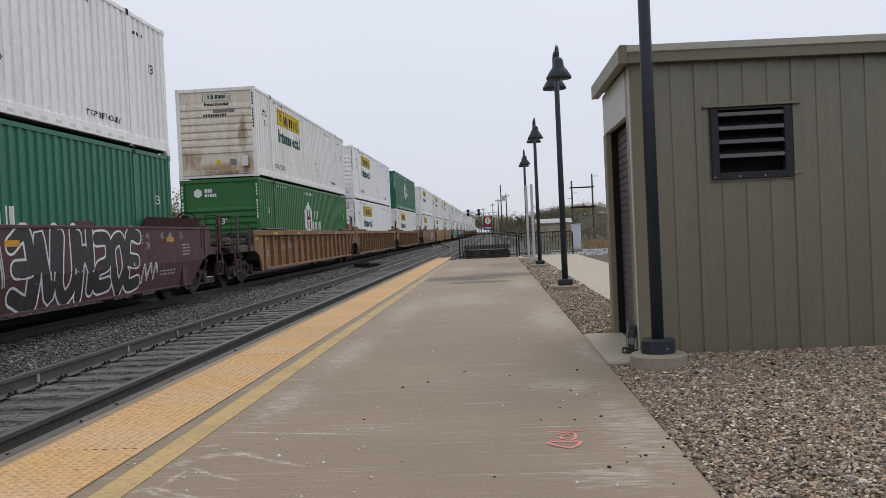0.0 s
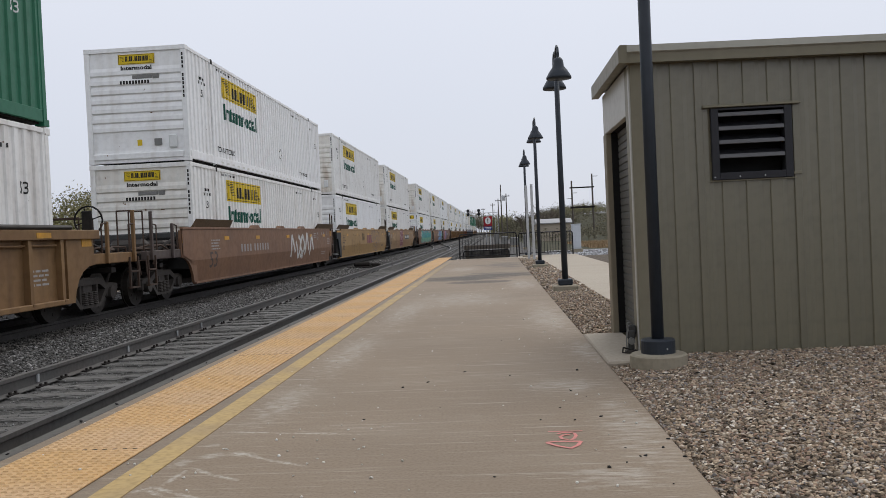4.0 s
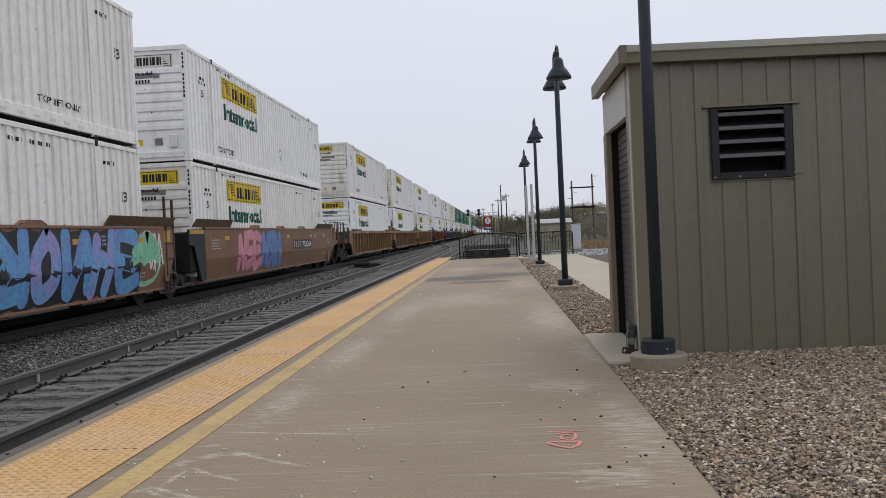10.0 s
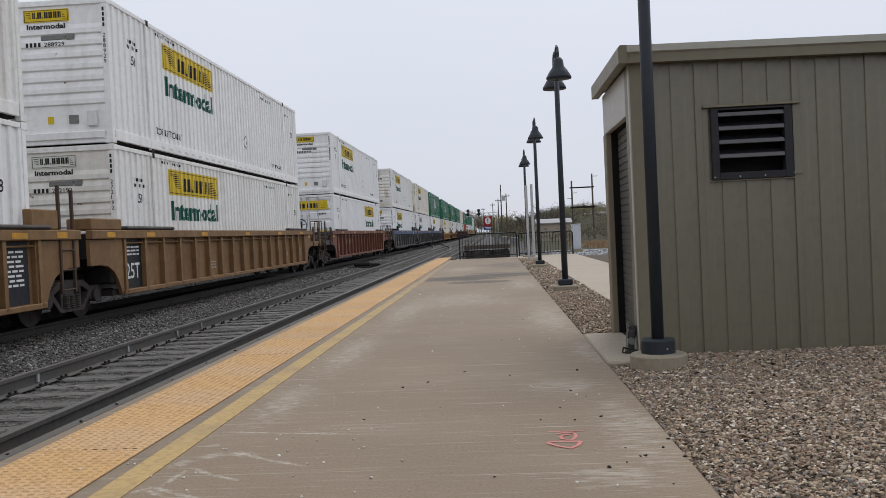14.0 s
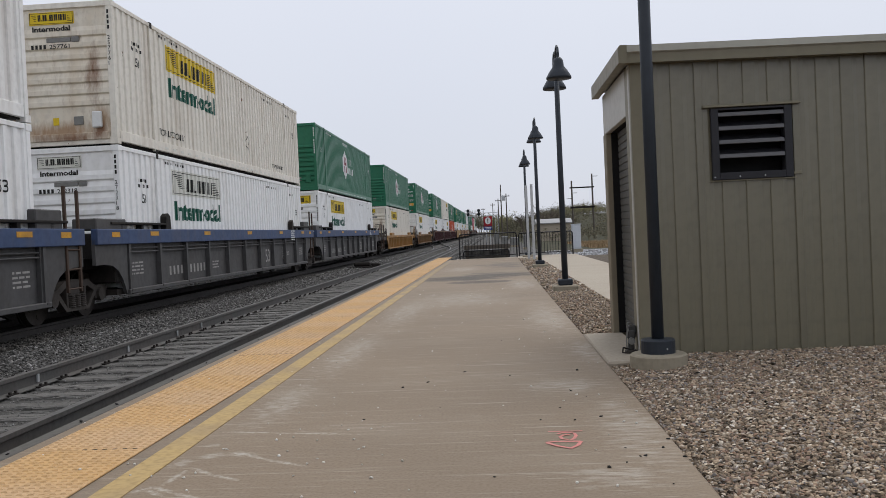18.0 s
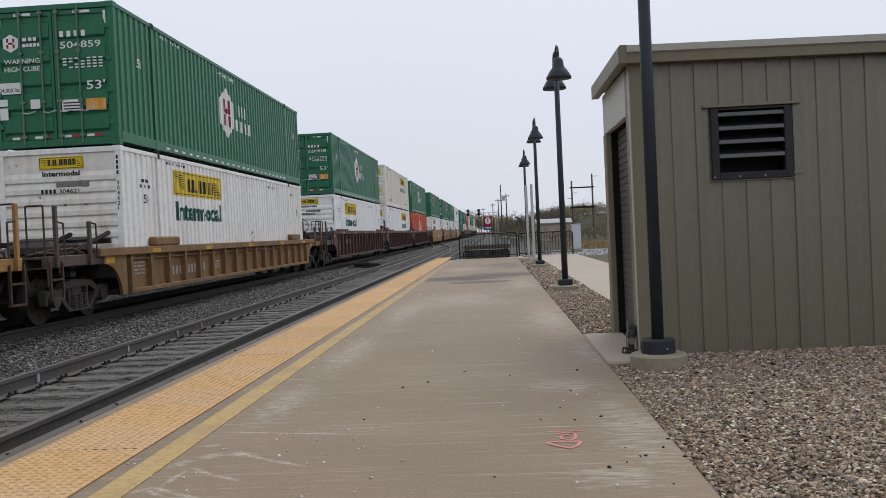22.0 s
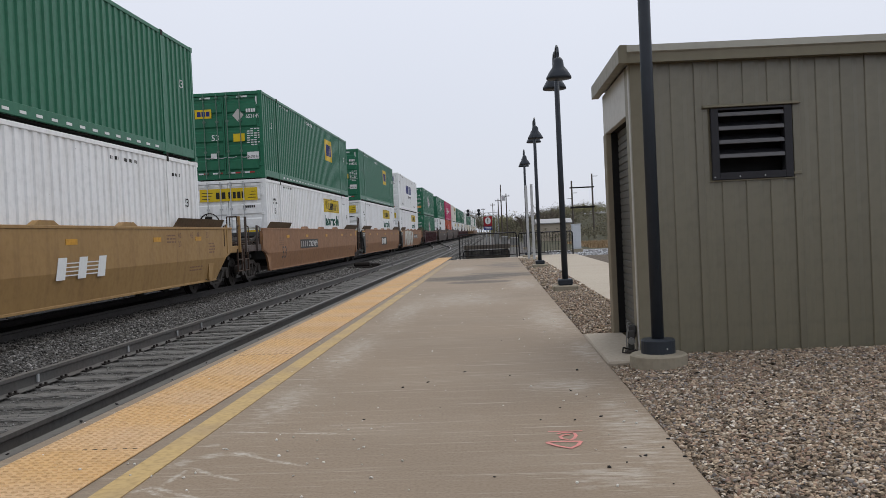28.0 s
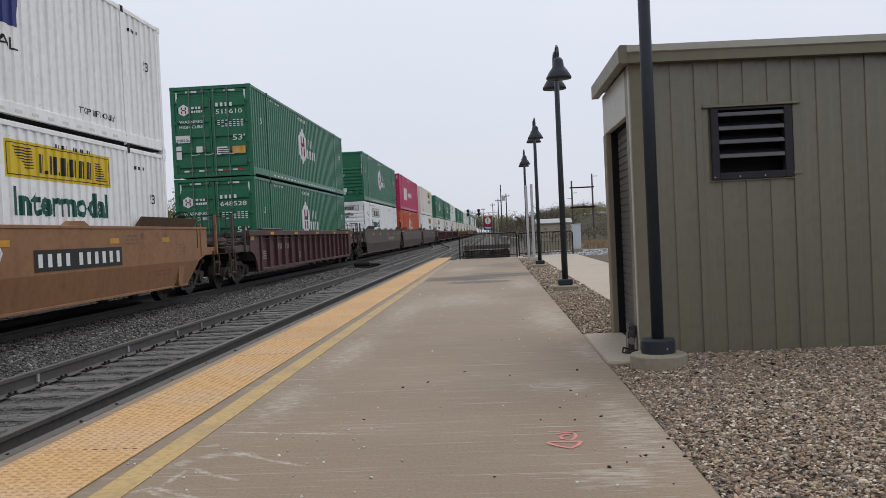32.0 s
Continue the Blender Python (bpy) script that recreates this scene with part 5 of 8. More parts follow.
def wave_stops(y0, y1):
    out = [y0]
    k = math.floor(y0 / PITCH_C)
    while k * PITCH_C < y1:
        out += [k * PITCH_C + b for b in BREAKS if y0 + 1e-4 < k * PITCH_C + b < y1 - 1e-4]
        k += 1
    return out + [y1]


def corrugated(bm, y0, y1, z0, z1, x, sign=1):
    prev = None
    for y in wave_stops(y0, y1):
        a, b = bm.verts.new((sign * (x + wave(y)), y, z0)), bm.verts.new((sign * (x + wave(y)), y, z1))
        if prev:
            bm.faces.new((prev[0], a, b, prev[1]) if sign > 0 else (a, prev[0], prev[1], b))
        prev = (a, b)


def clip(pts, y, keep):
    """The part of a convex outline on one side of y."""
    out = []
    for a, b in zip(pts, pts[1:] + pts[:1]):
        da, db = keep * (a[0] - y), keep * (b[0] - y)
        if da >= 0:
            out.append(a)
        if da * db < 0:
            f = da / (da - db)
            out.append((y, a[1] + (b[1] - a[1]) * f))
    return out


def wrap(bm, off=0.004):
    """Lay a flat drawing in the yz plane on the corrugated side, strip by strip."""
    flat_faces = [[(v.co.y, v.co.z) for v in f.verts] for f in bm.faces]
    bm.clear()
    for pts in flat_faces:
        ys = [p[0] for p in pts]
        stops = wave_stops(min(ys), max(ys))
        for y0, y1 in zip(stops, stops[1:]):
            piece_of = clip(clip(pts, y0, 1), y1, -1)
            if len(piece_of) < 3 or y1 - y0 < 1e-6:
                continue
            area = sum(p[0] * q[1] - q[0] * p[1] for p, q in zip(piece_of, piece_of[1:] + piece_of[:1]))
            if abs(area) > 1e-8:
                bm.faces.new([bm.verts.new((CW - 0.012 + wave(y) + off, y, z)) for y, z in (piece_of if area > 0 else piece_of[::-1])])


def quad_side(bm, y0, y1, z0, z1):
    bm.faces.new([bm.verts.new(p) for p in ((0, y0, z0), (0, y1, z0), (0, y1, z1), (0, y0, z1))])


def poly_side(bm, pts):
    bm.faces.new([bm.verts.new((0, y, z)) for y, z in pts])


def word_side(bm, text, y, z, h, width=None):
    me = letters(text, h)
    k = bmesh.new()
    k.from_mesh(me)
    xs = [v.co.x for v in k.verts]
    x0, span = min(xs), max(xs) - min(xs)
    s = width / span if width else 1.0
    vs = {v.index: bm.verts.new((0, y + (v.co.x - x0) * s, z + v.co.y)) for v in k.verts}
    k.verts.index_update()
    for f in k.faces:
        bm.faces.new([vs[v.index] for v in f.verts])
    k.free()


def word_end(bm, text, x, z, h, y=-0.012, width=None):
    me = letters(text, h)
    k = bmesh.new()
    k.from_mesh(me)
    xs = [v.co.x for v in k.verts]
    x0, span = min(xs), max(xs) - min(xs)
    s = width / span if width else 1.0
    vs = {v.index: bm.verts.new((x + (v.co.x - x0) * s, y, z + v.co.y)) for v in k.verts}
    for f in k.faces:
        bm.faces.new([vs[v.index] for v in f.verts])
    k.free()


def plate_end(bm, x0, x1, z0, z1, y=-0.008, t=0.004):
    box(bm, x0, x1, y, y + t, z0, z1)


def side_decal(key, mat, draw, parent, off=0.004, label=""):
    def make(bm):
        draw(bm)
        wrap(bm, off)
    return tagged(part(key[0], cached(key, mat, make), None, parent, label), kind="stuff" if "mark" in key[0] else "")


def end_decal(key, mat, draw, parent, label=""):
    return tagged(part(key[0], cached(key, mat, draw), None, parent, label), kind="stuff" if "mark" in key[0] else "")


def glyphs(bm, y0, y1, z0, z1, pattern, slant=0.0):
    """Plain upright bars in the rhythm of a name; pattern: widths, negative ones are gaps."""
    total = sum(abs(p) for p in pattern)
    y = y0
    for p in pattern:
        w = abs(p) / total * (y1 - y0)
        if p > 0:
            poly_side(bm, [(y, z0), (y + w, z0), (y + w + slant, z1), (y + slant, z1)])
        y += w


def logo_band(parent, y, tint):
    """Name panel with wings and border, and the word below it."""
    key = (round(y, 2), tint)
    side_decal(("name_panel", *key), M["yellow" if tint else "cream"], lambda bm: quad_side(bm, y - 0.1, y + 3.5, 2.0, 2.6), parent, 0.004, "yellow name panel" if tint else "")

    def dark(bm):
        for z in (2.04, 2.545):
            quad_side(bm, y - 0.05, y + 3.45, z, z + 0.014)
        for a in (-0.05, 3.43):
            quad_side(bm, y + a, y + a + 0.02, 2.06, 2.54)
        for c, w in ((0.86, 0.17), (1.2, 0.24), (1.62, 0.24), (1.93, 0.24), (2.24, 0.24), (2.53, 0.22)):
            u = 0.34 + 0.22 * ((c * 7.3) % 1)
            poly_side(bm, [(y + c, 2.11), (y + c + u * w, 2.11), (y + c + (u + 0.06) * w, 2.43), (y + c + 0.06 * w, 2.43)])
            poly_side(bm, [(y + c + (u + 0.2) * w, 2.11), (y + c + w, 2.11), (y + c + 1.06 * w, 2.43), (y + c + (u + 0.26) * w, 2.43)])
        for c in (1.08, 1.49):
            quad_side(bm, y + c, y + c + 0.06, 2.11, 2.17)
        for k in range(8):
            poly_side(bm, [(y + 0.06 + 0.05 * k, 2.5 - 0.045 * k), (y + 0.64 + 0.015 * k, 2.5 - 0.045 * k), (y + 0.64, 2.48 - 0.045 * k), (y + 0.1 + 0.05 * k, 2.48 - 0.045 * k)])
            poly_side(bm, [(y + 2.86, 2.12 + 0.045 * k), (y + 3.38 - 0.04 * k, 2.12 + 0.045 * k), (y + 3.34 - 0.04 * k, 2.1 + 0.045 * k), (y + 2.86, 2.1 + 0.045 * k)])
    side_decal(("name_mark", *key), M["logo_dark"], dark, parent, 0.008)
    side_decal(("word_mark", *key), M["logo_green"], lambda bm: word_side(bm, "Intermodal", y + 0.06, 1.42, 0.44, 3.3), parent, 0.005)


def logo_hex(parent):
    cy, cz = 7.28, 1.62
    hexa = [(cy + 0.71 * math.sin(math.pi / 3 * i), cz + 0.71 * math.cos(math.pi / 3 * i)) for i in range(6)]
    side_decal(("emblem",), M["logo_white"], lambda bm: poly_side(bm, hexa[::-1]), parent, 0.004, "white six-sided emblem")

    def h(bm):
        for a in (-0.29, 0.08):
            quad_side(bm, cy + a, cy + a + 0.21, cz - 0.38, cz - 0.06)
            quad_side(bm, cy + a, cy + a + 0.21, cz - 0.02, cz + 0.38)
        quad_side(bm, cy - 0.08, cy + 0.08, cz - 0.02, cz + 0.12)
    side_decal(("emblem_mark",), M["logo_red"], h, parent, 0.008)

    def name(bm):
        glyphs(bm, 8.4, 9.2, 1.66, 2.0, [0.4, -0.3, 0.4, -0.45, 0.4, -0.3, 0.4, -0.45, 0.4, -0.3, 0.4])
        glyphs(bm, 8.1, 9.55, 1.2, 1.54, [0.5, -0.35, 0.4, -0.45, 0.4, -0.4, 0.4, -0.3, 0.4, -0.45, 0.4, -0.3, 0.4, -0.45, 0.4, -0.3, 0.4])
    side_decal(("name_mark_hex",), M["logo_white"], name, parent, 0.004)


def logo_square(parent, y):
    side_decal(("name_panel_square", y), M["yellow"], lambda bm: quad_side(bm, y, y + 1.5, 1.45, 2.42), parent, 0.004, "yellow square name panel")
    side_decal(("name_mark_square", y), M["logo_blue"], lambda bm: glyphs(bm, y + 0.15, y + 1.35, 1.68, 2.2, [1, -0.4, 1.3, -0.4, 1]), parent, 0.008)


def logo_navy(parent):
    side_decal(("name_mark_navy",), M["logo_blue"], lambda bm: glyphs(bm, 6.0, 10.2, 1.5, 2.2, [1, -0.25, 1.5, -0.25, 0.5, -0.25, 0.95, -0.25, 1], 0.16), parent, 0.004)
    side_decal(("small_mark",), M["logo_dark"], lambda bm: word_side(bm, "INTERMODAL", 7.2, 1.12, 0.2, 3.0), parent, 0.004)


def small_marks(parent, mat, kind):
    def draw(bm):
        word_side(bm, "53", 1.1, 1.75, 0.2)
        word_side(bm, "53", 15.2, 1.75, 0.2)
        glyphs(bm, 2.5, 3.7, 2.69, 2.75, [0.5, -0.6] * 5 + [-1] + [0.5, -0.6] * 6)
        if kind == "white":
            word_side(bm, "TOP LIFT ONLY", 2.25, 0.43, 0.15, 1.65)
            word_side(bm, "TOP LIFT ONLY", 12.2, 0.42, 0.12, 1.5)
            glyphs(bm, 0.95, 1.45, 2.2, 2.27, [0.5, -0.6] * 4)
            glyphs(bm, 0.9, 1.5, 2.08, 2.15, [0.5, -0.6] * 5)
            glyphs(bm, 14.5, 15.0, 2.45, 2.52, [0.5, -0.6] * 4)
            glyphs(bm, 11.2, 12.6, 2.58, 2.65, [0.5, -0.6] * 4 + [-1] + [0.5, -0.6] * 6)
            for z in (0.95,):
                c = 9.3
                poly_side(bm, [(c - 0.2, z), (c, z - 0.22), (c + 0.2, z), (c + 0.17, z), (c, z - 0.19), (c - 0.17, z)])
                poly_side(bm, [(c + 0.2, z), (c, z + 0.22), (c - 0.2, z), (c - 0.17, z), (c, z + 0.19), (c + 0.17, z)])
        else:
            word_side(bm, "HIGH CUBE", 6.6, 2.6, 0.11, 1.5)
    side_decal(("side_mark", kind), mat, draw, parent, 0.005)


STYLES = {
    # name: paint, end kind, side logo, label
    "band_a": ("white", "nose", "band_near", "white corrugated freight container with a yellow name panel"),
    "band_b": ("pearl", "nose", "band_near", "dull white corrugated freight container with a yellow name panel"),
    "band_c": ("ivory", "nose_rust", "band_near", "cream rust-streaked freight container with a yellow name panel"),
    "band_d": ("pearl", "nose_rust", "band_near", "white freight container with a rusty ribbed end and yellow panel"),
    "band_w": ("white", "nose", "band_plain", "white corrugated freight container with an outlined name panel"),
    "band_r": ("white", "band_door", "band_far", "white freight container with doors and a yellow end band"),
    "band_ri": ("ivory", "band_door", "band_far", "cream freight container with doors and a yellow end band"),
    "hex_n": ("green", "nose", "hex", "dark green corrugated freight container with a white emblem"),
    "hex_l": ("leaf", "nose", "hex", "mid green corrugated freight container with a white emblem"),
    "hex_d": ("green", "hex_door", "hex", "dark green freight container with double doors and a white emblem"),
    "hex_o": ("orange", "nose", "hex", "orange corrugated freight container with a white emblem"),
    "square_d": ("green", "square_door", "square_far", "green freight container with double doors and a yellow square panel"),
    "square_n": ("green", "nose", "square_near", "green ribbed-end freight container with a yellow square panel"),
    "navy": ("white", "navy_door", "navy", "white freight container with dark blue name bars"),
    "pink": ("pink", "pink_door", "pink", "bright magenta freight container with white name bars"),
    "pale": ("pearl", "nose", "band_plain", "pale grey-white corrugated freight container"),
}


def container(style, at, upper, far, panel=None, code_text=""):
    paint, end, logo, label = STYLES[style]
    mat = M[paint]
    th = thing("freight_container", label, "container", at, "freight containers")

    def p(name, make, m=mat, key=None, **kw):
        return part(name, cached(key or name, m, make), None, th, **kw)

    # Floor coloured near-black to paint the shade in the gap between stacked boxes.
    p("floor", lambda bm: box(bm, -CW + 0.09, CW - 0.09, 0.05, CL - 0.05, 0.04, 0.2), M["underframe"])
    p("roof", lambda bm: box(bm, -CW + 0.03, CW - 0.03, 0.04, CL - 0.04, CH - 0.05, CH - 0.015))
    for y0, y1 in ((0.12, 1.90), (2.06, CL - 2.06), (CL - 1.90, CL - 0.12)):
        p("side_panel", lambda bm: corrugated(bm, y0, y1, 0.27, CH - 0.09, CW - 0.012), key=("side_panel", round(y0, 2)))
    p("far_side_panel", lambda bm: corrugated(bm, 0.12, CL - 0.12, 0.27, CH - 0.09, CW - 0.012, -1))
    for s in (-1, 1):
        a, b = sorted((s * (CW - 0.07), s * CW))
        p("bottom_rail", lambda bm: box(bm, a, b, 0.15, CL - 0.15, 0.065, 0.275, 0.006), key=("bottom_rail", s))
        p("top_rail", lambda bm: box(bm, a, b, 0.15, CL - 0.15, CH - 0.1, CH - 0.012, 0.006), key=("top_rail", s))
        for y0, y1 in ((0, 0.12), (CL - 0.12, CL)):
            a, b = sorted((s * (CW - 0.13), s * CW))
            p("corner_post", lambda bm: box(bm, a, b, y0, y1, 0.0 if far else 0.12, CH - (0.0 if far else 0.12), 0.008), key=("corner_post", s, y0, far))
            for z0, z1 in () if far else ((0, 0.12), (CH - 0.12, CH)):
                a2, b2 = sorted((s * (CW - 0.165), s * (CW + 0.004)))
                p("corner_casting", lambda bm: box(bm, a2, b2, y0 - 0.004, y1 + 0.05, z0, z1, 0.006), key=("corner_casting", s, y0, z0))
    for y in (1.98, CL - 1.98):
        p("lifting_post", lambda bm: box(bm, CW - 0.06, CW + 0.006, y - 0.075, y + 0.075, 0.02, CH - 0.01, 0.006), key=("lifting_post", y))
        if far:
            continue
        p("lifting_eye", lambda bm: box(bm, CW - 0.03, CW + 0.012, y - 0.06, y + 0.06, CH - 0.13, CH + 0.004, 0.004), M["underframe"], key=("lifting_eye", y))
        p("lifting_eye", lambda bm: box(bm, CW - 0.03, CW + 0.01, y - 0.06, y + 0.06, -0.012, 0.06, 0.004), M["underframe"], key=("low_lifting_eye", y))
    if upper:
        light = M["logo_white"] if paint in ("green", "leaf") else M["cream"]

        def ticks(bm):
            for i in range(23):
                y = 2.5 + 0.5 * i
                box(bm, CW - 0.001, CW + 0.004, y, y + 0.2, 0.12, 0.17)
        p("rail_mark", ticks, light)
    p("back_end", lambda bm: box(bm, -CW + 0.1, CW - 0.1, CL - 0.06, CL - 0.02, 0.12, CH - 0.1))
    p("end_header", lambda bm: box(bm, -CW + 0.13, CW - 0.13, 0.004, 0.1, CH - 0.115, CH - 0.006, 0.005))
    p("end_sill", lambda bm: box(bm, -CW + 0.13, CW - 0.13, 0.004, 0.1, 0.015, 0.16, 0.005))
    white_like = paint in ("white", "pearl", "ivory")
    ink = M["logo_dark"] if white_like else M["logo_white"]
    if end.startswith("nose"):
        em = M["rust_white"] if end == "nose_rust" else M["worn_white"] if paint in ("pearl", "ivory") else mat

        def ribs(bm):
            pts = [(0.045, 0.14)]
            if white_like:
                for i in range(7):
                    z = 0.78 + 0.235 * i
                    pts += [(0.05, z - 0.012), (0.05, z + 0.004), (0.012, z + 0.03), (0.014, z + 0.12), (0.045, z + 0.21)]
                pts += [(0.045, 2.8)]
            else:
                for i in range(8):
                    z = 0.42 + 0.2 * i
                    pts += [(0.065, z), (0.015, z + 0.035), (0.018, z + 0.1), (0.065, z + 0.15)]
                pts += [(0.05, 2.8)]
            prev = None
            for y, z in pts:
                a, b = bm.verts.new((-CW + 0.13, y, z)), bm.verts.new((CW - 0.13, y, z))
                if prev:
                    bm.faces.new((prev[0], prev[1], b, a))
                prev = (a, b)
        p("end_wall", ribs, em, key=("end_wall", white_like))
        if white_like:
            p("end_sill", lambda bm: box(bm, -CW + 0.13, CW - 0.16, -0.03, 0.05, 0.1, 0.25, 0.012), em, key="end_kick_plate")
        end_decal(("end_vent", white_like), M["case"], lambda bm: box(bm, 0.4, 0.59, 0.02, 0.06, 0.42, 0.59, 0.004), th)
        if white_like:
            end_decal(("yellow_sticker",), M["yellow"], lambda bm: plate_end(bm, -0.04, 0.08, 0.43, 0.58, 0.038, 0.006), th)
            end_decal(("document_holder",), M["case"], lambda bm: (box(bm, -0.08, 0.42, 0.006, 0.04, 2.1, 2.19, 0.006), box(bm, 0.44, 0.6, 0.0, 0.04, 2.09, 2.2, 0.006)), th)
        p("end_box", lambda bm: box(bm, 0.79, 0.99, -0.03, 0.045, 0.34, 0.67, 0.02), M["logo_white"] if white_like else mat)

        def code(bm):
            for i in range(11):
                if i != 4:
                    z = 2.62 - 0.104 * i
                    if code_text and i > 4:
                        word_end(bm, code_text[i - 5], CW - 0.1, z, 0.082, -0.006)
                    else:
                        plate_end(bm, CW - 0.095, CW - 0.055, z, z + 0.075, -0.006, 0.004)
                    if not white_like:
                        plate_end(bm, -CW + 0.045, -CW + 0.095, z, z + 0.07, -0.006, 0.004)
        end_decal(("code_mark", white_like, code_text), ink, code, th)
        if white_like:
            tint, wide = panel or (style not in ("band_w", "band_d"), style in ("band_w", "pale"))
            x0, x1 = (-0.75, 0.95) if wide else (-0.43, 0.5)
            z0, z1 = (2.3, 2.7) if wide else (2.47, 2.72)
            end_decal(("end_name_panel", wide), M["yellow" if tint else "cream"], lambda bm: plate_end(bm, x0, x1, z0, z1, 0.03, 0.012), th)

            def bars(bm):
                w = (x1 - x0)
                h = z1 - z0
                for a, b in ((0.2, 0.26), (0.31, 0.4), (0.46, 0.54), (0.56, 0.64), (0.66, 0.74), (0.76, 0.83)):
                    m = x0 + (a + (0.36 + 0.3 * ((a * 7.7) % 1)) * (b - a)) * w
                    plate_end(bm, x0 + a * w, m - 0.004 * w, z0 + 0.3 * h, z1 - 0.2 * h, 0.026, 0.003)
                    plate_end(bm, m + 0.004 * w, x0 + b * w, z0 + 0.3 * h, z1 - 0.2 * h, 0.026, 0.003)
                for a in (0.28, 0.42):
                    plate_end(bm, x0 + a * w, x0 + (a + 0.02) * w, z0 + 0.3 * h, z0 + 0.4 * h, 0.026, 0.003)
                for z in (z1 - 0.09 * h, z0 + 0.06 * h):
                    plate_end(bm, x0 + 0.02 * w, x1 - 0.02 * w, z, z + 0.03 * h, 0.026, 0.003)
                for a in (0.015, 0.97):
                    plate_end(bm, x0 + a * w, x0 + (a + 0.012) * w, z0 + 0.06 * h, z1 - 0.06 * h, 0.026, 0.003)
                for i in range(4):
                    plate_end(bm, x0 + (0.05 + 0.02 * i) * w, x0 + 0.16 * w, z1 - (0.26 + 0.14 * i) * h, z1 - (0.22 + 0.14 * i) * h, 0.026, 0.003)
                    plate_end(bm, x0 + 0.86 * w, x0 + (0.95 - 0.02 * i) * w, z0 + (0.2 + 0.14 * i) * h, z0 + (0.24 + 0.14 * i) * h, 0.026, 0.003)
                word_end(bm, "Intermodal", -0.36, 2.33 if not wide else 2.17, 0.1, 0.006, 0.79)
                if code_text:
                    for i in range(4):
                        plate_end(bm, -0.4 + 0.085 * i, -0.35 + 0.085 * i, 1.975, 2.06, 0.006, 0.003)
                    word_end(bm, code_text, -0.02, 1.975, 0.085, 0.006, 0.42)
                else:
                    for i in range(10):
                        plate_end(bm, -0.4 + 0.078 * i, -0.35 + 0.078 * i, 1.975, 2.06, 0.006, 0.003)
            end_decal(("end_name_mark", wide, code_text), M["logo_dark"], bars, th)
        else:
            def bars(bm):
                hexa = [(-0.72 + 0.15 * math.sin(math.pi / 3 * i), 2.45 + 0.15 * math.cos(math.pi / 3 * i)) for i in range(6)]
                bm.faces.new([bm.verts.new((x, 0.036, z)) for x, z in hexa])
                for a, b in ((-0.5, -0.42), (-0.4, -0.33), (-0.31, -0.25)):
                    plate_end(bm, a, b, 2.46, 2.58, 0.034, 0.006)
                for a, b in ((-0.5, -0.42), (-0.4, -0.35), (-0.33, -0.27), (-0.25, -0.2), (-0.18, -0.12)):
                    plate_end(bm, a, b, 2.32, 2.42, 0.034, 0.006)
                word_end(bm, "53'", -0.12, 1.42, 0.2, 0.012)
                plate_end(bm, -0.15, 0.28, 0.55, 0.78, 0.008, 0.006)
                plate_end(bm, 0.02, 0.2, 0.4, 0.53, 0.008, 0.006)
            end_decal(("end_name_mark", "hex"), M["logo_white"], bars, th)
    else:
        for s in (-1, 1):
            x0, x1 = (-CW + 0.14, -0.01) if s < 0 else (0.01, CW - 0.14)

            def leaf(bm):
                box(bm, x0, x1, 0.06, 0.09, 0.17, CH - 0.13, 0.004)
                for a, b, z0, z1 in ((x0, x0 + 0.06, 0.17, CH - 0.13), (x1 - 0.06, x1, 0.17, CH - 0.13), (x0 + 0.06, x1 - 0.06, 0.17, 0.25), (x0 + 0.06, x1 - 0.06, CH - 0.22, CH - 0.13)):
                    box(bm, a, b, 0.03, 0.06, z0, z1)
            d = p("door", leaf, key=("door", s))
            end_decal(("white_tape_mark", s), M["logo_white"], lambda bm: (plate_end(bm, s * 0.78 - 0.17, s * 0.78 - 0.01, 0.19, 0.24, 0.024, 0.008), plate_end(bm, s * 0.3 - 0.17, s * 0.3 - 0.01, 0.19, 0.24, 0.024, 0.008), plate_end(bm, s * 0.62 - 0.18, s * 0.62 + 0.18, CH - 0.2, CH - 0.145, 0.024, 0.008), plate_end(bm, s * 1.1 - 0.025, s * 1.1 + 0.025, 2.38, 2.72, 0.024, 0.008)), d)
            end_decal(("red_tape_mark", s), M["tape_red"], lambda bm: (plate_end(bm, s * 0.78, s * 0.78 + 0.16, 0.19, 0.24, 0.024, 0.008), plate_end(bm, s * 0.3, s * 0.3 + 0.16, 0.19, 0.24, 0.024, 0.008)), d)
            rib = cached(("door_panel", s), mat, lambda bm: prism(bm, [(0.06, 0.0), (0.014, 0.05), (0.014, 0.33), (0.06, 0.38)], "x", x0 + 0.061, x1 - 0.061))
            for i in range(5):
                part("door_panel", rib, None, d, loc=(0, 0, 0.29 + 0.475 * i))
            for x in ((-0.68, -0.24) if s < 0 else (0.1, 0.54)):
                def lock(bm):
                    rod(bm, (x, -0.004, 0.05), (x, -0.004, CH - 0.05), 0.018, 8)
                    for z in (0.2, 0.9, 1.9, 2.7):
                        box(bm, x - 0.05, x + 0.05, -0.022, 0.03, z, z + 0.06)
                part("lock_rod", cached(("lock_rod", round(x, 2)), M["rod_green"] if paint == "green" else M["galv"], lock), None, d)

                def handle(bm):
                    pipe(bm, [(x, -0.02, 0.72), (x + 0.12, -0.03, 0.7), (x + 0.28, -0.03, 0.74)], 0.013)
                part("door_handle", cached(("door_handle", round(x, 2)), M["galv"], handle), None, d)
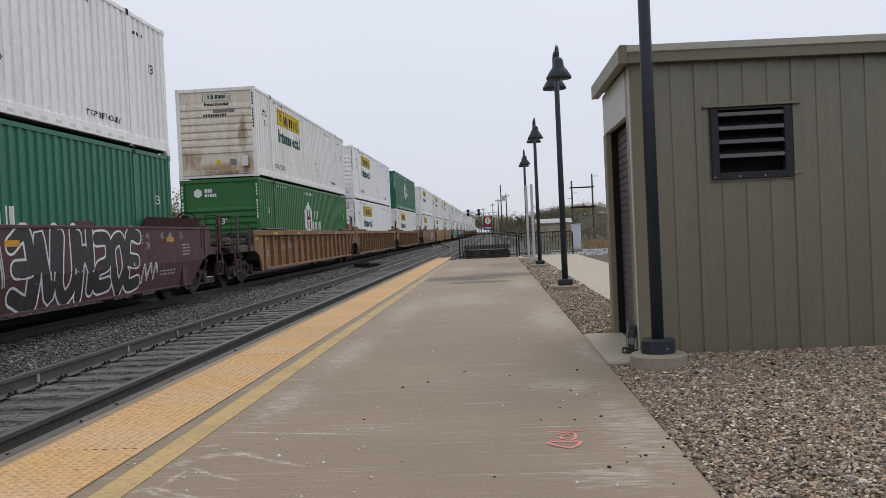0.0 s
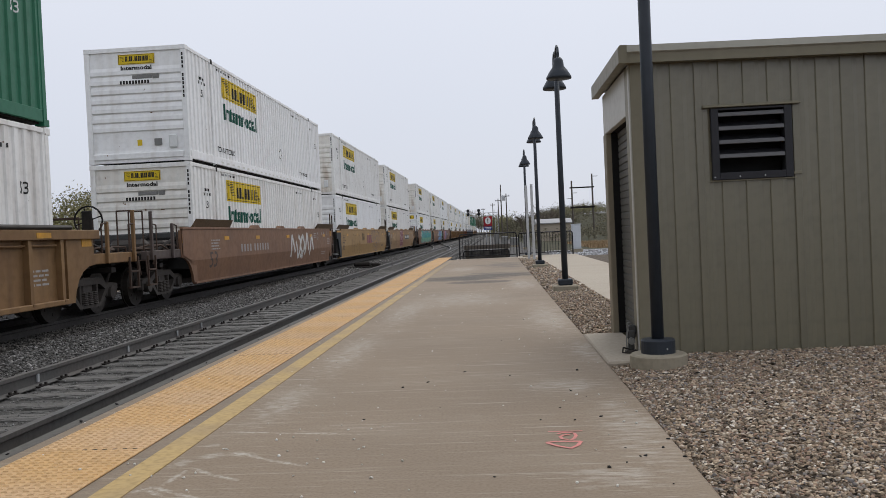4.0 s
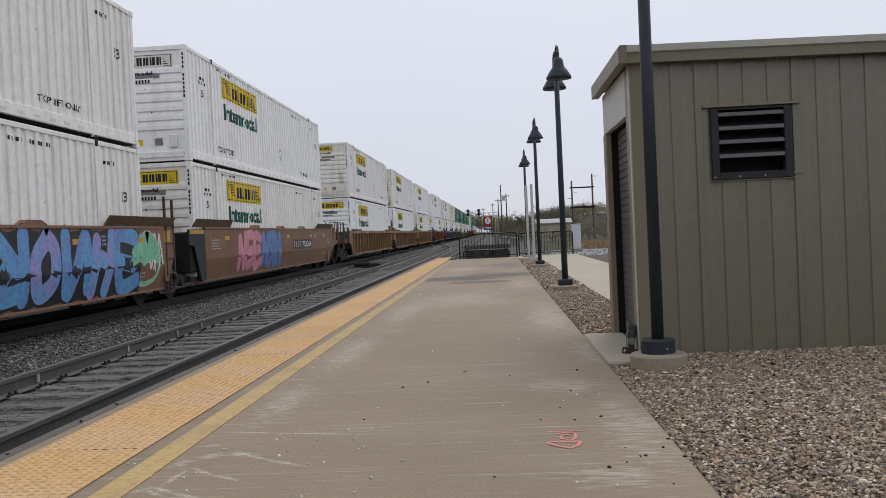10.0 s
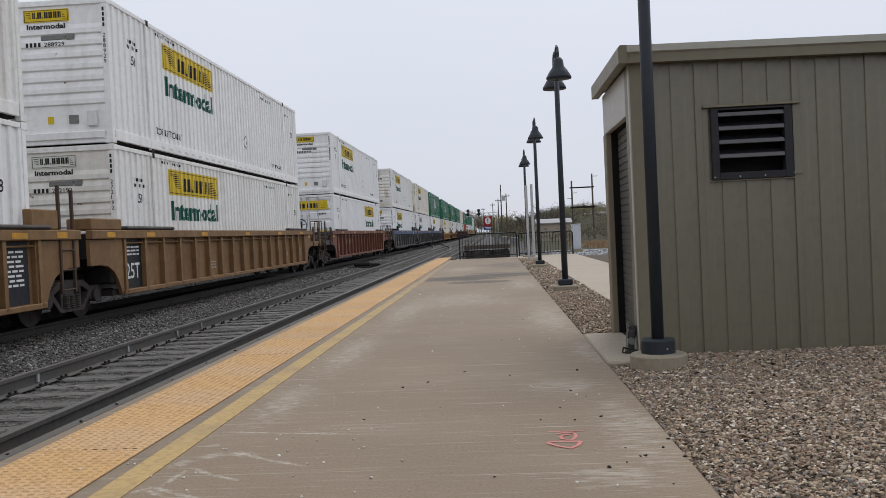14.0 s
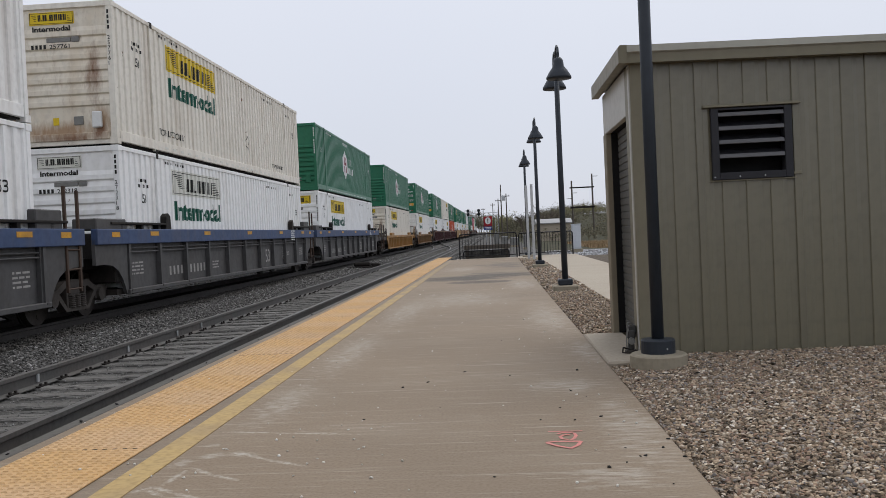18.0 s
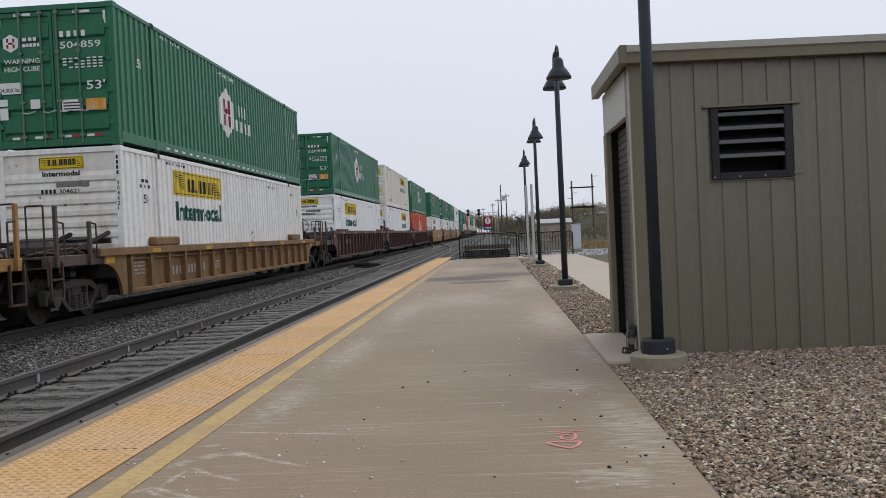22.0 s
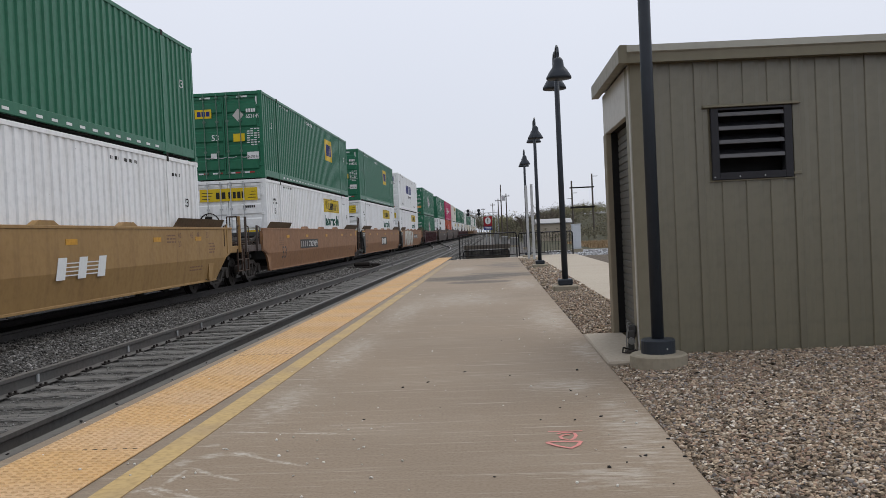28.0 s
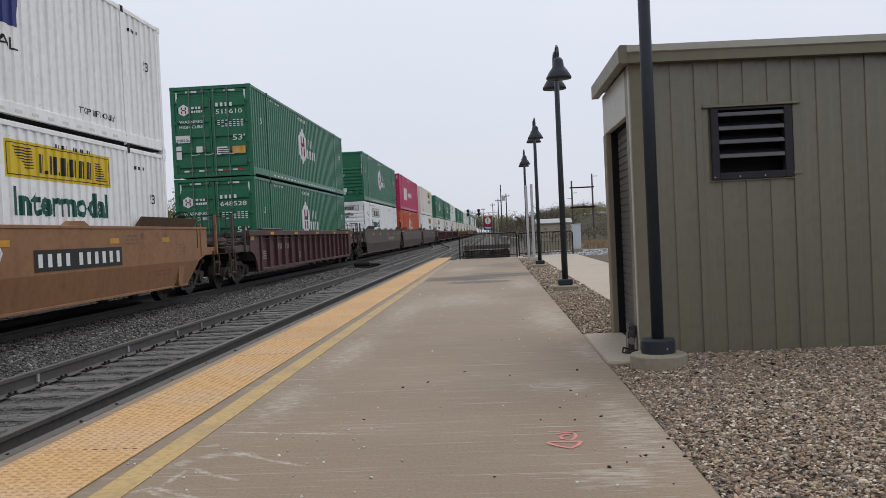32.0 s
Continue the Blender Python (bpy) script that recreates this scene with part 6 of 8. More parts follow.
            for i in range(0 if far else 4):
                p("hinge", lambda bm: box(bm, s * (CW - 0.13) - 0.06, s * (CW - 0.13) + 0.06, -0.012, 0.03, 0.4 + 0.65 * i, 0.5 + 0.65 * i, 0.01), key=("hinge", s, i))
        if end == "band_door":
            end_decal(("end_band",), M["yellow"], lambda bm: plate_end(bm, -0.95, 1.0, 2.2, 2.62, 0.006, 0.006), th, "yellow name band")

            def bars(bm):
                for a, b in ((-0.4, -0.28), (-0.2, -0.08), (0.02, 0.12), (0.17, 0.27), (0.32, 0.43), (0.47, 0.56)):
                    plate_end(bm, a, b, 2.28, 2.5, 0.001, 0.004)
                for i in range(3):
                    plate_end(bm, -0.88, -0.6 + 0.05 * i, 2.28 + 0.1 * i, 2.3 + 0.1 * i, 0.001, 0.004)
                    plate_end(bm, 0.68 + 0.06 * i, 0.94, 2.28 + 0.1 * i, 2.3 + 0.1 * i, 0.001, 0.004)
                for i in range(6):
                    plate_end(bm, 0.5 + 0.07 * i, 0.55 + 0.07 * i, 1.95, 2.03, 0.008, 0.004)
            end_decal(("band_mark",), M["logo_dark"], bars, th)
            end_decal(("caution_sticker",), M["yellow"], lambda bm: (plate_end(bm, 0.55, 1.02, 1.0, 1.2, 0.006, 0.006), plate_end(bm, 0.55, 1.02, 1.28, 1.55, 0.006, 0.006)) if upper else plate_end(bm, 0.55, 1.02, 1.0, 1.2, 0.006, 0.006), th)
        elif end == "hex_door":
            def bars(bm):
                hexa = [(-0.875 + 0.185 * math.sin(math.pi / 3 * i), 2.15 + 0.185 * math.cos(math.pi / 3 * i)) for i in range(6)]
                bm.faces.new([bm.verts.new((x, 0.004, z)) for x, z in hexa])
                for a, b in ((-0.63, -0.54), (-0.5, -0.43), (-0.4, -0.33)):
                    plate_end(bm, a, b, 2.18, 2.25, 0.003, 0.005)
                for a, b in ((-0.63, -0.56), (-0.54, -0.5), (-0.48, -0.42), (-0.4, -0.34), (-0.32, -0.27)):
                    plate_end(bm, a, b, 2.06, 2.13, 0.003, 0.005)
                word_end(bm, "WARNING", -1.03, 1.73, 0.1, 0.004, 0.75)
                word_end(bm, "HIGH CUBE", -1.03, 1.57, 0.1, 0.004, 0.75)
                for i in range(4):
                    plate_end(bm, 0.16 + 0.15 * i, 0.24 + 0.15 * i, 2.22, 2.34, 0.003, 0.005)
                if code_text:
                    word_end(bm, code_text, 0.16, 1.99, 0.14, 0.004, 0.85)
                else:
                    for i in range(6):
                        plate_end(bm, 0.16 + 0.145 * i, 0.24 + 0.145 * i, 1.99, 2.13, 0.003, 0.005)
                for i in range(4):
                    for k in range(7):
                        if (i * 3 + k * 5) % 8:
                            plate_end(bm, 0.2 + 0.125 * k, 0.28 + 0.125 * k, 1.58 + 0.06 * i, 1.61 + 0.06 * i, 0.003, 0.005)
                word_end(bm, "53'", 0.67, 1.14, 0.18, 0.004, 0.39)
                plate_end(bm, 0.14, 0.56, 0.72, 0.95, 0.003, 0.005)
                plate_end(bm, -1.17, -1.0, 0.6, 0.84, 0.003, 0.005)
                plate_end(bm, -1.17, -1.0, 0.88, 1.02, 0.003, 0.005)
                plate_end(bm, -0.52, -0.32, 0.8, 0.99, 0.003, 0.005)
                plate_end(bm, -1.17, -0.71, 1.12, 1.35, 0.003, 0.005)
            end_decal(("door_mark", code_text), M["logo_white"], bars, th)

            def small(bm):
                for a in (-0.96, -0.83):
                    plate_end(bm, a, a + 0.04, 2.05, 2.13, 0.0, 0.003)
                    plate_end(bm, a, a + 0.04, 2.17, 2.25, 0.0, 0.003)
                plate_end(bm, -0.92, -0.83, 2.13, 2.17, 0.0, 0.003)
            end_decal(("door_emblem",), M["logo_red"], small, th)
            end_decal(("door_print",), M["logo_dark"], lambda bm: (word_end(bm, "24,000 lbs", -1.15, 1.16, 0.085, 0.001, 0.42), [plate_end(bm, 0.17, 0.53, 0.75 + 0.06 * i, 0.775 + 0.06 * i, 0.0, 0.002) for i in range(3)]), th)
            end_decal(("orange_sticker",), M["orange_label"], lambda bm: plate_end(bm, 0.64, 1.06, 0.71, 0.95, 0.001, 0.006), th, "orange sticker")
        elif end == "square_door":
            end_decal(("end_name_panel_square",), M["yellow"], lambda bm: plate_end(bm, -0.98, -0.42, 2.05, 2.35, 0.006, 0.006), th, "yellow name sticker")
            end_decal(("end_mark_square",), M["logo_blue"], lambda bm: [plate_end(bm, a, a + 0.12, 2.12, 2.28, 0.001, 0.004) for a in (-0.9, -0.75, -0.6)], th)

            def bars(bm):
                for i in range(4):
                    plate_end(bm, 0.75 + 0.085 * i, 0.81 + 0.085 * i, 2.19, 2.31, 0.003, 0.005)
                if code_text:
                    word_end(bm, code_text, 0.74, 2.0, 0.13, 0.004, 0.46)
                else:
                    for i in range(6):
                        plate_end(bm, 0.74 + 0.08 * i, 0.79 + 0.08 * i, 2.0, 2.12, 0.003, 0.005)
                word_end(bm, "53", -0.45, 1.3, 0.2, 0.004)
                plate_end(bm, 0.73, 1.12, 0.64, 0.88, 0.003, 0.005)
                plate_end(bm, -0.5, -0.3, 0.7, 0.88, 0.003, 0.005)
                for i in range(8):
                    for k in range(4):
                        if (i * 3 + k * 5) % 7:
                            plate_end(bm, 0.75 + 0.12 * k, 0.84 + 0.12 * k, 1.1 + 0.075 * i, 1.135 + 0.075 * i, 0.003, 0.005)
            end_decal(("door_mark_square", code_text), M["logo_white"], bars, th)
            end_decal(("diamond_label",), M["pale_trim"], lambda bm: bm.faces.new([bm.verts.new((0.48 + dx, 0.004, 2.11 + dz)) for dx, dz in ((0, -0.22), (0.19, 0), (0, 0.22), (-0.19, 0))]), th)
            end_decal(("door_print_square",), M["logo_dark"], lambda bm: word_end(bm, "24,000 lbs", 0.75, 0.68, 0.09, 0.001, 0.35), th)
            end_decal(("orange_sticker", 2), M["yellow"], lambda bm: plate_end(bm, 0.29, 0.67, 1.24, 1.5, 0.001, 0.006), th, "yellow sticker")
        elif end == "navy_door":
            end_decal(("end_mark_navy",), M["logo_blue"], lambda bm: [plate_end(bm, a, a + 0.22, 2.25, 2.6, 0.008, 0.005) for a in (-0.55, -0.25, 0.05, 0.4, 0.72)], th)
            end_decal(("door_mark_navy",), M["logo_dark"], lambda bm: word_end(bm, "INTERMODAL", -0.6, 2.02, 0.15, 0.008, 1.6), th)
            end_decal(("orange_sticker", 3), M["tape"], lambda bm: plate_end(bm, 0.1, 0.5, 0.5, 0.75, 0.006, 0.006), th, "yellow caution sticker")
        else:
            end_decal(("end_mark_pink",), M["logo_white"], lambda bm: [plate_end(bm, a, a + 0.16, 2.2, 2.5, 0.008, 0.005) for a in (-0.9, -0.65, 0.2, 0.45, 0.7)], th)
    if logo == "band_near":
        logo_band(th, 2.92, True)
    elif logo == "band_plain":
        logo_band(th, 2.92, False)
    elif logo == "band_far":
        logo_band(th, 9.78, True)
    elif logo == "hex":
        logo_hex(th)
    elif logo == "square_far":
        logo_square(th, 10.6)
    elif logo == "square_near":
        logo_square(th, 3.4)
    elif logo == "navy":
        logo_navy(th)
    elif logo == "pink":
        side_decal(("name_mark_pink",), M["logo_white"], lambda bm: (glyphs(bm, 3.2, 5.8, 0.9, 1.9, [1, -0.3, 1, -0.3, 1]), glyphs(bm, 6.6, 9.6, 1.2, 1.6, [1, -0.3, 1, -0.3, 1, -0.3, 1])), th)
    small_marks(th, ink, "white" if white_like else "dark")
    return th


# ---- well cars ----
def spring_mesh(bm):
    prof = []
    for k in range(7):
        prof += [(0.07, 0.0345 * k), (0.085, 0.0345 * k + 0.012), (0.085, 0.0345 * k + 0.022)]
    lathe(bm, prof + [(0.07, 0.2415)], 9)


def side_frame(bm):
    """Cast truss: top chord, tension member, columns and axle jaws."""
    chord = [(-1.2, 0.48), (-1.18, 0.58), (-0.95, 0.61), (-0.72, 0.59), (-0.45, 0.73), (0.45, 0.73), (0.72, 0.59), (0.95, 0.61), (1.18, 0.58), (1.2, 0.48), (0.72, 0.47), (0.42, 0.61), (-0.42, 0.61), (-0.72, 0.47)]
    prism(bm, chord, "x", -0.07, 0.07)
    prism(bm, [(-0.78, 0.5), (-0.42, 0.18), (0.42, 0.18), (0.78, 0.5), (0.63, 0.5), (0.38, 0.25), (-0.38, 0.25), (-0.63, 0.5)], "x", -0.075, 0.075)
    for s in (-1, 1):
        box(bm, -0.06, 0.06, min(s * 0.3, s * 0.37), max(s * 0.3, s * 0.37), 0.22, 0.64, 0.01)
        for a, b in ((0.7, 0.79), (1.1, 1.19)):
            box(bm, -0.065, 0.065, min(s * a, s * b), max(s * a, s * b), 0.34, 0.5, 0.01)


def wheelset(bm):
    for s in (-1, 1):
        for a, b, r0, r1 in ((0.66, 0.69, 0.455, 0.455), (0.69, 0.80, 0.43, 0.42)):
            rod(bm, (s * a, 0, 0), (s * b, 0, 0), r0, 28, r1)
        rod(bm, (s * 0.80, 0, 0), (s * 0.83, 0, 0), 0.16, 16)
        for k in range(6):
            an = k * math.pi / 3
            box(bm, s * 0.805 - 0.006, s * 0.805 + 0.006, 0.27 * math.cos(an) - 0.03, 0.27 * math.cos(an) + 0.03, 0.27 * math.sin(an) - 0.03, 0.27 * math.sin(an) + 0.03)
    rod(bm, (-1.0, 0, 0), (1.0, 0, 0), 0.08, 12)


WHEELS = {-0.89: [], 0.89: []}


def bogie(car, y):
    b = part("bogie", cached("bogie", M["bogie"], lambda bm: (box(bm, -1.05, 1.05, -0.2, 0.2, 0.45, 0.75, 0.03), box(bm, -0.4, 0.4, -0.35, 0.35, 0.75, 0.95, 0.03))), None, car, loc=(0, y, 0))
    for s in (-1, 1):
        f = part("side_frame", cached("side_frame", M["bogie"], side_frame), None, b, loc=(s * 1.02, 0, 0))
        for dy in (-0.89, 0.89):
            part("bearing_cap", cached("bearing_cap", M["bogie"], lambda bm: rod(bm, (-0.05, 0, 0), (0.08, 0, 0), 0.13, 14)), None, b, loc=(s * 1.06, dy, 0.42))
        for dy in (-0.2, 0.0, 0.2) if s > 0 else ():
            part("spring", cached("spring", M["bogie"], spring_mesh), None, b, loc=(s * 1.06, dy, 0.24))
    for dy in WHEELS:
        w = part("wheelset", cached("wheelset", M["wheel"], wheelset), None, b, loc=(0, dy, 0.42))
        WHEELS[dy].append(w)
    return b


def ladder(car, y, h0, h1, x=1.38):
    def make(bm):
        for dy in (-0.23, 0.23):
            box(bm, x, x + 0.05, dy - 0.03, dy + 0.03, h0, h1 - (0.0 if dy < 0 else 0.06), 0.006)
        k = 0
        while h0 + 0.06 + 0.34 * k < min(h1 - 0.5, 1.8):
            rod(bm, (x + 0.035, -0.26, h0 + 0.06 + 0.34 * k), (x + 0.035, 0.26, h0 + 0.06 + 0.34 * k), 0.017, 6)
            k += 1
    part("ladder", cached(("ladder", h0, h1), M["iron"], make), None, car, loc=(0, y, 0))


def yspan(y, s, a, b):
    """Two distances outward from y, as an ordered span."""
    return tuple(sorted((y + s * a, y + s * b)))


def slab(car, name, mat, x0, x1, ys, z0, z1, bevel=0.0, label=""):
    return part(name, cached((name, x0, x1, round(ys[0], 3), round(ys[1], 3), z0, z1), mat, lambda bm: box(bm, x0, x1, ys[0], ys[1], z0, z1, bevel)), None, car, label)


def flat(car, name, mat, poly, x0, x1, label=""):
    return part(name, cached((name, tuple(poly), x0, x1), mat, lambda bm: prism(bm, poly, "x", x0, x1)), None, car, label)


def car_mark(car, text, y, z, h, mat, width=None, x=1.4235):
    def make(bm):
        word_side(bm, text, y, z, h, width)
        for v in bm.verts:
            v.co.x = x - (max(0.0, 0.9 - v.co.z) * 0.1 / 0.56 if 1.4 < x < 1.43 else 0)
    part("lettering", cached(("lettering", text, y, z, h), mat, make), None, car)


def number_plate_bars(car, y, z, w, h, ground, x=1.4235, pattern=(0.45, -0.55, 0.45, -0.55, 0.45, -0.55, 0.45, -1.1, 0.45, -0.55, 0.45, -0.55, 0.45, -0.55, 0.45, -0.55, 0.45, -0.55, 0.45), slant=0.0):
    if ground:
        part("mark_panel", cached(("mark_panel", y, z, w, h), M["logo_dark"], lambda bm: box(bm, x - 0.001, x + 0.0015, y - 0.12, y + w + 0.12, z - 0.07, z + h + 0.07)), None, car)

    def make(bm):
        glyphs(bm, y, y + w, z, z + h, pattern, slant)
        for v in bm.verts:
            v.co.x = x + 0.004
    tagged(part("reporting_mark", cached(("reporting_mark", y, z, w, h), M["logo_white"] if ground else M["faded"], make), None, car), kind="stuff")


def end_full(car, mat, kind, s, low):
    """Car end with coupler, brake gear, steps and its own bogie; s: -1 near end, 1 far end."""
    y = 0.0 if s < 0 else CL
    top = 1.3 if low else 1.64
    slab(car, "end_platform", M["underframe"], -1.0, 1.0, yspan(y, s, 0.2, 3.2), 0.96, 1.14, 0.02)
    slab(car, "end_bulkhead", M["endgrey"], -1.36, 1.36, yspan(y, s, 0.3, 0.55), 0.7, top - 0.02, 0.03)
    slab(car, "end_sheet", M["underframe"], -1.33, 1.33, yspan(y, s, 0.12, 0.18), 0.36, 1.0)
    part("uncoupling_lever", cached(("uncoupling_lever", s), M["iron"], lambda bm: pipe(bm, [(0.2, y + s * 3.3, 0.95), (0.9, y + s * 3.25, 1.0), (1.38, y + s * 3.22, 1.0), (1.4, y + s * 3.25, 0.7)], 0.014)), None, car)
    part("brake_pipe", cached(("brake_pipe", s), M["iron"], lambda bm: pipe(bm, [(1.3, y + s * 0.6, 0.95), (1.32, y + s * 1.4, 1.3), (1.1, y + s * 2.4, 1.32), (0.9, y + s * 3.0, 1.22)], 0.022)), None, car)
    part("hand_hold", cached(("hand_hold", s), M["iron"], lambda bm: pipe(bm, [(1.0, y + s * 3.12, 1.2), (1.0, y + s * 3.12, 2.05), (1.3, y + s * 3.12, 2.05), (1.3, y + s * 3.12, 1.2)], 0.018)), None, car)
    slab(car, "valve_box", M["bogie"], 0.75, 1.2, yspan(y, s, 1.25, 1.75), 1.15, 1.42, 0.05)
    slab(car, "end_sill", mat if s > 0 else M["dusk"], 1.24, 1.38, yspan(y, s, 1.15, 3.15), 1.0, 1.2, 0.015)
    flat(car, "end_gusset", mat, [(y + s * 0.2, 0.36), (y + s * 0.2, top), (y + s * 1.2, top), (y + s * 1.2, 1.0), (y + s * 1.0, 0.98), (y + s * 0.78, 0.9), (y + s * 0.6, 0.76), (y + s * 0.48, 0.56), (y + s * 0.42, 0.36)], 1.34, 1.4)
    slab(car, "reflector", M["tape"], 1.4, 1.405, yspan(y, s, 0.75, 1.12), top - 0.3, top - 0.08)
    slab(car, "coupler", M["underframe"], -0.16, 0.16, yspan(y, s, 2.9, 3.56), 0.7, 0.98, 0.04)
    slab(car, "crosswalk", M["iron"], -1.05, 1.1, yspan(y, s, 2.65, 3.15), 1.145, 1.19, 0.01)
    flat(car, "slope_plate", M["endgrey"], [(y + s * 0.3, 1.16), (y + s * 0.3, 1.55), (y + s * 1.5, 1.2)], -0.7, 0.7)
    bogie(car, y + s * 1.6)
    for d in (1.75, 2.95):
        part("corner_post", cached(("corner_post", s, d), M["dusk"] if s < 0 else mat, lambda bm: box(bm, 1.38, 1.44, y + s * d - 0.04, y + s * d + 0.04, 1.0, 2.05 if d > 2 else 1.8, 0.008)), None, car)
        part("grab_iron", cached(("grab_iron", s, d), M["iron"], lambda bm: pipe(bm, [(1.42, y + s * (d - 0.25), 1.2), (1.42, y + s * (d - 0.25), 1.75), (1.42, y + s * d, 1.78)], 0.016)), None, car)

    def step(bm):
        for d in (2.75, 3.15):
            box(bm, 1.37, 1.41, y + s * d - 0.02, y + s * d + 0.02, 0.45, 1.1)
        for z in (0.47, 0.8):
            box(bm, 1.33, 1.42, min(y + s * 2.75, y + s * 3.15), max(y + s * 2.75, y + s * 3.15), z - 0.015, z + 0.015)
    part("side_step", cached(("side_step", s), M["iron"], step), None, car)
    part("end_handrail", cached(("end_handrail", s), M["iron"], lambda bm: pipe(bm, [(-0.9, y + s * 3.1, 1.15), (-0.9, y + s * 3.1, 1.95), (0.2, y + s * 3.1, 1.95), (0.2, y + s * 3.1, 1.15)], 0.018)), None, car)
    part("air_hose", cached(("air_hose", s), M["underframe"], lambda bm: pipe(bm, [(0.5, y + s * 2.9, 0.95), (0.5, y + s * 3.2, 0.6), (0.45, y + s * 3.45, 0.45), (0.4, y + s * 3.55, 0.55)], 0.03)), None, car)
    slab(car, "brake_cylinder", M["underframe"], -0.5, 0.5, yspan(y, s, 0.7, 1.1), 1.14, 1.5, 0.08)
    for z in (0.86, 1.0, 1.44):
        slab(car, "cross_bearer", M["underframe"], -1.3, 1.3, yspan(y, s, 2.1 if z < 1.4 else 0.6, 2.3 if z < 1.4 else 0.72), z - 0.05, z + 0.05, 0.01)
    for x in (-1.1, 0.45, 1.22):
        part("end_brace", cached(("end_brace", s, x), M["underframe"], lambda bm: (rod(bm, (x, y + s * 0.55, 1.6 if not low else 1.3), (x, y + s * 2.6, 1.1), 0.045, 6), rod(bm, (x, y + s * 1.5, 0.95), (x, y + s * 1.5, 1.36), 0.04, 6))), None, car)
    part("retainer_pipe", cached(("retainer_pipe", s), M["iron"], lambda bm: (pipe(bm, [(1.36, y + s * 0.7, 1.2), (1.36, y + s * 1.6, 1.12), (1.3, y + s * 2.2, 1.32), (1.34, y + s * 2.7, 1.3), (1.36, y + s * 2.8, 0.9)], 0.02), pipe(bm, [(1.15, y + s * 0.6, 1.05), (1.2, y + s * 1.9, 1.22), (1.0, y + s * 2.9, 1.26)], 0.03))), None, car)
    slab(car, "air_reservoir", M["bogie"], 0.1, 0.95, yspan(y, s, 1.85, 2.25), 1.16, 1.46, 0.1)
    if s > 0 and mat != M["grey"]:
        def wheel(bm):
            n = 16
            for i in range(n):
                a0, a1 = 2 * math.pi * i / n, 2 * math.pi * (i + 1) / n
                rod(bm, (0.29 * math.cos(a0), 0, 0.29 * math.sin(a0)), (0.29 * math.cos(a1), 0, 0.29 * math.sin(a1)), 0.018, 6)
            for i in range(4):
                a0 = math.pi / 2 * i + 0.3
                rod(bm, (0, 0, 0), (0.29 * math.cos(a0), 0, 0.29 * math.sin(a0)), 0.013, 6)
            box(bm, -0.1, 0.1, -0.1, -0.02, -0.2, 0.2, 0.02)
            box(bm, -0.05, 0.05, -0.1, -0.04, -0.9, -0.2)
        part("brake_wheel", cached(("brake_wheel", kind), mat if kind == "L" else M["underframe"], wheel), None, car, loc=(0.7, y + 2.5, 1.86))


def end_joint(car, mat, kind, s, k):
    """Articulated end; the near end of a unit carries the shared bogie and the ladder."""
    y = 0.0 if s < 0 else CL
    slab(car, "end_platform", M["underframe"], -1.0, 1.0, yspan(y, s, 0.0, 1.7), 0.9, 1.12, 0.02)
    slab(car, "end_bulkhead", M["underframe"], -1.34, 1.34, yspan(y, s, -0.02 if kind == "S" and s < 0 else 0.25, 0.5), 0.6, 1.6, 0.03)
    if kind == "S":
        if s < 0:
            flat(car, "end_plate", M["endgrey"] if k in (6, 24, 25) else M["panel_black"], [(-0.7, 1.28), (-0.36, 1.25), (0.06, 0.36), (0.4, 0.36), (0.4, 1.66), (-0.7, 1.66)], 1.36, 1.415)
            slab(car, "reflector", M["tape"], 1.415, 1.42, (-0.66, 0.36), 1.55, 1.64)
            if k in (6, 24, 25):
                car_mark(car, "125T", -0.5, 1.33, 0.18, M["logo_white"], 0.75, 1.43)
            bogie(car, -1.42)
            ladder(car, -1.95, 0.6, 2.4)
        else:
            flat(car, "end_plate", mat, [(16.95, 0.5), (17.15, 0.5), (17.55, 1.1), (17.55, 1.66), (16.95, 1.66)], 1.36, 1.415)
            slab(car, "reflector", M["tape"], 1.415, 1.42, (17.0, 17.34), 1.38, 1.62)
    else:
        if s < 0:
            flat(car, "end_gusset", mat, [(-0.08, 0.38), (-0.08, 1.46), (-1.45, 1.46), (-1.45, 0.98), (-1.0, 0.98), (-0.72, 0.94), (-0.5, 0.84), (-0.33, 0.68), (-0.22, 0.5), (-0.17, 0.38)], 1.33, 1.4)
            slab(car, "end_box", mat, 0.95, 1.42, (-1.4, -0.1), 1.645, 1.86, 0.02)
            bogie(car, -1.6)
            ladder(car, -2.3, 0.55, 2.4)
        else:
            flat(car, "end_gusset", mat, [(CL - 0.1, 0.38), (CL - 0.1, 1.46), (CL + 1.35, 1.46), (CL + 1.35, 0.98), (CL + 1.0, 0.98), (CL + 0.72, 0.94), (CL + 0.5, 0.84), (CL + 0.33, 0.68), (CL + 0.22, 0.5), (CL + 0.17, 0.38)], 1.33, 1.4)
            slab(car, "end_box", mat, 0.95, 1.42, (CL - 0.2, CL + 0.65), 1.645, 1.98, 0.02)
        slab(car, "reflector", M["tape"], 1.461, 1.465, yspan(y, s, 0.5, 0.85), 1.5, 1.6)


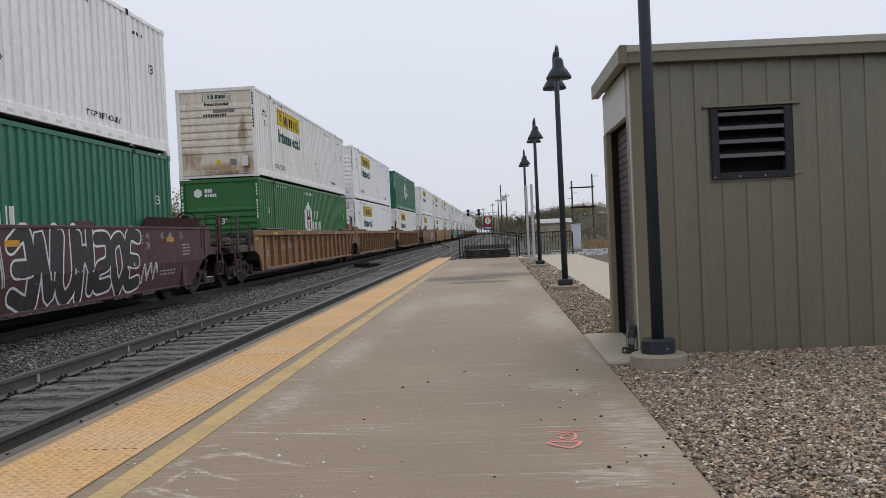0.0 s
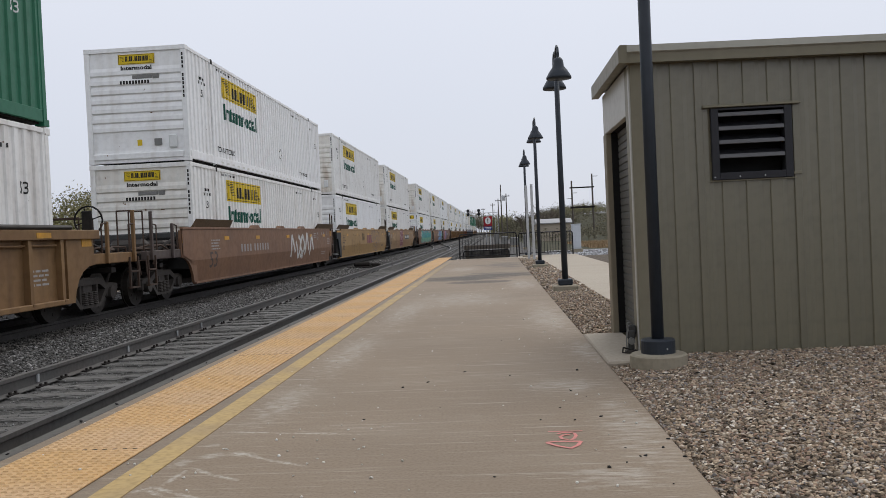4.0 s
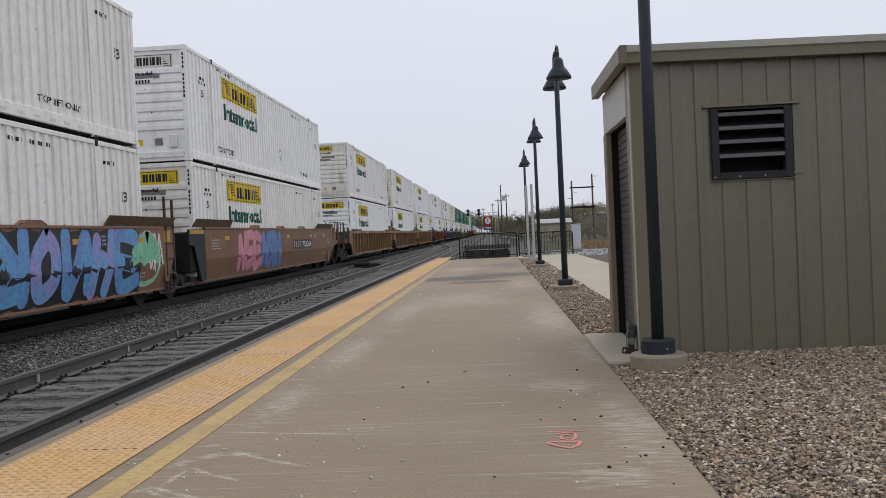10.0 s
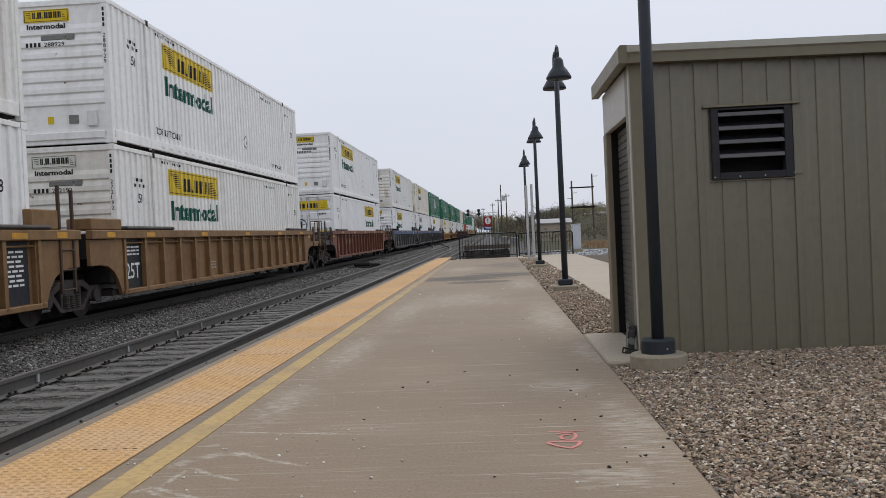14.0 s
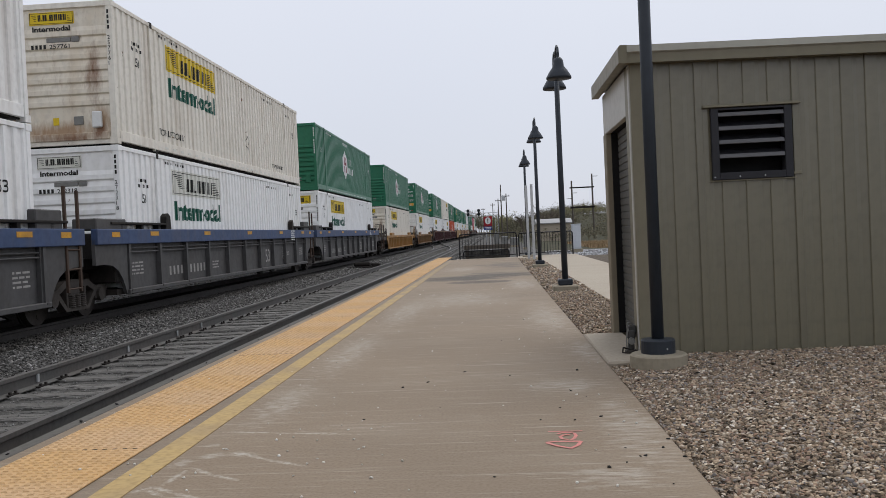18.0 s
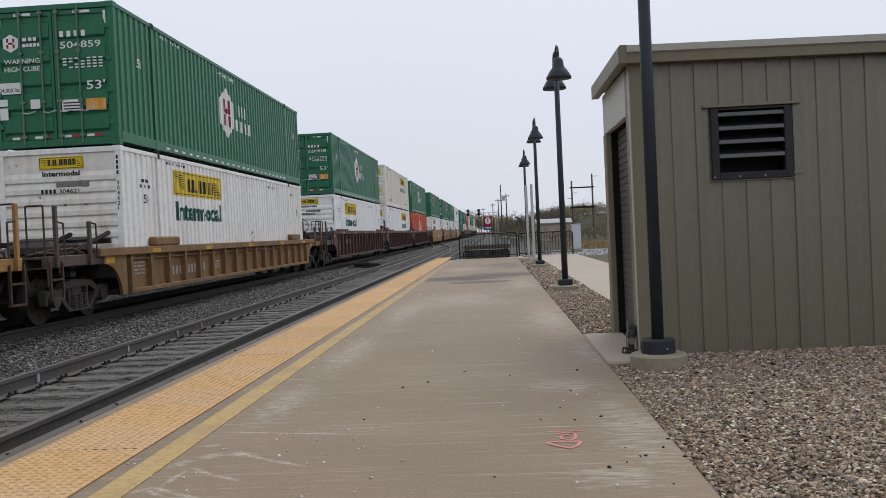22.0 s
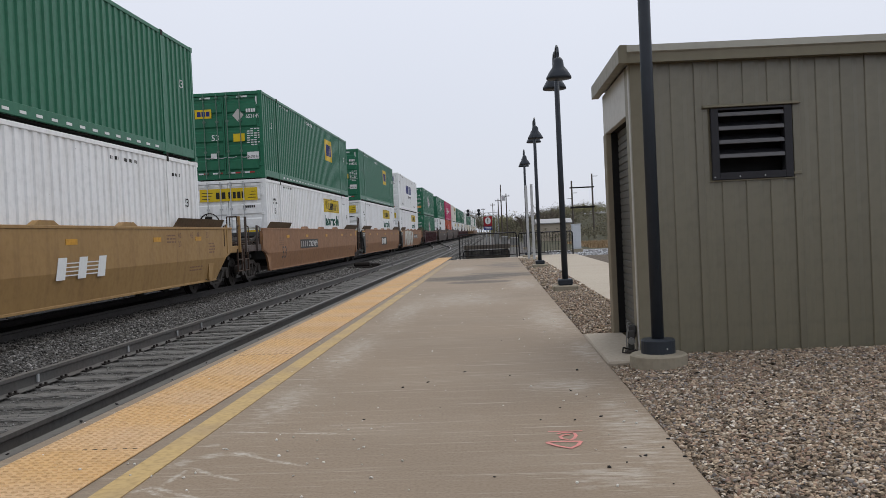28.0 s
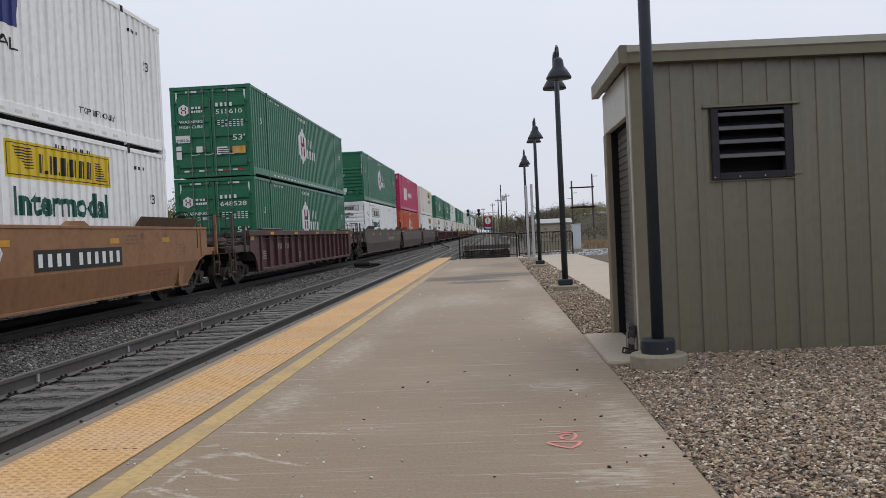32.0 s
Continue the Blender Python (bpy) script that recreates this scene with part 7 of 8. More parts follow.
def smooth_car(car, mat, first, last):
    a = -1.15 if first else 0.4
    b = CL + 2.2 if last else 16.95

    def side(bm):
        outline = [(a, 1.7), (b, 1.7)] + ([(b, 1.05), (CL + 1.6, 0.9)] if last else [(b, 0.9)]) + ([(-0.6, 0.9), (a, 1.05)] if first else [(a, 0.9)])
        lo = [(outline[-2 if first else -1][0], 0.9), (CL + 1.6 if last else b, 0.9), (CL + 0.95 if last else b + 0.1, 0.34), (-0.1 if first else 0.06, 0.34)]
        for off in (0, 1):
            x = 1.42 - 0.05 * off
            bm.faces.new([bm.verts.new((x, y, z)) for y, z in outline])
            bm.faces.new([bm.verts.new((x - (0.1 if z < 0.5 else 0), y, z)) for y, z in lo])
        box(bm, 1.36, 1.435, a, b, 1.66, 1.72, 0.008)
        box(bm, 1.24, 1.335, lo[3][0], lo[2][0], 0.31, 0.36, 0.006)
    part("well_side", cached(("smooth_side", first, last), mat, side), None, car)
    part("far_well_side", cached("far_smooth_side", mat, lambda bm: box(bm, -1.42, -1.37, 0, CL + 0.9, 0.34, 1.7)), None, car)
    for y0, y1 in ((-0.3, 2.6), (14.2, 17.5)):
        part("container_guide", cached(("container_guide", y0), mat if mat in (M["maroon"], M["dusk"], M["redbrown"]) else M["guide"], lambda bm: prism(bm, [(1.33, 1.72), (1.40, 1.72), (1.5, 1.92), (1.47, 1.92)], "y", y0, y1)), None, car)
    for y in (5.2, 8.4, 11.6):
        part("container_guide", cached(("small_guide", y), mat, lambda bm: prism(bm, [(y - 0.4, 1.72), (y + 0.4, 1.72), (y + 0.22, 1.8), (y - 0.22, 1.8)], "x", 1.3, 1.43)), None, car)
    for y in (2.0, 5.1, 9.0, 12.8, 15.4):
        slab(car, "reflector", M["tape"], 1.419, 1.425, (y, y + 0.42), 1.38, 1.48)


def ribbed_car(car, mat, top, low, far):
    z1, z0 = (1.3, 1.14) if low else ((1.66, 1.36) if top == M["blue"] else (1.64, 1.47))
    part("top_chord", cached(("top_chord", z0), top, lambda bm: box(bm, 1.33, 1.46, -1.45, CL + 1.35, z0, z1, 0.012)), None, car)
    part("well_side", cached(("ribbed_sheet", z0), mat, lambda bm: (box(bm, 1.305, 1.325, -0.12, CL + 0.12, 0.4, z0), box(bm, 1.33, 1.45, -0.12, CL + 0.12, 0.36, 0.45, 0.01))), None, car)
    part("far_well_side", cached("far_ribbed_side", mat, lambda bm: box(bm, -1.43, -1.36, -0.5, CL + 0.5, 0.36, 1.3)), None, car)
    n = 11 if top == M["blue"] else 17
    post = cached(("side_post", z0), mat, lambda bm: (prism(bm, [(-0.05, 0.45), (0.05, 0.45), (0.05, z0), (-0.05, z0)], "x", 1.326, 1.43), prism(bm, [(-0.05, 0.41), (0.05, 0.41), (0.035, 0.45), (-0.035, 0.45)], "x", 1.4505, 1.46)))
    if far:
        def row(bm):
            for i in range(n):
                y = (CL) * i / (n - 1)
                box(bm, 1.326, 1.43, y - 0.05, y + 0.05, 0.45, z0)
        tagged(part("side_posts", cached(("side_posts", z0, n), mat, row), None, car), kind="stuff")
    else:
        for i in range(n):
            part("side_post", post, None, car, loc=(0, CL * i / (n - 1), 0))
    if top == M["blue"]:
        for s, y in ((-1, 0), (1, CL)):
            flat(car, "end_stop", M["underframe"], [(y - s * 2.25, 1.66), (y - s * 1.95, 1.66), (y - s * 1.98, 1.95), (y - s * 2.1, 2.02), (y - s * 2.22, 1.95)], 1.3, 1.44)
            slab(car, "end_deck", M["underframe"], 1.0, 1.45, yspan(y, s, -1.95, 0.8), 1.75, 1.8, 0.01)
            for d in (-1.6, -0.7, 0.3):
                slab(car, "deck_bracket", M["underframe"], 1.3, 1.42, yspan(y, s, d - 0.05, d + 0.05), 1.66, 1.75)
    else:
        gm = M["dusk"] if mat in (M["maroon"], M["redbrown"]) else M["olive"]
        for y0, y1 in ((0.05, 2.6), (13.7, 16.5)):
            slab(car, "container_guide", mat if low else gm, 1.29, 1.47, (y0, y1) if not low else ((1.2, 2.6) if y0 < 5 else (13.7, 15.0)), z1 + 0.002, z1 + (0.2 if low else 0.08), 0.03)
    for y in (1.0, 4.4, 8.2, 12.0, 15.3):
        slab(car, "reflector", M["tape"], 1.459, 1.465, (y, y + 0.45), z1 - 0.14, z1 - 0.05)
    for d in (0.09, 0.17) if top == M["blue"] else (0.09,):
        part("grab_rail", cached(("grab_rail", z0, d), mat, lambda bm: rod(bm, (1.375, 0.1, z0 - d), (1.375, CL - 0.1, z0 - d), 0.018, 6)), None, car)


def squiggle(bm, pts, w, x, n=7):
    """One broad painted stroke on the car side through the points (y, z)."""
    pts = [Vector((0, *p)) for p in pts]
    dense = []
    for i in range(len(pts) - 1):
        p0, p1, p2, p3 = pts[max(i - 1, 0)], pts[i], pts[i + 1], pts[min(i + 2, len(pts) - 1)]
        for k in range(n):
            t = k / n
            dense.append(0.5 * ((2 * p1) + (p2 - p0) * t + (2 * p0 - 5 * p1 + 4 * p2 - p3) * t * t + (3 * p1 - p0 - 3 * p2 + p3) * t ** 3))
    dense.append(pts[-1])
    L, R = [], []
    for i, p in enumerate(dense):
        d = (dense[min(i + 1, len(dense) - 1)] - dense[max(i - 1, 0)])
        d = d.normalized() if d.length > 1e-6 else Vector((0, 0, 1))
        s = Vector((0, -d.z, d.y)) * w / 2
        L.append(p + s)
        R.append(p - s)

    def place(p, i):
        lean = max(0.0, 0.9 - p.z) * 0.1 / 0.56
        return bm.verts.new((x + 0.00001 * i - lean, p.y, p.z))
    lv, rv = [place(p, i) for i, p in enumerate(L)], [place(p, i) for i, p in enumerate(R)]
    for i in range(len(dense) - 1):
        bm.faces.new((rv[i], rv[i + 1], lv[i + 1], lv[i]))


def graffiti(car, y0, y1, z0, z1, fill, line, seed, weight=0.22, count=6):
    r = random.Random(seed)
    cell = (y1 - y0) / count
    strokes = []
    for c in range(count):
        a = y0 + (c + 0.5) * cell + r.uniform(-0.1, 0.1) * cell
        lo, hi = z0 + r.uniform(0, 0.12), z1 - r.uniform(0, 0.12)
        m, w = (lo + hi) / 2, cell * 0.42
        lean = r.uniform(-0.3, 0.3) * cell
        kind = r.randrange(5)
        if kind == 0:
            s = [(-w, lo), (-w * 0.6, m), (0, hi), (w * 0.5, m + 0.1), (w * 0.9, lo + 0.15)]
        elif kind == 1:
            s = [(-w, hi - 0.1), (w * 0.8, hi - 0.25), (-w * 0.7, m), (w, lo + 0.1)]
        elif kind == 2:
            s = [(-w * 0.8, lo + 0.05), (w * 0.9, m), (0, hi), (-w, m + 0.05), (w * 0.4, lo)]
        elif kind == 3:
            s = [(w, hi), (-w * 0.8, hi - 0.2), (-w * 0.4, lo + 0.1), (w * 0.9, lo + 0.25), (w * 0.3, m + 0.1)]
        else:
            s = [(-w, m + 0.2), (0, lo), (w, m + 0.2), (w * 0.2, hi)]
        strokes.append([(a + p + lean * (q - m), q) for p, q in s])
    for key, mat, extra, x in (("graffiti_outline", line, 0.1, 1.4235), ("graffiti_fill", fill, 0.0, 1.4265)):
        for i, s in enumerate(strokes):
            bm = bmesh.new()
            squiggle(bm, s, weight * (cell / 0.8) + extra * min(1, cell / 0.5), x + 0.00012 * i)
            part(key, bm, mat, car)


FORMS = (
    (((0.1, 0.0), (0.16, 0.5), (0.22, 1.0)), ((0.2, 0.5), (0.5, 0.62), (0.78, 0.5)), ((0.86, 1.0), (0.8, 0.5), (0.72, 0.0))),
    (((0.12, 0.0), (0.2, 0.98)), ((0.2, 0.95), (0.85, 0.86), (0.7, 0.56), (0.25, 0.48)), ((0.35, 0.45), (0.6, 0.25), (0.9, 0.0))),
    (((0.5, 1.0), (0.12, 0.62), (0.3, 0.05), (0.8, 0.28), (0.8, 0.78), (0.5, 1.0)),),
    (((0.08, 0.0), (0.2, 0.95), (0.5, 0.5), (0.78, 0.05), (0.9, 1.0)),),
    (((0.88, 0.98), (0.25, 0.85), (0.25, 0.58), (0.78, 0.45), (0.74, 0.12), (0.1, 0.03)),),
    (((0.15, 1.0), (0.1, 0.3), (0.45, 0.02), (0.85, 0.3), (0.8, 1.0)),),
    (((0.9, 0.92), (0.2, 0.94), (0.12, 0.06), (0.9, 0.1)), ((0.2, 0.5), (0.75, 0.55))),
)


def piece(car, y0, y1, z0, z1, shapes, fills, line, seed, w, edge, ground=None):
    """A sprayed piece: fat interlocking strokes, each shape outlined, over an optional ground colour."""
    r = random.Random(seed)
    cell = (y1 - y0) / len(shapes)
    if ground:
        bm = bmesh.new()
        n = 24
        rows = [[on_side(bm, y0 - 0.15 + (y1 - y0 + 0.3) * i / n, z, 1.4232) for z in (z0 - 0.05 + 0.05 * math.sin(2.3 * i), z1 + 0.04 * math.sin(1.7 * i + 1))] for i in range(n + 1)]
        for u, q in zip(rows, rows[1:]):
            bm.faces.new((u[0], q[0], q[1], u[1]))
        part("graffiti_ground", fold(bm), ground, car)
    outline, colours = bmesh.new(), [bmesh.new() for _ in fills]
    for c, k in enumerate(shapes):
        lean, sx, flip, over = r.uniform(-0.06, 0.14), cell * r.uniform(0.92, 1.08), r.random() < 0.45, r.random() < 0.45
        strokes = []
        for st in FORMS[k]:
            strokes.append([(y0 + c * cell + sx * ((1 - p) if flip else p) + lean * (q - 0.5) + r.uniform(-0.03, 0.03) * cell, z0 + w * 0.4 + (z1 - z0 - w * 0.8) * min(1.04, max(-0.04, ((1 - q) if over else q) + r.uniform(-0.08, 0.08)))) for p, q in st])
        for bm, ww, x in ((outline, w + 2 * edge, 1.4236), (colours[c % len(fills)], w, 1.4249)):
            for i, st in enumerate(strokes):
                squiggle(bm, st, ww, x + 0.0001 * c + 0.00002 * i)
                for end in (st[0], st[-1]):
                    ring = [(end[0] + ww / 2 * math.cos(a * math.pi / 6), end[1] + ww / 2 * math.sin(a * math.pi / 6)) for a in range(12)]
                    bm.faces.new([bm.verts.new((x + 0.0001 * c + 0.00002 * i - max(0.0, 0.9 - q) * 0.1 / 0.56, p, q)) for p, q in ring])
    tagged(part("graffiti_outline", outline, line, car), kind="stuff")
    for bm, mat in zip(colours, fills):
        tagged(part("graffiti_fill", bm, mat, car), kind="stuff")


def on_side(bm, y, z, x):
    return bm.verts.new((x, y, z))


def fold(bm):
    """Cut a flat drawing at the fold of the car side and lean its lower half inwards with the sheet."""
    bmesh.ops.bisect_plane(bm, geom=bm.verts[:] + bm.edges[:] + bm.faces[:], plane_co=(0, 0, 0.9), plane_no=(0, 0, 1), dist=1e-5)
    for v in bm.verts:
        v.co.x -= max(0.0, 0.9 - v.co.z) * 0.1 / 0.56
    return bm


def mural(car, y0, y1, top, low, shard, line, light, seed):
    """A long sprayed picture over the whole side: a field in two colours, angular shards and outlines."""
    r = random.Random(seed)
    n = 60
    ys = [y0 + (y1 - y0) * i / n for i in range(n + 1)]
    hi = [1.62 + 0.04 * math.sin(2.1 * y) for y in ys]
    mid = [0.9 for _ in ys]
    lo = [0.42 + 0.05 * math.sin(1.9 * y + 2) for y in ys]
    for name, mat, a, b in (("graffiti_fill", top, mid, hi), ("graffiti_lower_fill", low, lo, mid)):
        bm = bmesh.new()
        rows = [(lo if a is lo else mid), [0.5 * (p + q) for p, q in zip(a, b)], b]
        grid = [[on_side(bm, y, row[i], 1.4235) for row in rows] for i, y in enumerate(ys)]
        for u, w in zip(grid, grid[1:]):
            for k in range(2):
                bm.faces.new((u[k], w[k], w[k + 1], u[k + 1]))
        part(name, fold(bm), mat, car)
    shards, dark, pale = bmesh.new(), bmesh.new(), bmesh.new()
    y = y0 + 0.1
    while y < y1 - 0.8:
        w = r.uniform(0.75, 1.3)
        c, ph, lean = y + w / 2, [r.uniform(0, 6.28) for _ in range(3)], r.uniform(-0.1, 0.3)

        def ring(k):
            out = []
            for i in range(15):
                a = 2 * math.pi * i / 14
                q = 1 + 0.16 * math.sin(3 * a + ph[0]) + 0.12 * math.sin(4 * a + ph[1])
                cz = 1.02 + math.copysign(abs(math.sin(a)) ** 0.6, math.sin(a)) * 0.58 * k * q
                out.append((c + math.copysign(abs(math.cos(a)) ** 0.7, math.cos(a)) * w * 0.5 * k * q + lean * (cz - 1), min(1.63, max(0.42, cz))))
            return out
        squiggle(dark, ring(0.98), 0.045, 1.4250, 3)
        squiggle(pale, ring(0.9), 0.018, 1.4256, 3)
        squiggle(dark, [(c - w * 0.22, 1.3), (c + w * 0.05, r.uniform(1.0, 1.25)), (c - w * 0.1, r.uniform(0.7, 0.85))], 0.05, 1.4253)
        squiggle(dark, [(c + w * 0.25, r.uniform(1.1, 1.35)), (c + w * 0.12, 0.9), (c + w * 0.28, r.uniform(0.55, 0.7))], 0.035, 1.4253)
        for top_side in (True, False):
            if r.random() < 0.7:
                e, g = y + r.uniform(-0.05, 0.05), r.uniform(0.12, 0.26)
                za, zb = (1.62, 1.62 - r.uniform(0.2, 0.45)) if top_side else (0.42, 0.42 + r.uniform(0.15, 0.38))
                tri = [(e - g, za), (e + g, za), (e + r.uniform(-0.1, 0.1), zb)]
                shards.faces.new([on_side(shards, p, q, 1.4246) for p, q in tri])
                squiggle(dark, [tri[0], tri[2]], 0.03, 1.4253, 3)
                squiggle(dark, [tri[1], tri[2]], 0.03, 1.4253, 3)
        y += w * r.uniform(0.86, 1.0)
    tagged(part("graffiti_shards", fold(shards), shard, car), kind="stuff")
    tagged(part("graffiti_outline", dark, line, car), kind="stuff")
    tagged(part("graffiti_highlight", pale, light, car), kind="stuff")


def well_car(kind, paint, at, first, last, k):
    names = {"tan": "tan", "amber": "rust-streaked yellow-orange", "ochre": "yellow ochre", "brown": "brown", "sienna": "orange-brown", "mustard": "mustard brown", "redbrown": "red-brown", "maroon": "maroon", "grey": "grey and blue", "dusk": "dark brown", "umber": "dirty brown"}
    art = {0: " with black and white graffiti", 5: " with dark sprayed tags", 6: " with wine-red graffiti", 7: " covered in teal and green graffiti", 8: " with blue and lilac bubble graffiti", 9: " with pink and blue graffiti", 25: " with pale sprayed graffiti"}
    th = thing("well_car", "%s %s-sided double-stack railcar unit%s" % (names[paint], "smooth" if kind == "S" else "ribbed", art.get(k, "")), "railcar", at, "train of well cars")
    mat = M[paint]
    low = kind == "L"
    if kind == "S":
        smooth_car(th, mat, first, last)
    else:
        ribbed_car(th, mat, M["blue"] if paint == "grey" else M["tan"] if paint == "umber" else mat, low, k >= 30)
    part("well_floor", cached("well_floor", M["underframe"], lambda bm: box(bm, -1.3, 1.3, -0.4, CL + 0.4, 0.36, 0.475)), None, th)
    for s, full in ((-1, first), (1, last)):
        if full:
            end_full(th, mat, kind, s, low)
        else:
            end_joint(th, mat, kind, s, k)
    return th


# train, from its head: start along the track, side kind, paint, place of the unit in its car, upper box, lower box
TRAIN = [
    (3.46, "S", "maroon", "tail", "band_a", "hex_n"),
    (27.15, "R", "umber", "head", "band_d", "hex_l"), (46.24, "R", "tan", "middle", "band_a", "band_a"), (66.05, "R", "tan", "tail", "hex_n", "band_b"),
    (89.02, "S", "brown", "head", "band_a", "band_b"), (108.44, "S", "ochre", "middle", "band_b", "band_a"), (127.83, "S", "mustard", "tail", "band_b", "band_b"),
    (151.78, "S", "brown", "head", "band_b", "band_a"), (171.25, "S", "brown", "middle", "band_b", "band_b"), (190.52, "S", "brown", "tail", "band_a", "band_b"),
    (214.03, "R", "tan", "head", "band_b", "band_a"), (233.32, "R", "tan", "middle", "band_d", "band_a"), (252.69, "R", "tan", "tail", "band_a", "band_b"),
    (275.96, "R", "redbrown", "single", "band_a", "band_r"),
    (299.37, "R", "grey", "head", "band_b", "band_a"), (318.81, "R", "grey", "middle", "band_c", "band_w"), (338.4, "R", "grey", "tail", "hex_n", "band_a"),
    (361.66, "L", "amber", "single", "hex_n", "band_c"), (384.91, "L", "tan", "single", "hex_d", "band_b"),
    (408.11, "R", "maroon", "head", "hex_d", "band_a"), (427.64, "R", "maroon", "middle", "band_ri", "band_r"), (446.87, "R", "maroon", "tail", "hex_n", "hex_o"),
    (470.81, "S", "ochre", "single", "square_n", "band_a"),
    (493.5, "S", "sienna", "head", "square_d", "band_r"), (513.67, "S", "sienna", "middle", "square_d", "band_r"), (533.53, "S", "sienna", "tail", "navy", "band_r"),
    (557.02, "R", "maroon", "single", "hex_d", "hex_d"),
    (580.03, "S", "dusk", "head", "hex_n", "band_w"), (599.3, "S", "dusk", "middle", "pink", "hex_o"), (618.6, "S", "dusk", "tail", "band_ri", "band_r"),
    (642.0, "R", "maroon", "head", "hex_n", "band_b"), (661.4, "R", "maroon", "middle", "hex_n", "band_b"), (680.8, "R", "maroon", "tail", "pale", "band_b"),
    (704.2, "R", "tan", "head", "hex_d", "band_c"), (723.6, "R", "tan", "middle", "hex_n", "band_a"), (743.0, "R", "tan", "tail", "pale", "band_b"),
    (766.4, "S", "brown", "head", "pale", "band_c"), (785.8, "S", "brown", "middle", "hex_n", "band_b"), (805.2, "S", "brown", "tail", "pale", "band_a"),
    (828.6, "R", "tan", "head", "pale", "band_b"), (848.0, "R", "tan", "middle", "hex_n", "band_a"), (867.4, "R", "tan", "tail", "pale", "band_b"),
]
# end panels by car and tier (1 upper): yellow or plain, wide or narrow; serial figures where they can be read
PANELS = {(1, 1): (False, False), (2, 0): (False, True), (6, 1): (False, False), (6, 0): (True, False), (7, 0): (True, True), (9, 1): (False, True), (9, 0): (True, True), (10, 0): (True, True),
          (11, 1): (True, False), (11, 0): (False, True), (12, 0): (False, False), (14, 1): (False, False), (15, 0): (False, False), (16, 0): (True, True)}
SERIALS = {(17, 0): "285672", (12, 1): "288929", (12, 0): "272192", (15, 1): "257761", (15, 0): "272318", (18, 1): "504859", (18, 0): "304621", (19, 1): "520418", (23, 1): "653149", (24, 1): "648232", (26, 1): "515610", (26, 0): "648528"}
FLOOR_Z = 0.48
ROLLING = []
for k, (s, kind, paint, place, up, low) in enumerate(TRAIN):
    first, last = place in ("head", "single"), place in ("tail", "single")
    car = well_car(kind, paint, (TRAIN_X, s, RAIL_Z), first, last, k)
    lower = container(low, (TRAIN_X, s, RAIL_Z + FLOOR_Z), False, k >= 30, PANELS.get((k, 0)), SERIALS.get((k, 0), ""))
    upper = container(up, (TRAIN_X, s, RAIL_Z + FLOOR_Z + CH + 0.022), True, k >= 30, PANELS.get((k, 1)), SERIALS.get((k, 1), ""))
    ROLLING += [(car, s, RAIL_Z), (lower, s, RAIL_Z + FLOOR_Z), (upper, s, RAIL_Z + FLOOR_Z + CH + 0.022)]
CARS = [o for o, _, _ in ROLLING[::3]]

def stencil_block(bm, y, z, w, rows, x, lean=0.18):
    for i in range(rows):
        a = y
        while a < y + w - 0.05:
            b = min(a + 0.06 + 0.09 * ((i * 7 + round(a * 50)) % 3), y + w)
            poly_side(bm, [(a, z - 0.075 * i), (b, z - 0.075 * i), (b, z - 0.075 * i + 0.035), (a, z - 0.075 * i + 0.035)])
            a = b + 0.04
    for v in bm.verts:
        v.co.x = x - max(0.0, 0.9 - v.co.z) * lean


# paintings, plates and numbers on the car sides
for name, c in (("spray_black", (0.02, 0.02, 0.022)), ("spray_white", (0.62, 0.62, 0.62)), ("spray_teal", (0.02, 0.3, 0.28)), ("spray_mint", (0.16, 0.42, 0.26)), ("spray_sky", (0.1, 0.17, 0.36)),
                ("spray_rose", (0.5, 0.2, 0.26)), ("spray_lilac", (0.42, 0.28, 0.5)), ("spray_wine", (0.16, 0.02, 0.04)), ("spray_tan", (0.42, 0.27, 0.13)), ("spray_navy", (0.03, 0.05, 0.15)), ("spray_pale", (0.45, 0.47, 0.42)), ("spray_red", (0.4, 0.04, 0.03))):
    M[name] = material(name, c, 0.5, second=tuple(min(1, v * 1.5 + 0.02) for v in c), blotch=2.5, amount=0.6, grain=12, bump=0.03)
M["spray_dusk"] = material("spray_blue_and_lilac", (0.16, 0.33, 0.6), 0.5, second=(0.36, 0.22, 0.5), blotch=1.6, amount=1.0, grain=12, bump=0.03)
M["spray_aqua"] = material("spray_aqua_and_blue", (0.12, 0.33, 0.58), 0.5, second=(0.16, 0.17, 0.45), blotch=1.5, amount=1.0, grain=12, bump=0.03)
M["spray_mauve"] = material("spray_faded_mauve", (0.22, 0.14, 0.14), 0.55, second=(0.2, 0.1, 0.08), blotch=1.4, amount=0.9, grain=10, bump=0.03)
M["spray_plum"] = material("spray_plum", (0.2, 0.05, 0.08), 0.55, second=(0.14, 0.03, 0.04), blotch=1.6, amount=0.9, grain=10, bump=0.03)
M["spray_ash"] = material("spray_worn_black", (0.035, 0.036, 0.036), 0.55, second=(0.06, 0.05, 0.05), blotch=2.2, amount=0.7, grain=12, bump=0.03)
piece(CARS[0], 9.1, 13.9, 0.4, 1.66, (6, 3, 5, 0, 4, 2, 6), (M["spray_ash"],), M["spray_white"], 3, 0.25, 0.042)
graffiti(CARS[0], 14.0, 14.9, 0.5, 0.95, M["maroon"], M["spray_white"], 4, 0.03, 3)
graffiti(CARS[0], 7.2, 9.0, 0.5, 1.5, M["maroon"], M["spray_pale"], 8, 0.03, 5)
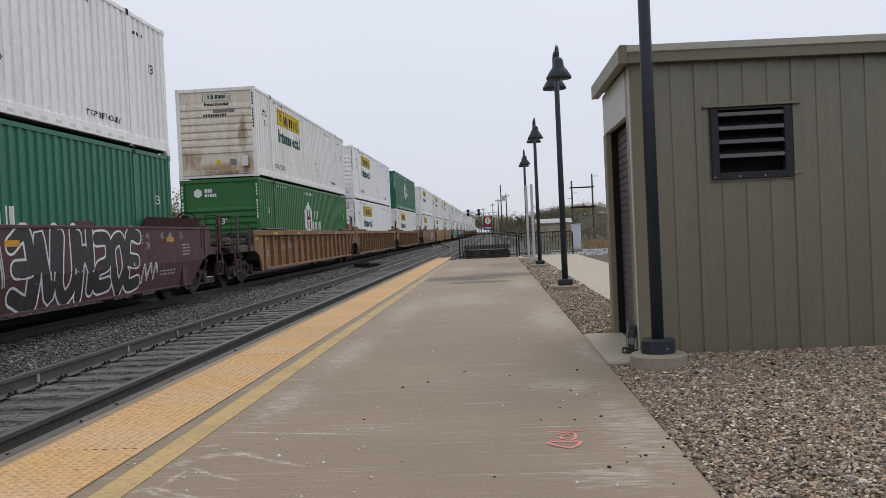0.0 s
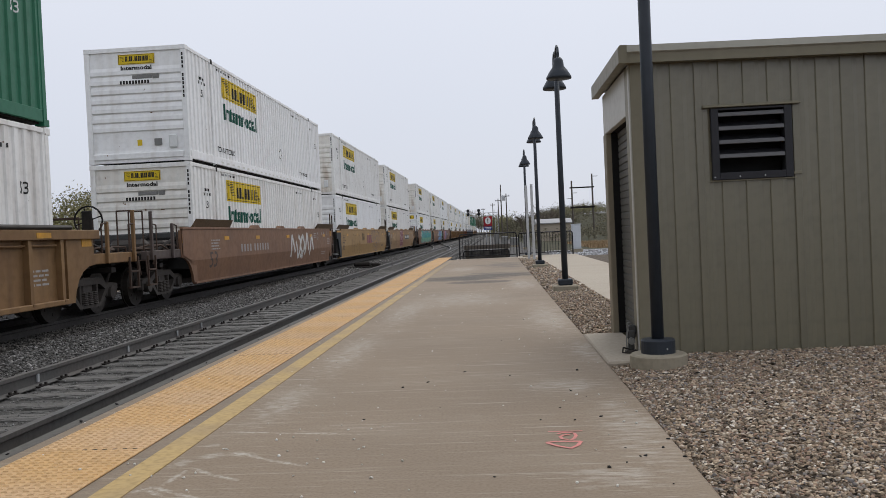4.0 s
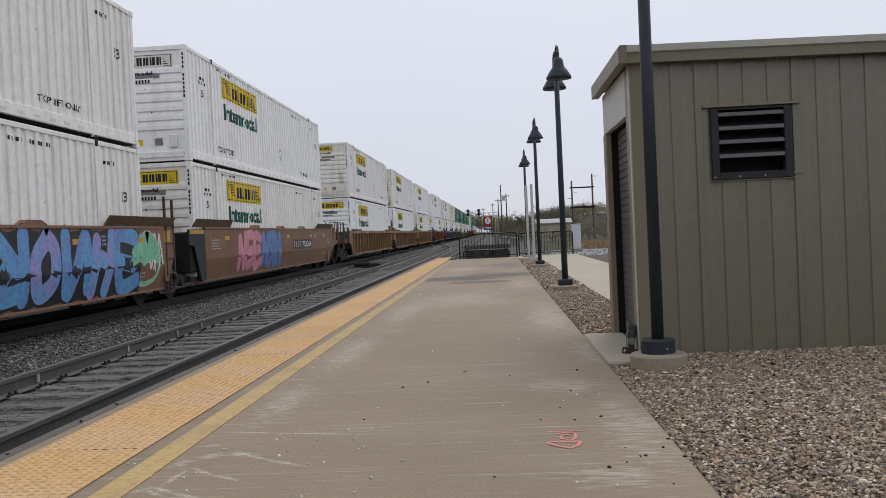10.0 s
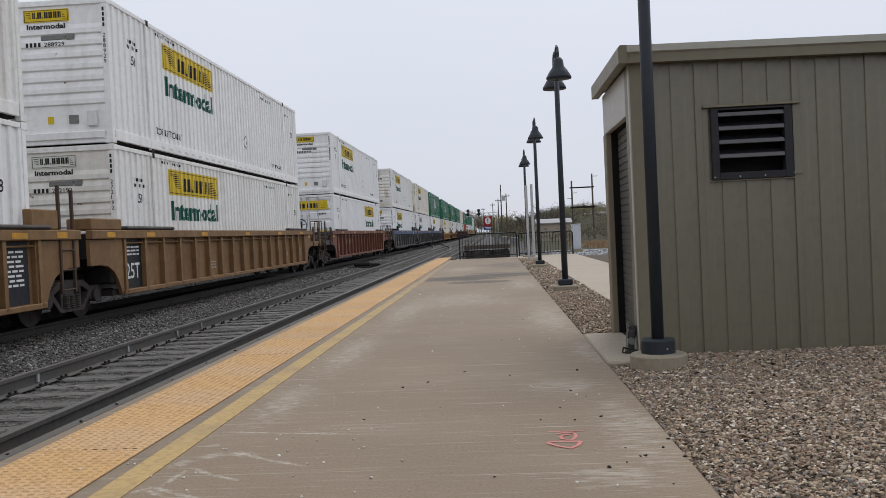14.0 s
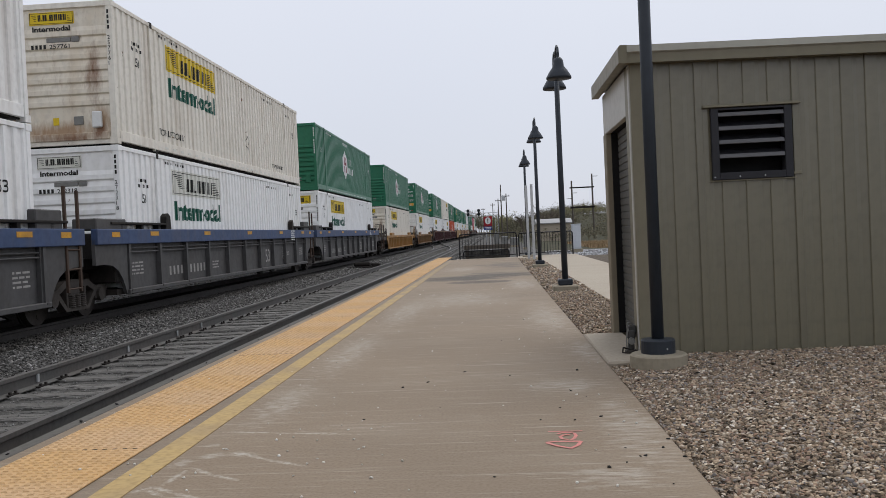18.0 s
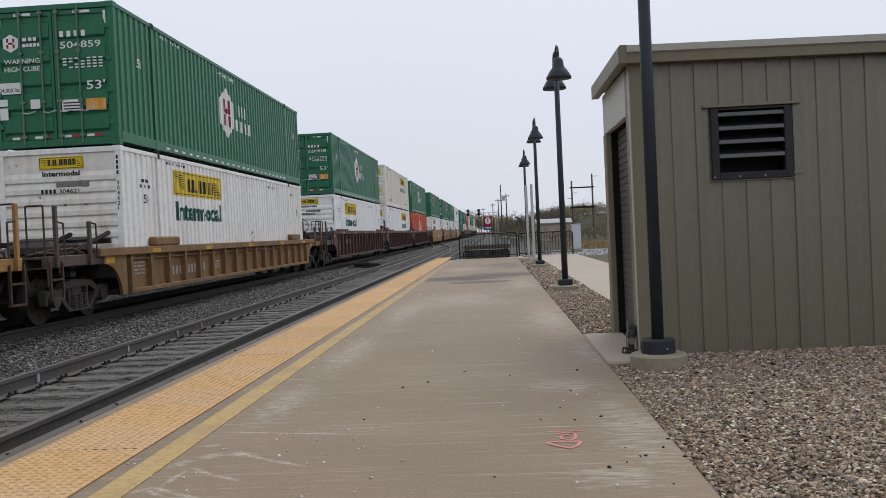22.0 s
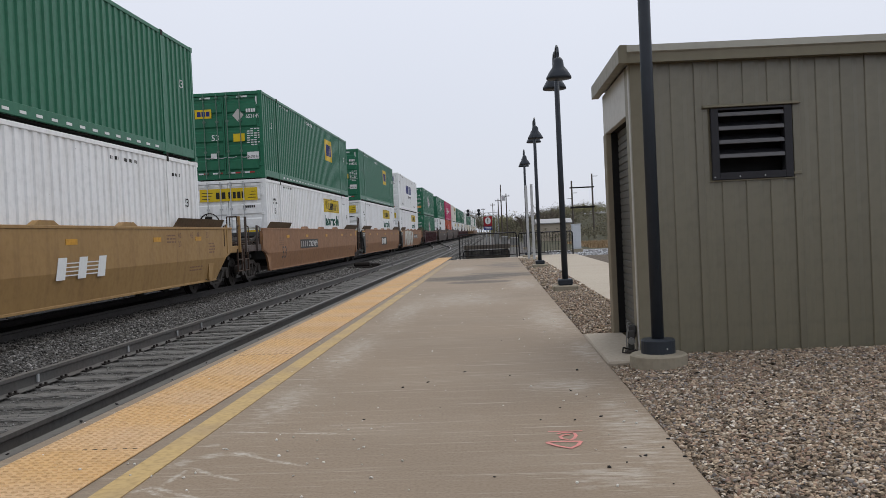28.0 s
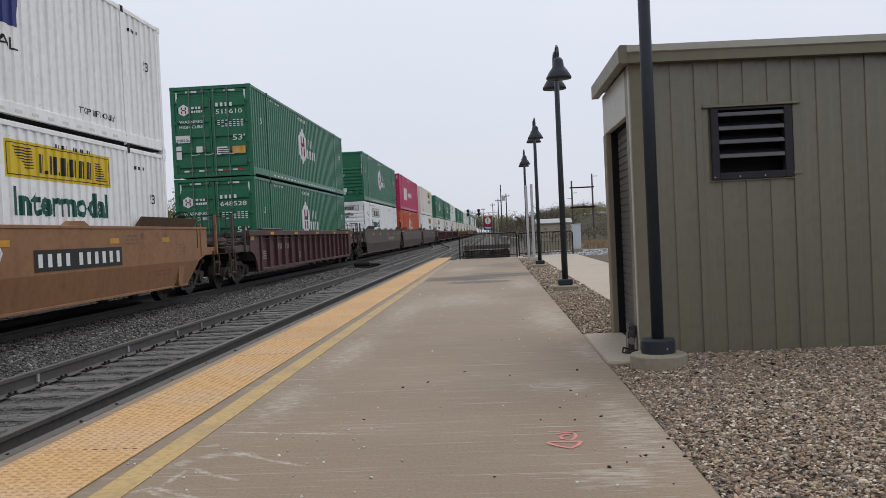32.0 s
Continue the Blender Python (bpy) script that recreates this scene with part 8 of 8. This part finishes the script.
graffiti(CARS[4], 9.5, 13.5, 0.6, 1.5, M["spray_pale"], M["spray_white"], 12, 0.06, 5)
for c in range(3):
    slab(CARS[5], "logo_block", M["spray_plum"], 1.4205, 1.4232, (8.8 + 0.62 * c, 9.26 + 0.62 * c), 0.92, 1.38)
piece(CARS[5], 11.3, 13.5, 0.44, 1.6, (5, 1, 2), (M["ochre"],), M["spray_navy"], 5, 0.2, 0.035)
piece(CARS[5], 10.42, 11.2, 0.98, 1.6, (4, 1), (M["ochre"],), M["spray_navy"], 6, 0.12, 0.03)
piece(CARS[5], 13.5, 14.4, 0.5, 1.4, (4, 3, 2), (M["ochre"],), M["spray_mauve"], 9, 0.08, 0.025)
piece(CARS[5], 6.9, 7.75, 1.1, 1.5, (3, 5, 2, 3), (M["spray_ash"],), M["spray_ash"], 10, 0.03, 0.001)
piece(CARS[5], 3.6, 6.3, 0.5, 1.4, (2, 5, 1), (M["ochre"],), M["guide"], 11, 0.3, 0.018)
piece(CARS[6], 4.75, 6.75, 0.42, 1.66, (5, 0, 5, 3), (M["mustard"],), M["spray_tan"], 7, 0.17, 0.02)
piece(CARS[6], 6.75, 8.55, 0.48, 1.64, (3, 5, 0, 2), (M["spray_plum"],), M["spray_white"], 12, 0.16, 0.02, M["spray_plum"])
graffiti(CARS[6], 2.1, 3.6, 0.8, 1.5, M["spray_tan"], M["spray_tan"], 21, 0.01, 6)
mural(CARS[7], 2.3, 14.9, M["spray_teal"], M["spray_mint"], M["spray_rose"], M["spray_navy"], M["spray_pale"], 11)
graffiti(CARS[7], 2.1, 2.9, 0.9, 1.6, M["spray_white"], M["spray_white"], 22, 0.015, 3)
piece(CARS[8], 1.4, 3.9, 0.5, 1.45, (4, 2, 1, 6), (M["umber"],), M["spray_tan"], 15, 0.2, 0.02)
for c in range(3):
    slab(CARS[8], "logo_block", M["spray_pale"], 1.4205, 1.4232, (7.5 + 0.6 * c, 7.95 + 0.6 * c), 0.95, 1.28)
piece(CARS[8], 9.4, 15.5, 0.42, 1.64, (1, 1, 2, 3, 0, 6), (M["spray_dusk"], M["spray_aqua"]), M["spray_black"], 16, 0.33, 0.045, M["spray_black"])
piece(CARS[8], 15.45, 16.5, 0.5, 1.55, (2,), (M["spray_mint"],), M["spray_pale"], 5, 0.62, 0.02)
graffiti(CARS[8], 16.0, 16.85, 0.7, 1.6, M["spray_white"], M["spray_white"], 23, 0.012, 3)
piece(CARS[9], 3.2, 5.6, 0.45, 1.62, (3, 4, 6), (M["spray_rose"],), M["spray_mauve"], 18, 0.3, 0.03)
piece(CARS[9], 5.7, 8.1, 0.45, 1.62, (0, 1, 0), (M["spray_sky"],), M["spray_navy"], 19, 0.36, 0.02)
graffiti(CARS[25], 2.2, 9.2, 0.42, 1.62, M["spray_pale"], M["spray_white"], 20, 0.22, 8)
for k, y, ground in ((6, 10.2, 1), (25, 10.2, 1), (27, 9.5, 0), (4, 3.5, 0)):
    number_plate_bars(CARS[k], y, 1.02, 3.0, 0.22, ground)
for k, y, figures in ((9, 10.0, "732264"), (23, 4.2, "732939")):
    part("mark_panel", cached(("mark_panel", y), M["logo_dark"], lambda bm: box(bm, 1.4225, 1.425, y - 0.1, y + 3.1, 0.96, 1.3)), None, CARS[k])
    number_plate_bars(CARS[k], y, 1.02, 1.15, 0.22, 0, 1.4255, (0.45, -0.5, 0.45, -0.5, 0.45, -0.5, 0.45))
    car_mark(CARS[k], figures, y + 1.38, 1.02, 0.22, M["logo_white"], 1.6, 1.431)
for k, y in ((1, 2.3), (2, 2.3), (10, 2.0), (11, 2.2), (17, 2.6), (18, 2.4), (19, 2.2), (20, 2.2), (21, 2.2), (26, 2.2), (13, 2.2)):
    number_plate_bars(CARS[k], y, 0.62 if k in (17, 18) else 1.0, 2.2, 0.2, int(k == 17), 1.326)
for k in (19, 20, 21):
    number_plate_bars(CARS[k], 10.3, 0.98, 3.4, 0.2, 0, 1.326, (1, -1.2, 1, -1.2, 1, -1.2, 1))
part("hanging_chain", cached("hanging_chain", M["bogie"], lambda bm: pipe(bm, [(1.42, 6.08, 1.46), (1.44, 6.16, 1.25), (1.45, 6.32, 1.06), (1.45, 6.52, 0.95), (1.45, 6.76, 0.99), (1.45, 7.0, 1.12), (1.44, 7.16, 1.28), (1.42, 7.24, 1.46)], 0.028)), None, CARS[11], "dark hanging tie-down chain")
for k in (14, 15, 16):
    number_plate_bars(CARS[k], 2.3, 0.62, 2.4, 0.2, 0, 1.326)
    car_mark(CARS[k], "53", 10.55, 0.62, 0.42, M["faded"], None, 1.33)
    part("oval_emblem", cached("oval_emblem", M["faded"], lambda bm: [rod(bm, (1.33, 12.85 + 0.15 * math.cos(0.393 * i), 0.86 + 0.2 * math.sin(0.393 * i)), (1.33, 12.85 + 0.15 * math.cos(0.393 * (i + 1)), 0.86 + 0.2 * math.sin(0.393 * (i + 1))), 0.011, 4) for i in range(16)] + [box(bm, 1.326, 1.332, 12.79, 12.91, z, z + 0.03) for z in (0.74, 0.82, 0.9)]), None, CARS[k])
    tagged(part("stencil_mark", cached("chord_stencil_mark", M["logo_white"], lambda bm: stencil_block(bm, 13.6, 1.6, 0.6, 5, 1.466, 0)), None, CARS[k]), kind="stuff")
rng = random.Random(41)
tag = bmesh.new()
for i in range(12):
    y = 9.3 + 0.27 * i
    squiggle(tag, [(y, 1.42 + rng.uniform(0, 0.04)), (y + 0.03, 1.56 + rng.uniform(-0.04, 0.05)), (y + 0.14, 1.42), (y + 0.2, 1.5 + rng.uniform(0, 0.08)), (y + 0.1, 1.47), (y + 0.26, 1.42)], 0.016, 1.466)
part("graffiti_tag", tag, M["spray_mint"], CARS[14])
for k in (22, 24):
    if k == 24:
        slab(CARS[k], "mark_panel", M["logo_dark"], 1.42, 1.4235, (7.3, 9.9), 0.72, 1.22)
    y = 7.55 if k == 24 else 8.6

    def blocks(bm):
        for c in (0.0, 0.75, 1.5):
            prism(bm, [(y + c, 0.78), (y + c + 0.3, 0.78), (y + c + 0.42, 1.16), (y + c + 0.12, 1.16)], "x", 1.424, 1.428)
        for z in (0.84, 0.91, 0.98, 1.05):
            box(bm, 1.4236, 1.4265, y + 0.2, y + 1.75, z, z + 0.02)
    tagged(part("emblem_mark", cached(("emblem_mark_bands", y), M["logo_white"], blocks), None, CARS[k]), kind="stuff")
for k in (4, 5, 6, 22, 23, 24, 25):
    car_mark(CARS[k], "53", 1.3 if k == 23 else 0.75, 0.68, 0.42, M["dusk"], 0.62)
for k, y in ((3, 0.05), (2, 0.05), (12, 0.05), (11, 15.0)):
    slab(CARS[k], "load_panel", M["panel_black"], 1.326, 1.332, (y + 0.055, y + 0.945), 0.46, 1.46)
    if y < 1:
        car_mark(CARS[k], "25T", y + 0.14, 0.66, 0.32, M["logo_white"], 0.66, 1.336)
    tagged(part("stencil_mark", cached(("load_stencil_mark", y), M["logo_white"], lambda bm: stencil_block(bm, y + 0.2, 1.28, 0.6, 3 if y < 1 else 8, 1.336, 0)), None, CARS[k]), kind="stuff")


for k in (0, 4, 5, 6, 7, 8, 9, 22, 23, 24, 25):
    ink = M["brown"] if k in (22, 23, 24, 25) else M["dusk"] if k == 5 else M["faded"]
    for txt, y, z in (("40", 14.25, 1.45), ("20", 14.25, 1.25), ("45", 15.05, 1.45), ("48", 15.5, 1.45), ("53", 16.2, 1.45)) if k != 7 else ():
        car_mark(CARS[k], txt, y, z, 0.14, ink)
    for y, z, w, n in ((13.55, 1.5, 0.55, 3), (16.35, 1.28, 0.5, 4), (15.0, 0.72, 0.9, 2), (0.9, 1.36, 0.7, 4)):
        if k != 7 or y < 1:
            tagged(part("stencil_mark", cached(("stencil_mark", y, z), ink, lambda bm: stencil_block(bm, y, z, w, n, 1.4234)), None, CARS[k]), kind="stuff")
for k in (1, 2, 3, 10, 11, 12, 13, 14, 15, 16, 17, 18, 19, 20, 21, 26):
    ink = M["faded"]
    for y, z, w, n in ((0.25, 0.95, 0.6, 4), (5.3, 0.8, 0.5, 3), (15.35, 0.95, 0.5, 4), (13.3, 0.85, 0.45, 2)):
        tagged(part("stencil_mark", cached(("ribbed_stencil_mark", y, z), ink, lambda bm: stencil_block(bm, y, z, w, n, 1.3285, 0)), None, CARS[k]), kind="stuff")


def holed_plate(bm):
    """Black stanchion plate with four round holes."""
    n = 16
    for cx in (-0.21, 0.21):
        for cz in (-0.25, 0.25):
            outer, inner = [], []
            for i in range(n):
                a = 2 * math.pi * i / n
                c, s = math.cos(a), math.sin(a)
                k = 1 / max(abs(c), abs(s))
                outer.append((cx + 0.21 * k * c, cz + 0.25 * k * s))
                inner.append((cx + 0.14 * c, cz + 0.14 * s))
            for y in (0.0, 0.08):
                vo, vi = [bm.verts.new((p, y, q)) for p, q in outer], [bm.verts.new((p, y, q)) for p, q in inner]
                for i in range(n):
                    bm.faces.new((vo[i], vo[(i + 1) % n], vi[(i + 1) % n], vi[i]))
    box(bm, -0.42, -0.38, 0.0, 0.08, -1.1, -0.5)
    box(bm, 0.38, 0.42, 0.0, 0.08, -1.1, -0.5)


part("stanchion", cached("stanchion", M["underframe"], holed_plate), None, CARS[19], "black stanchion plate with four round holes", loc=(-0.62, -0.75, 2.2))

# ---- what moves: the train rolls towards the camera, its wheels turn ----
ADVANCE = [(0, 0.0), (3, 51.04), (6, 101.96), (9, 152.66), (12, 202.97), (15, 252.48), (18, 301.93), (19, 318.45), (20, 335.25), (21, 351.65), (22, 367.95), (24, 400.4), (28, 465.5), (32, 530.34)]


def motions():
    for ob, s, z in ROLLING:
        rows = []
        for t, d in ADVANCE:
            x, turn = bend(s - d)
            rows.append((t, pose(TRAIN_X + x, s - d, z, 0, 0, turn)))
        walk(ob, rows)
    for dy, sets in WHEELS.items():
        rows = []
        n = 960
        for i in range(n + 1):
            t = 32.0 * i / n
            for (t0, d0), (t1, d1) in zip(ADVANCE, ADVANCE[1:]):
                if t0 <= t <= t1:
                    d = d0 + (d1 - d0) * (t - t0) / (t1 - t0)
            rows.append((t, pose(0, dy, 0.42, math.degrees(d / 0.42), 0, 0)))
        walk(sets[0], rows)
        keys = sets[0].animation_data
        for w in sets[1:]:
            w.rotation_mode = "QUATERNION"
            w.animation_data_create()
            w.animation_data.action = keys.action
            w.animation_data.action_slot = keys.action_slot


motions()
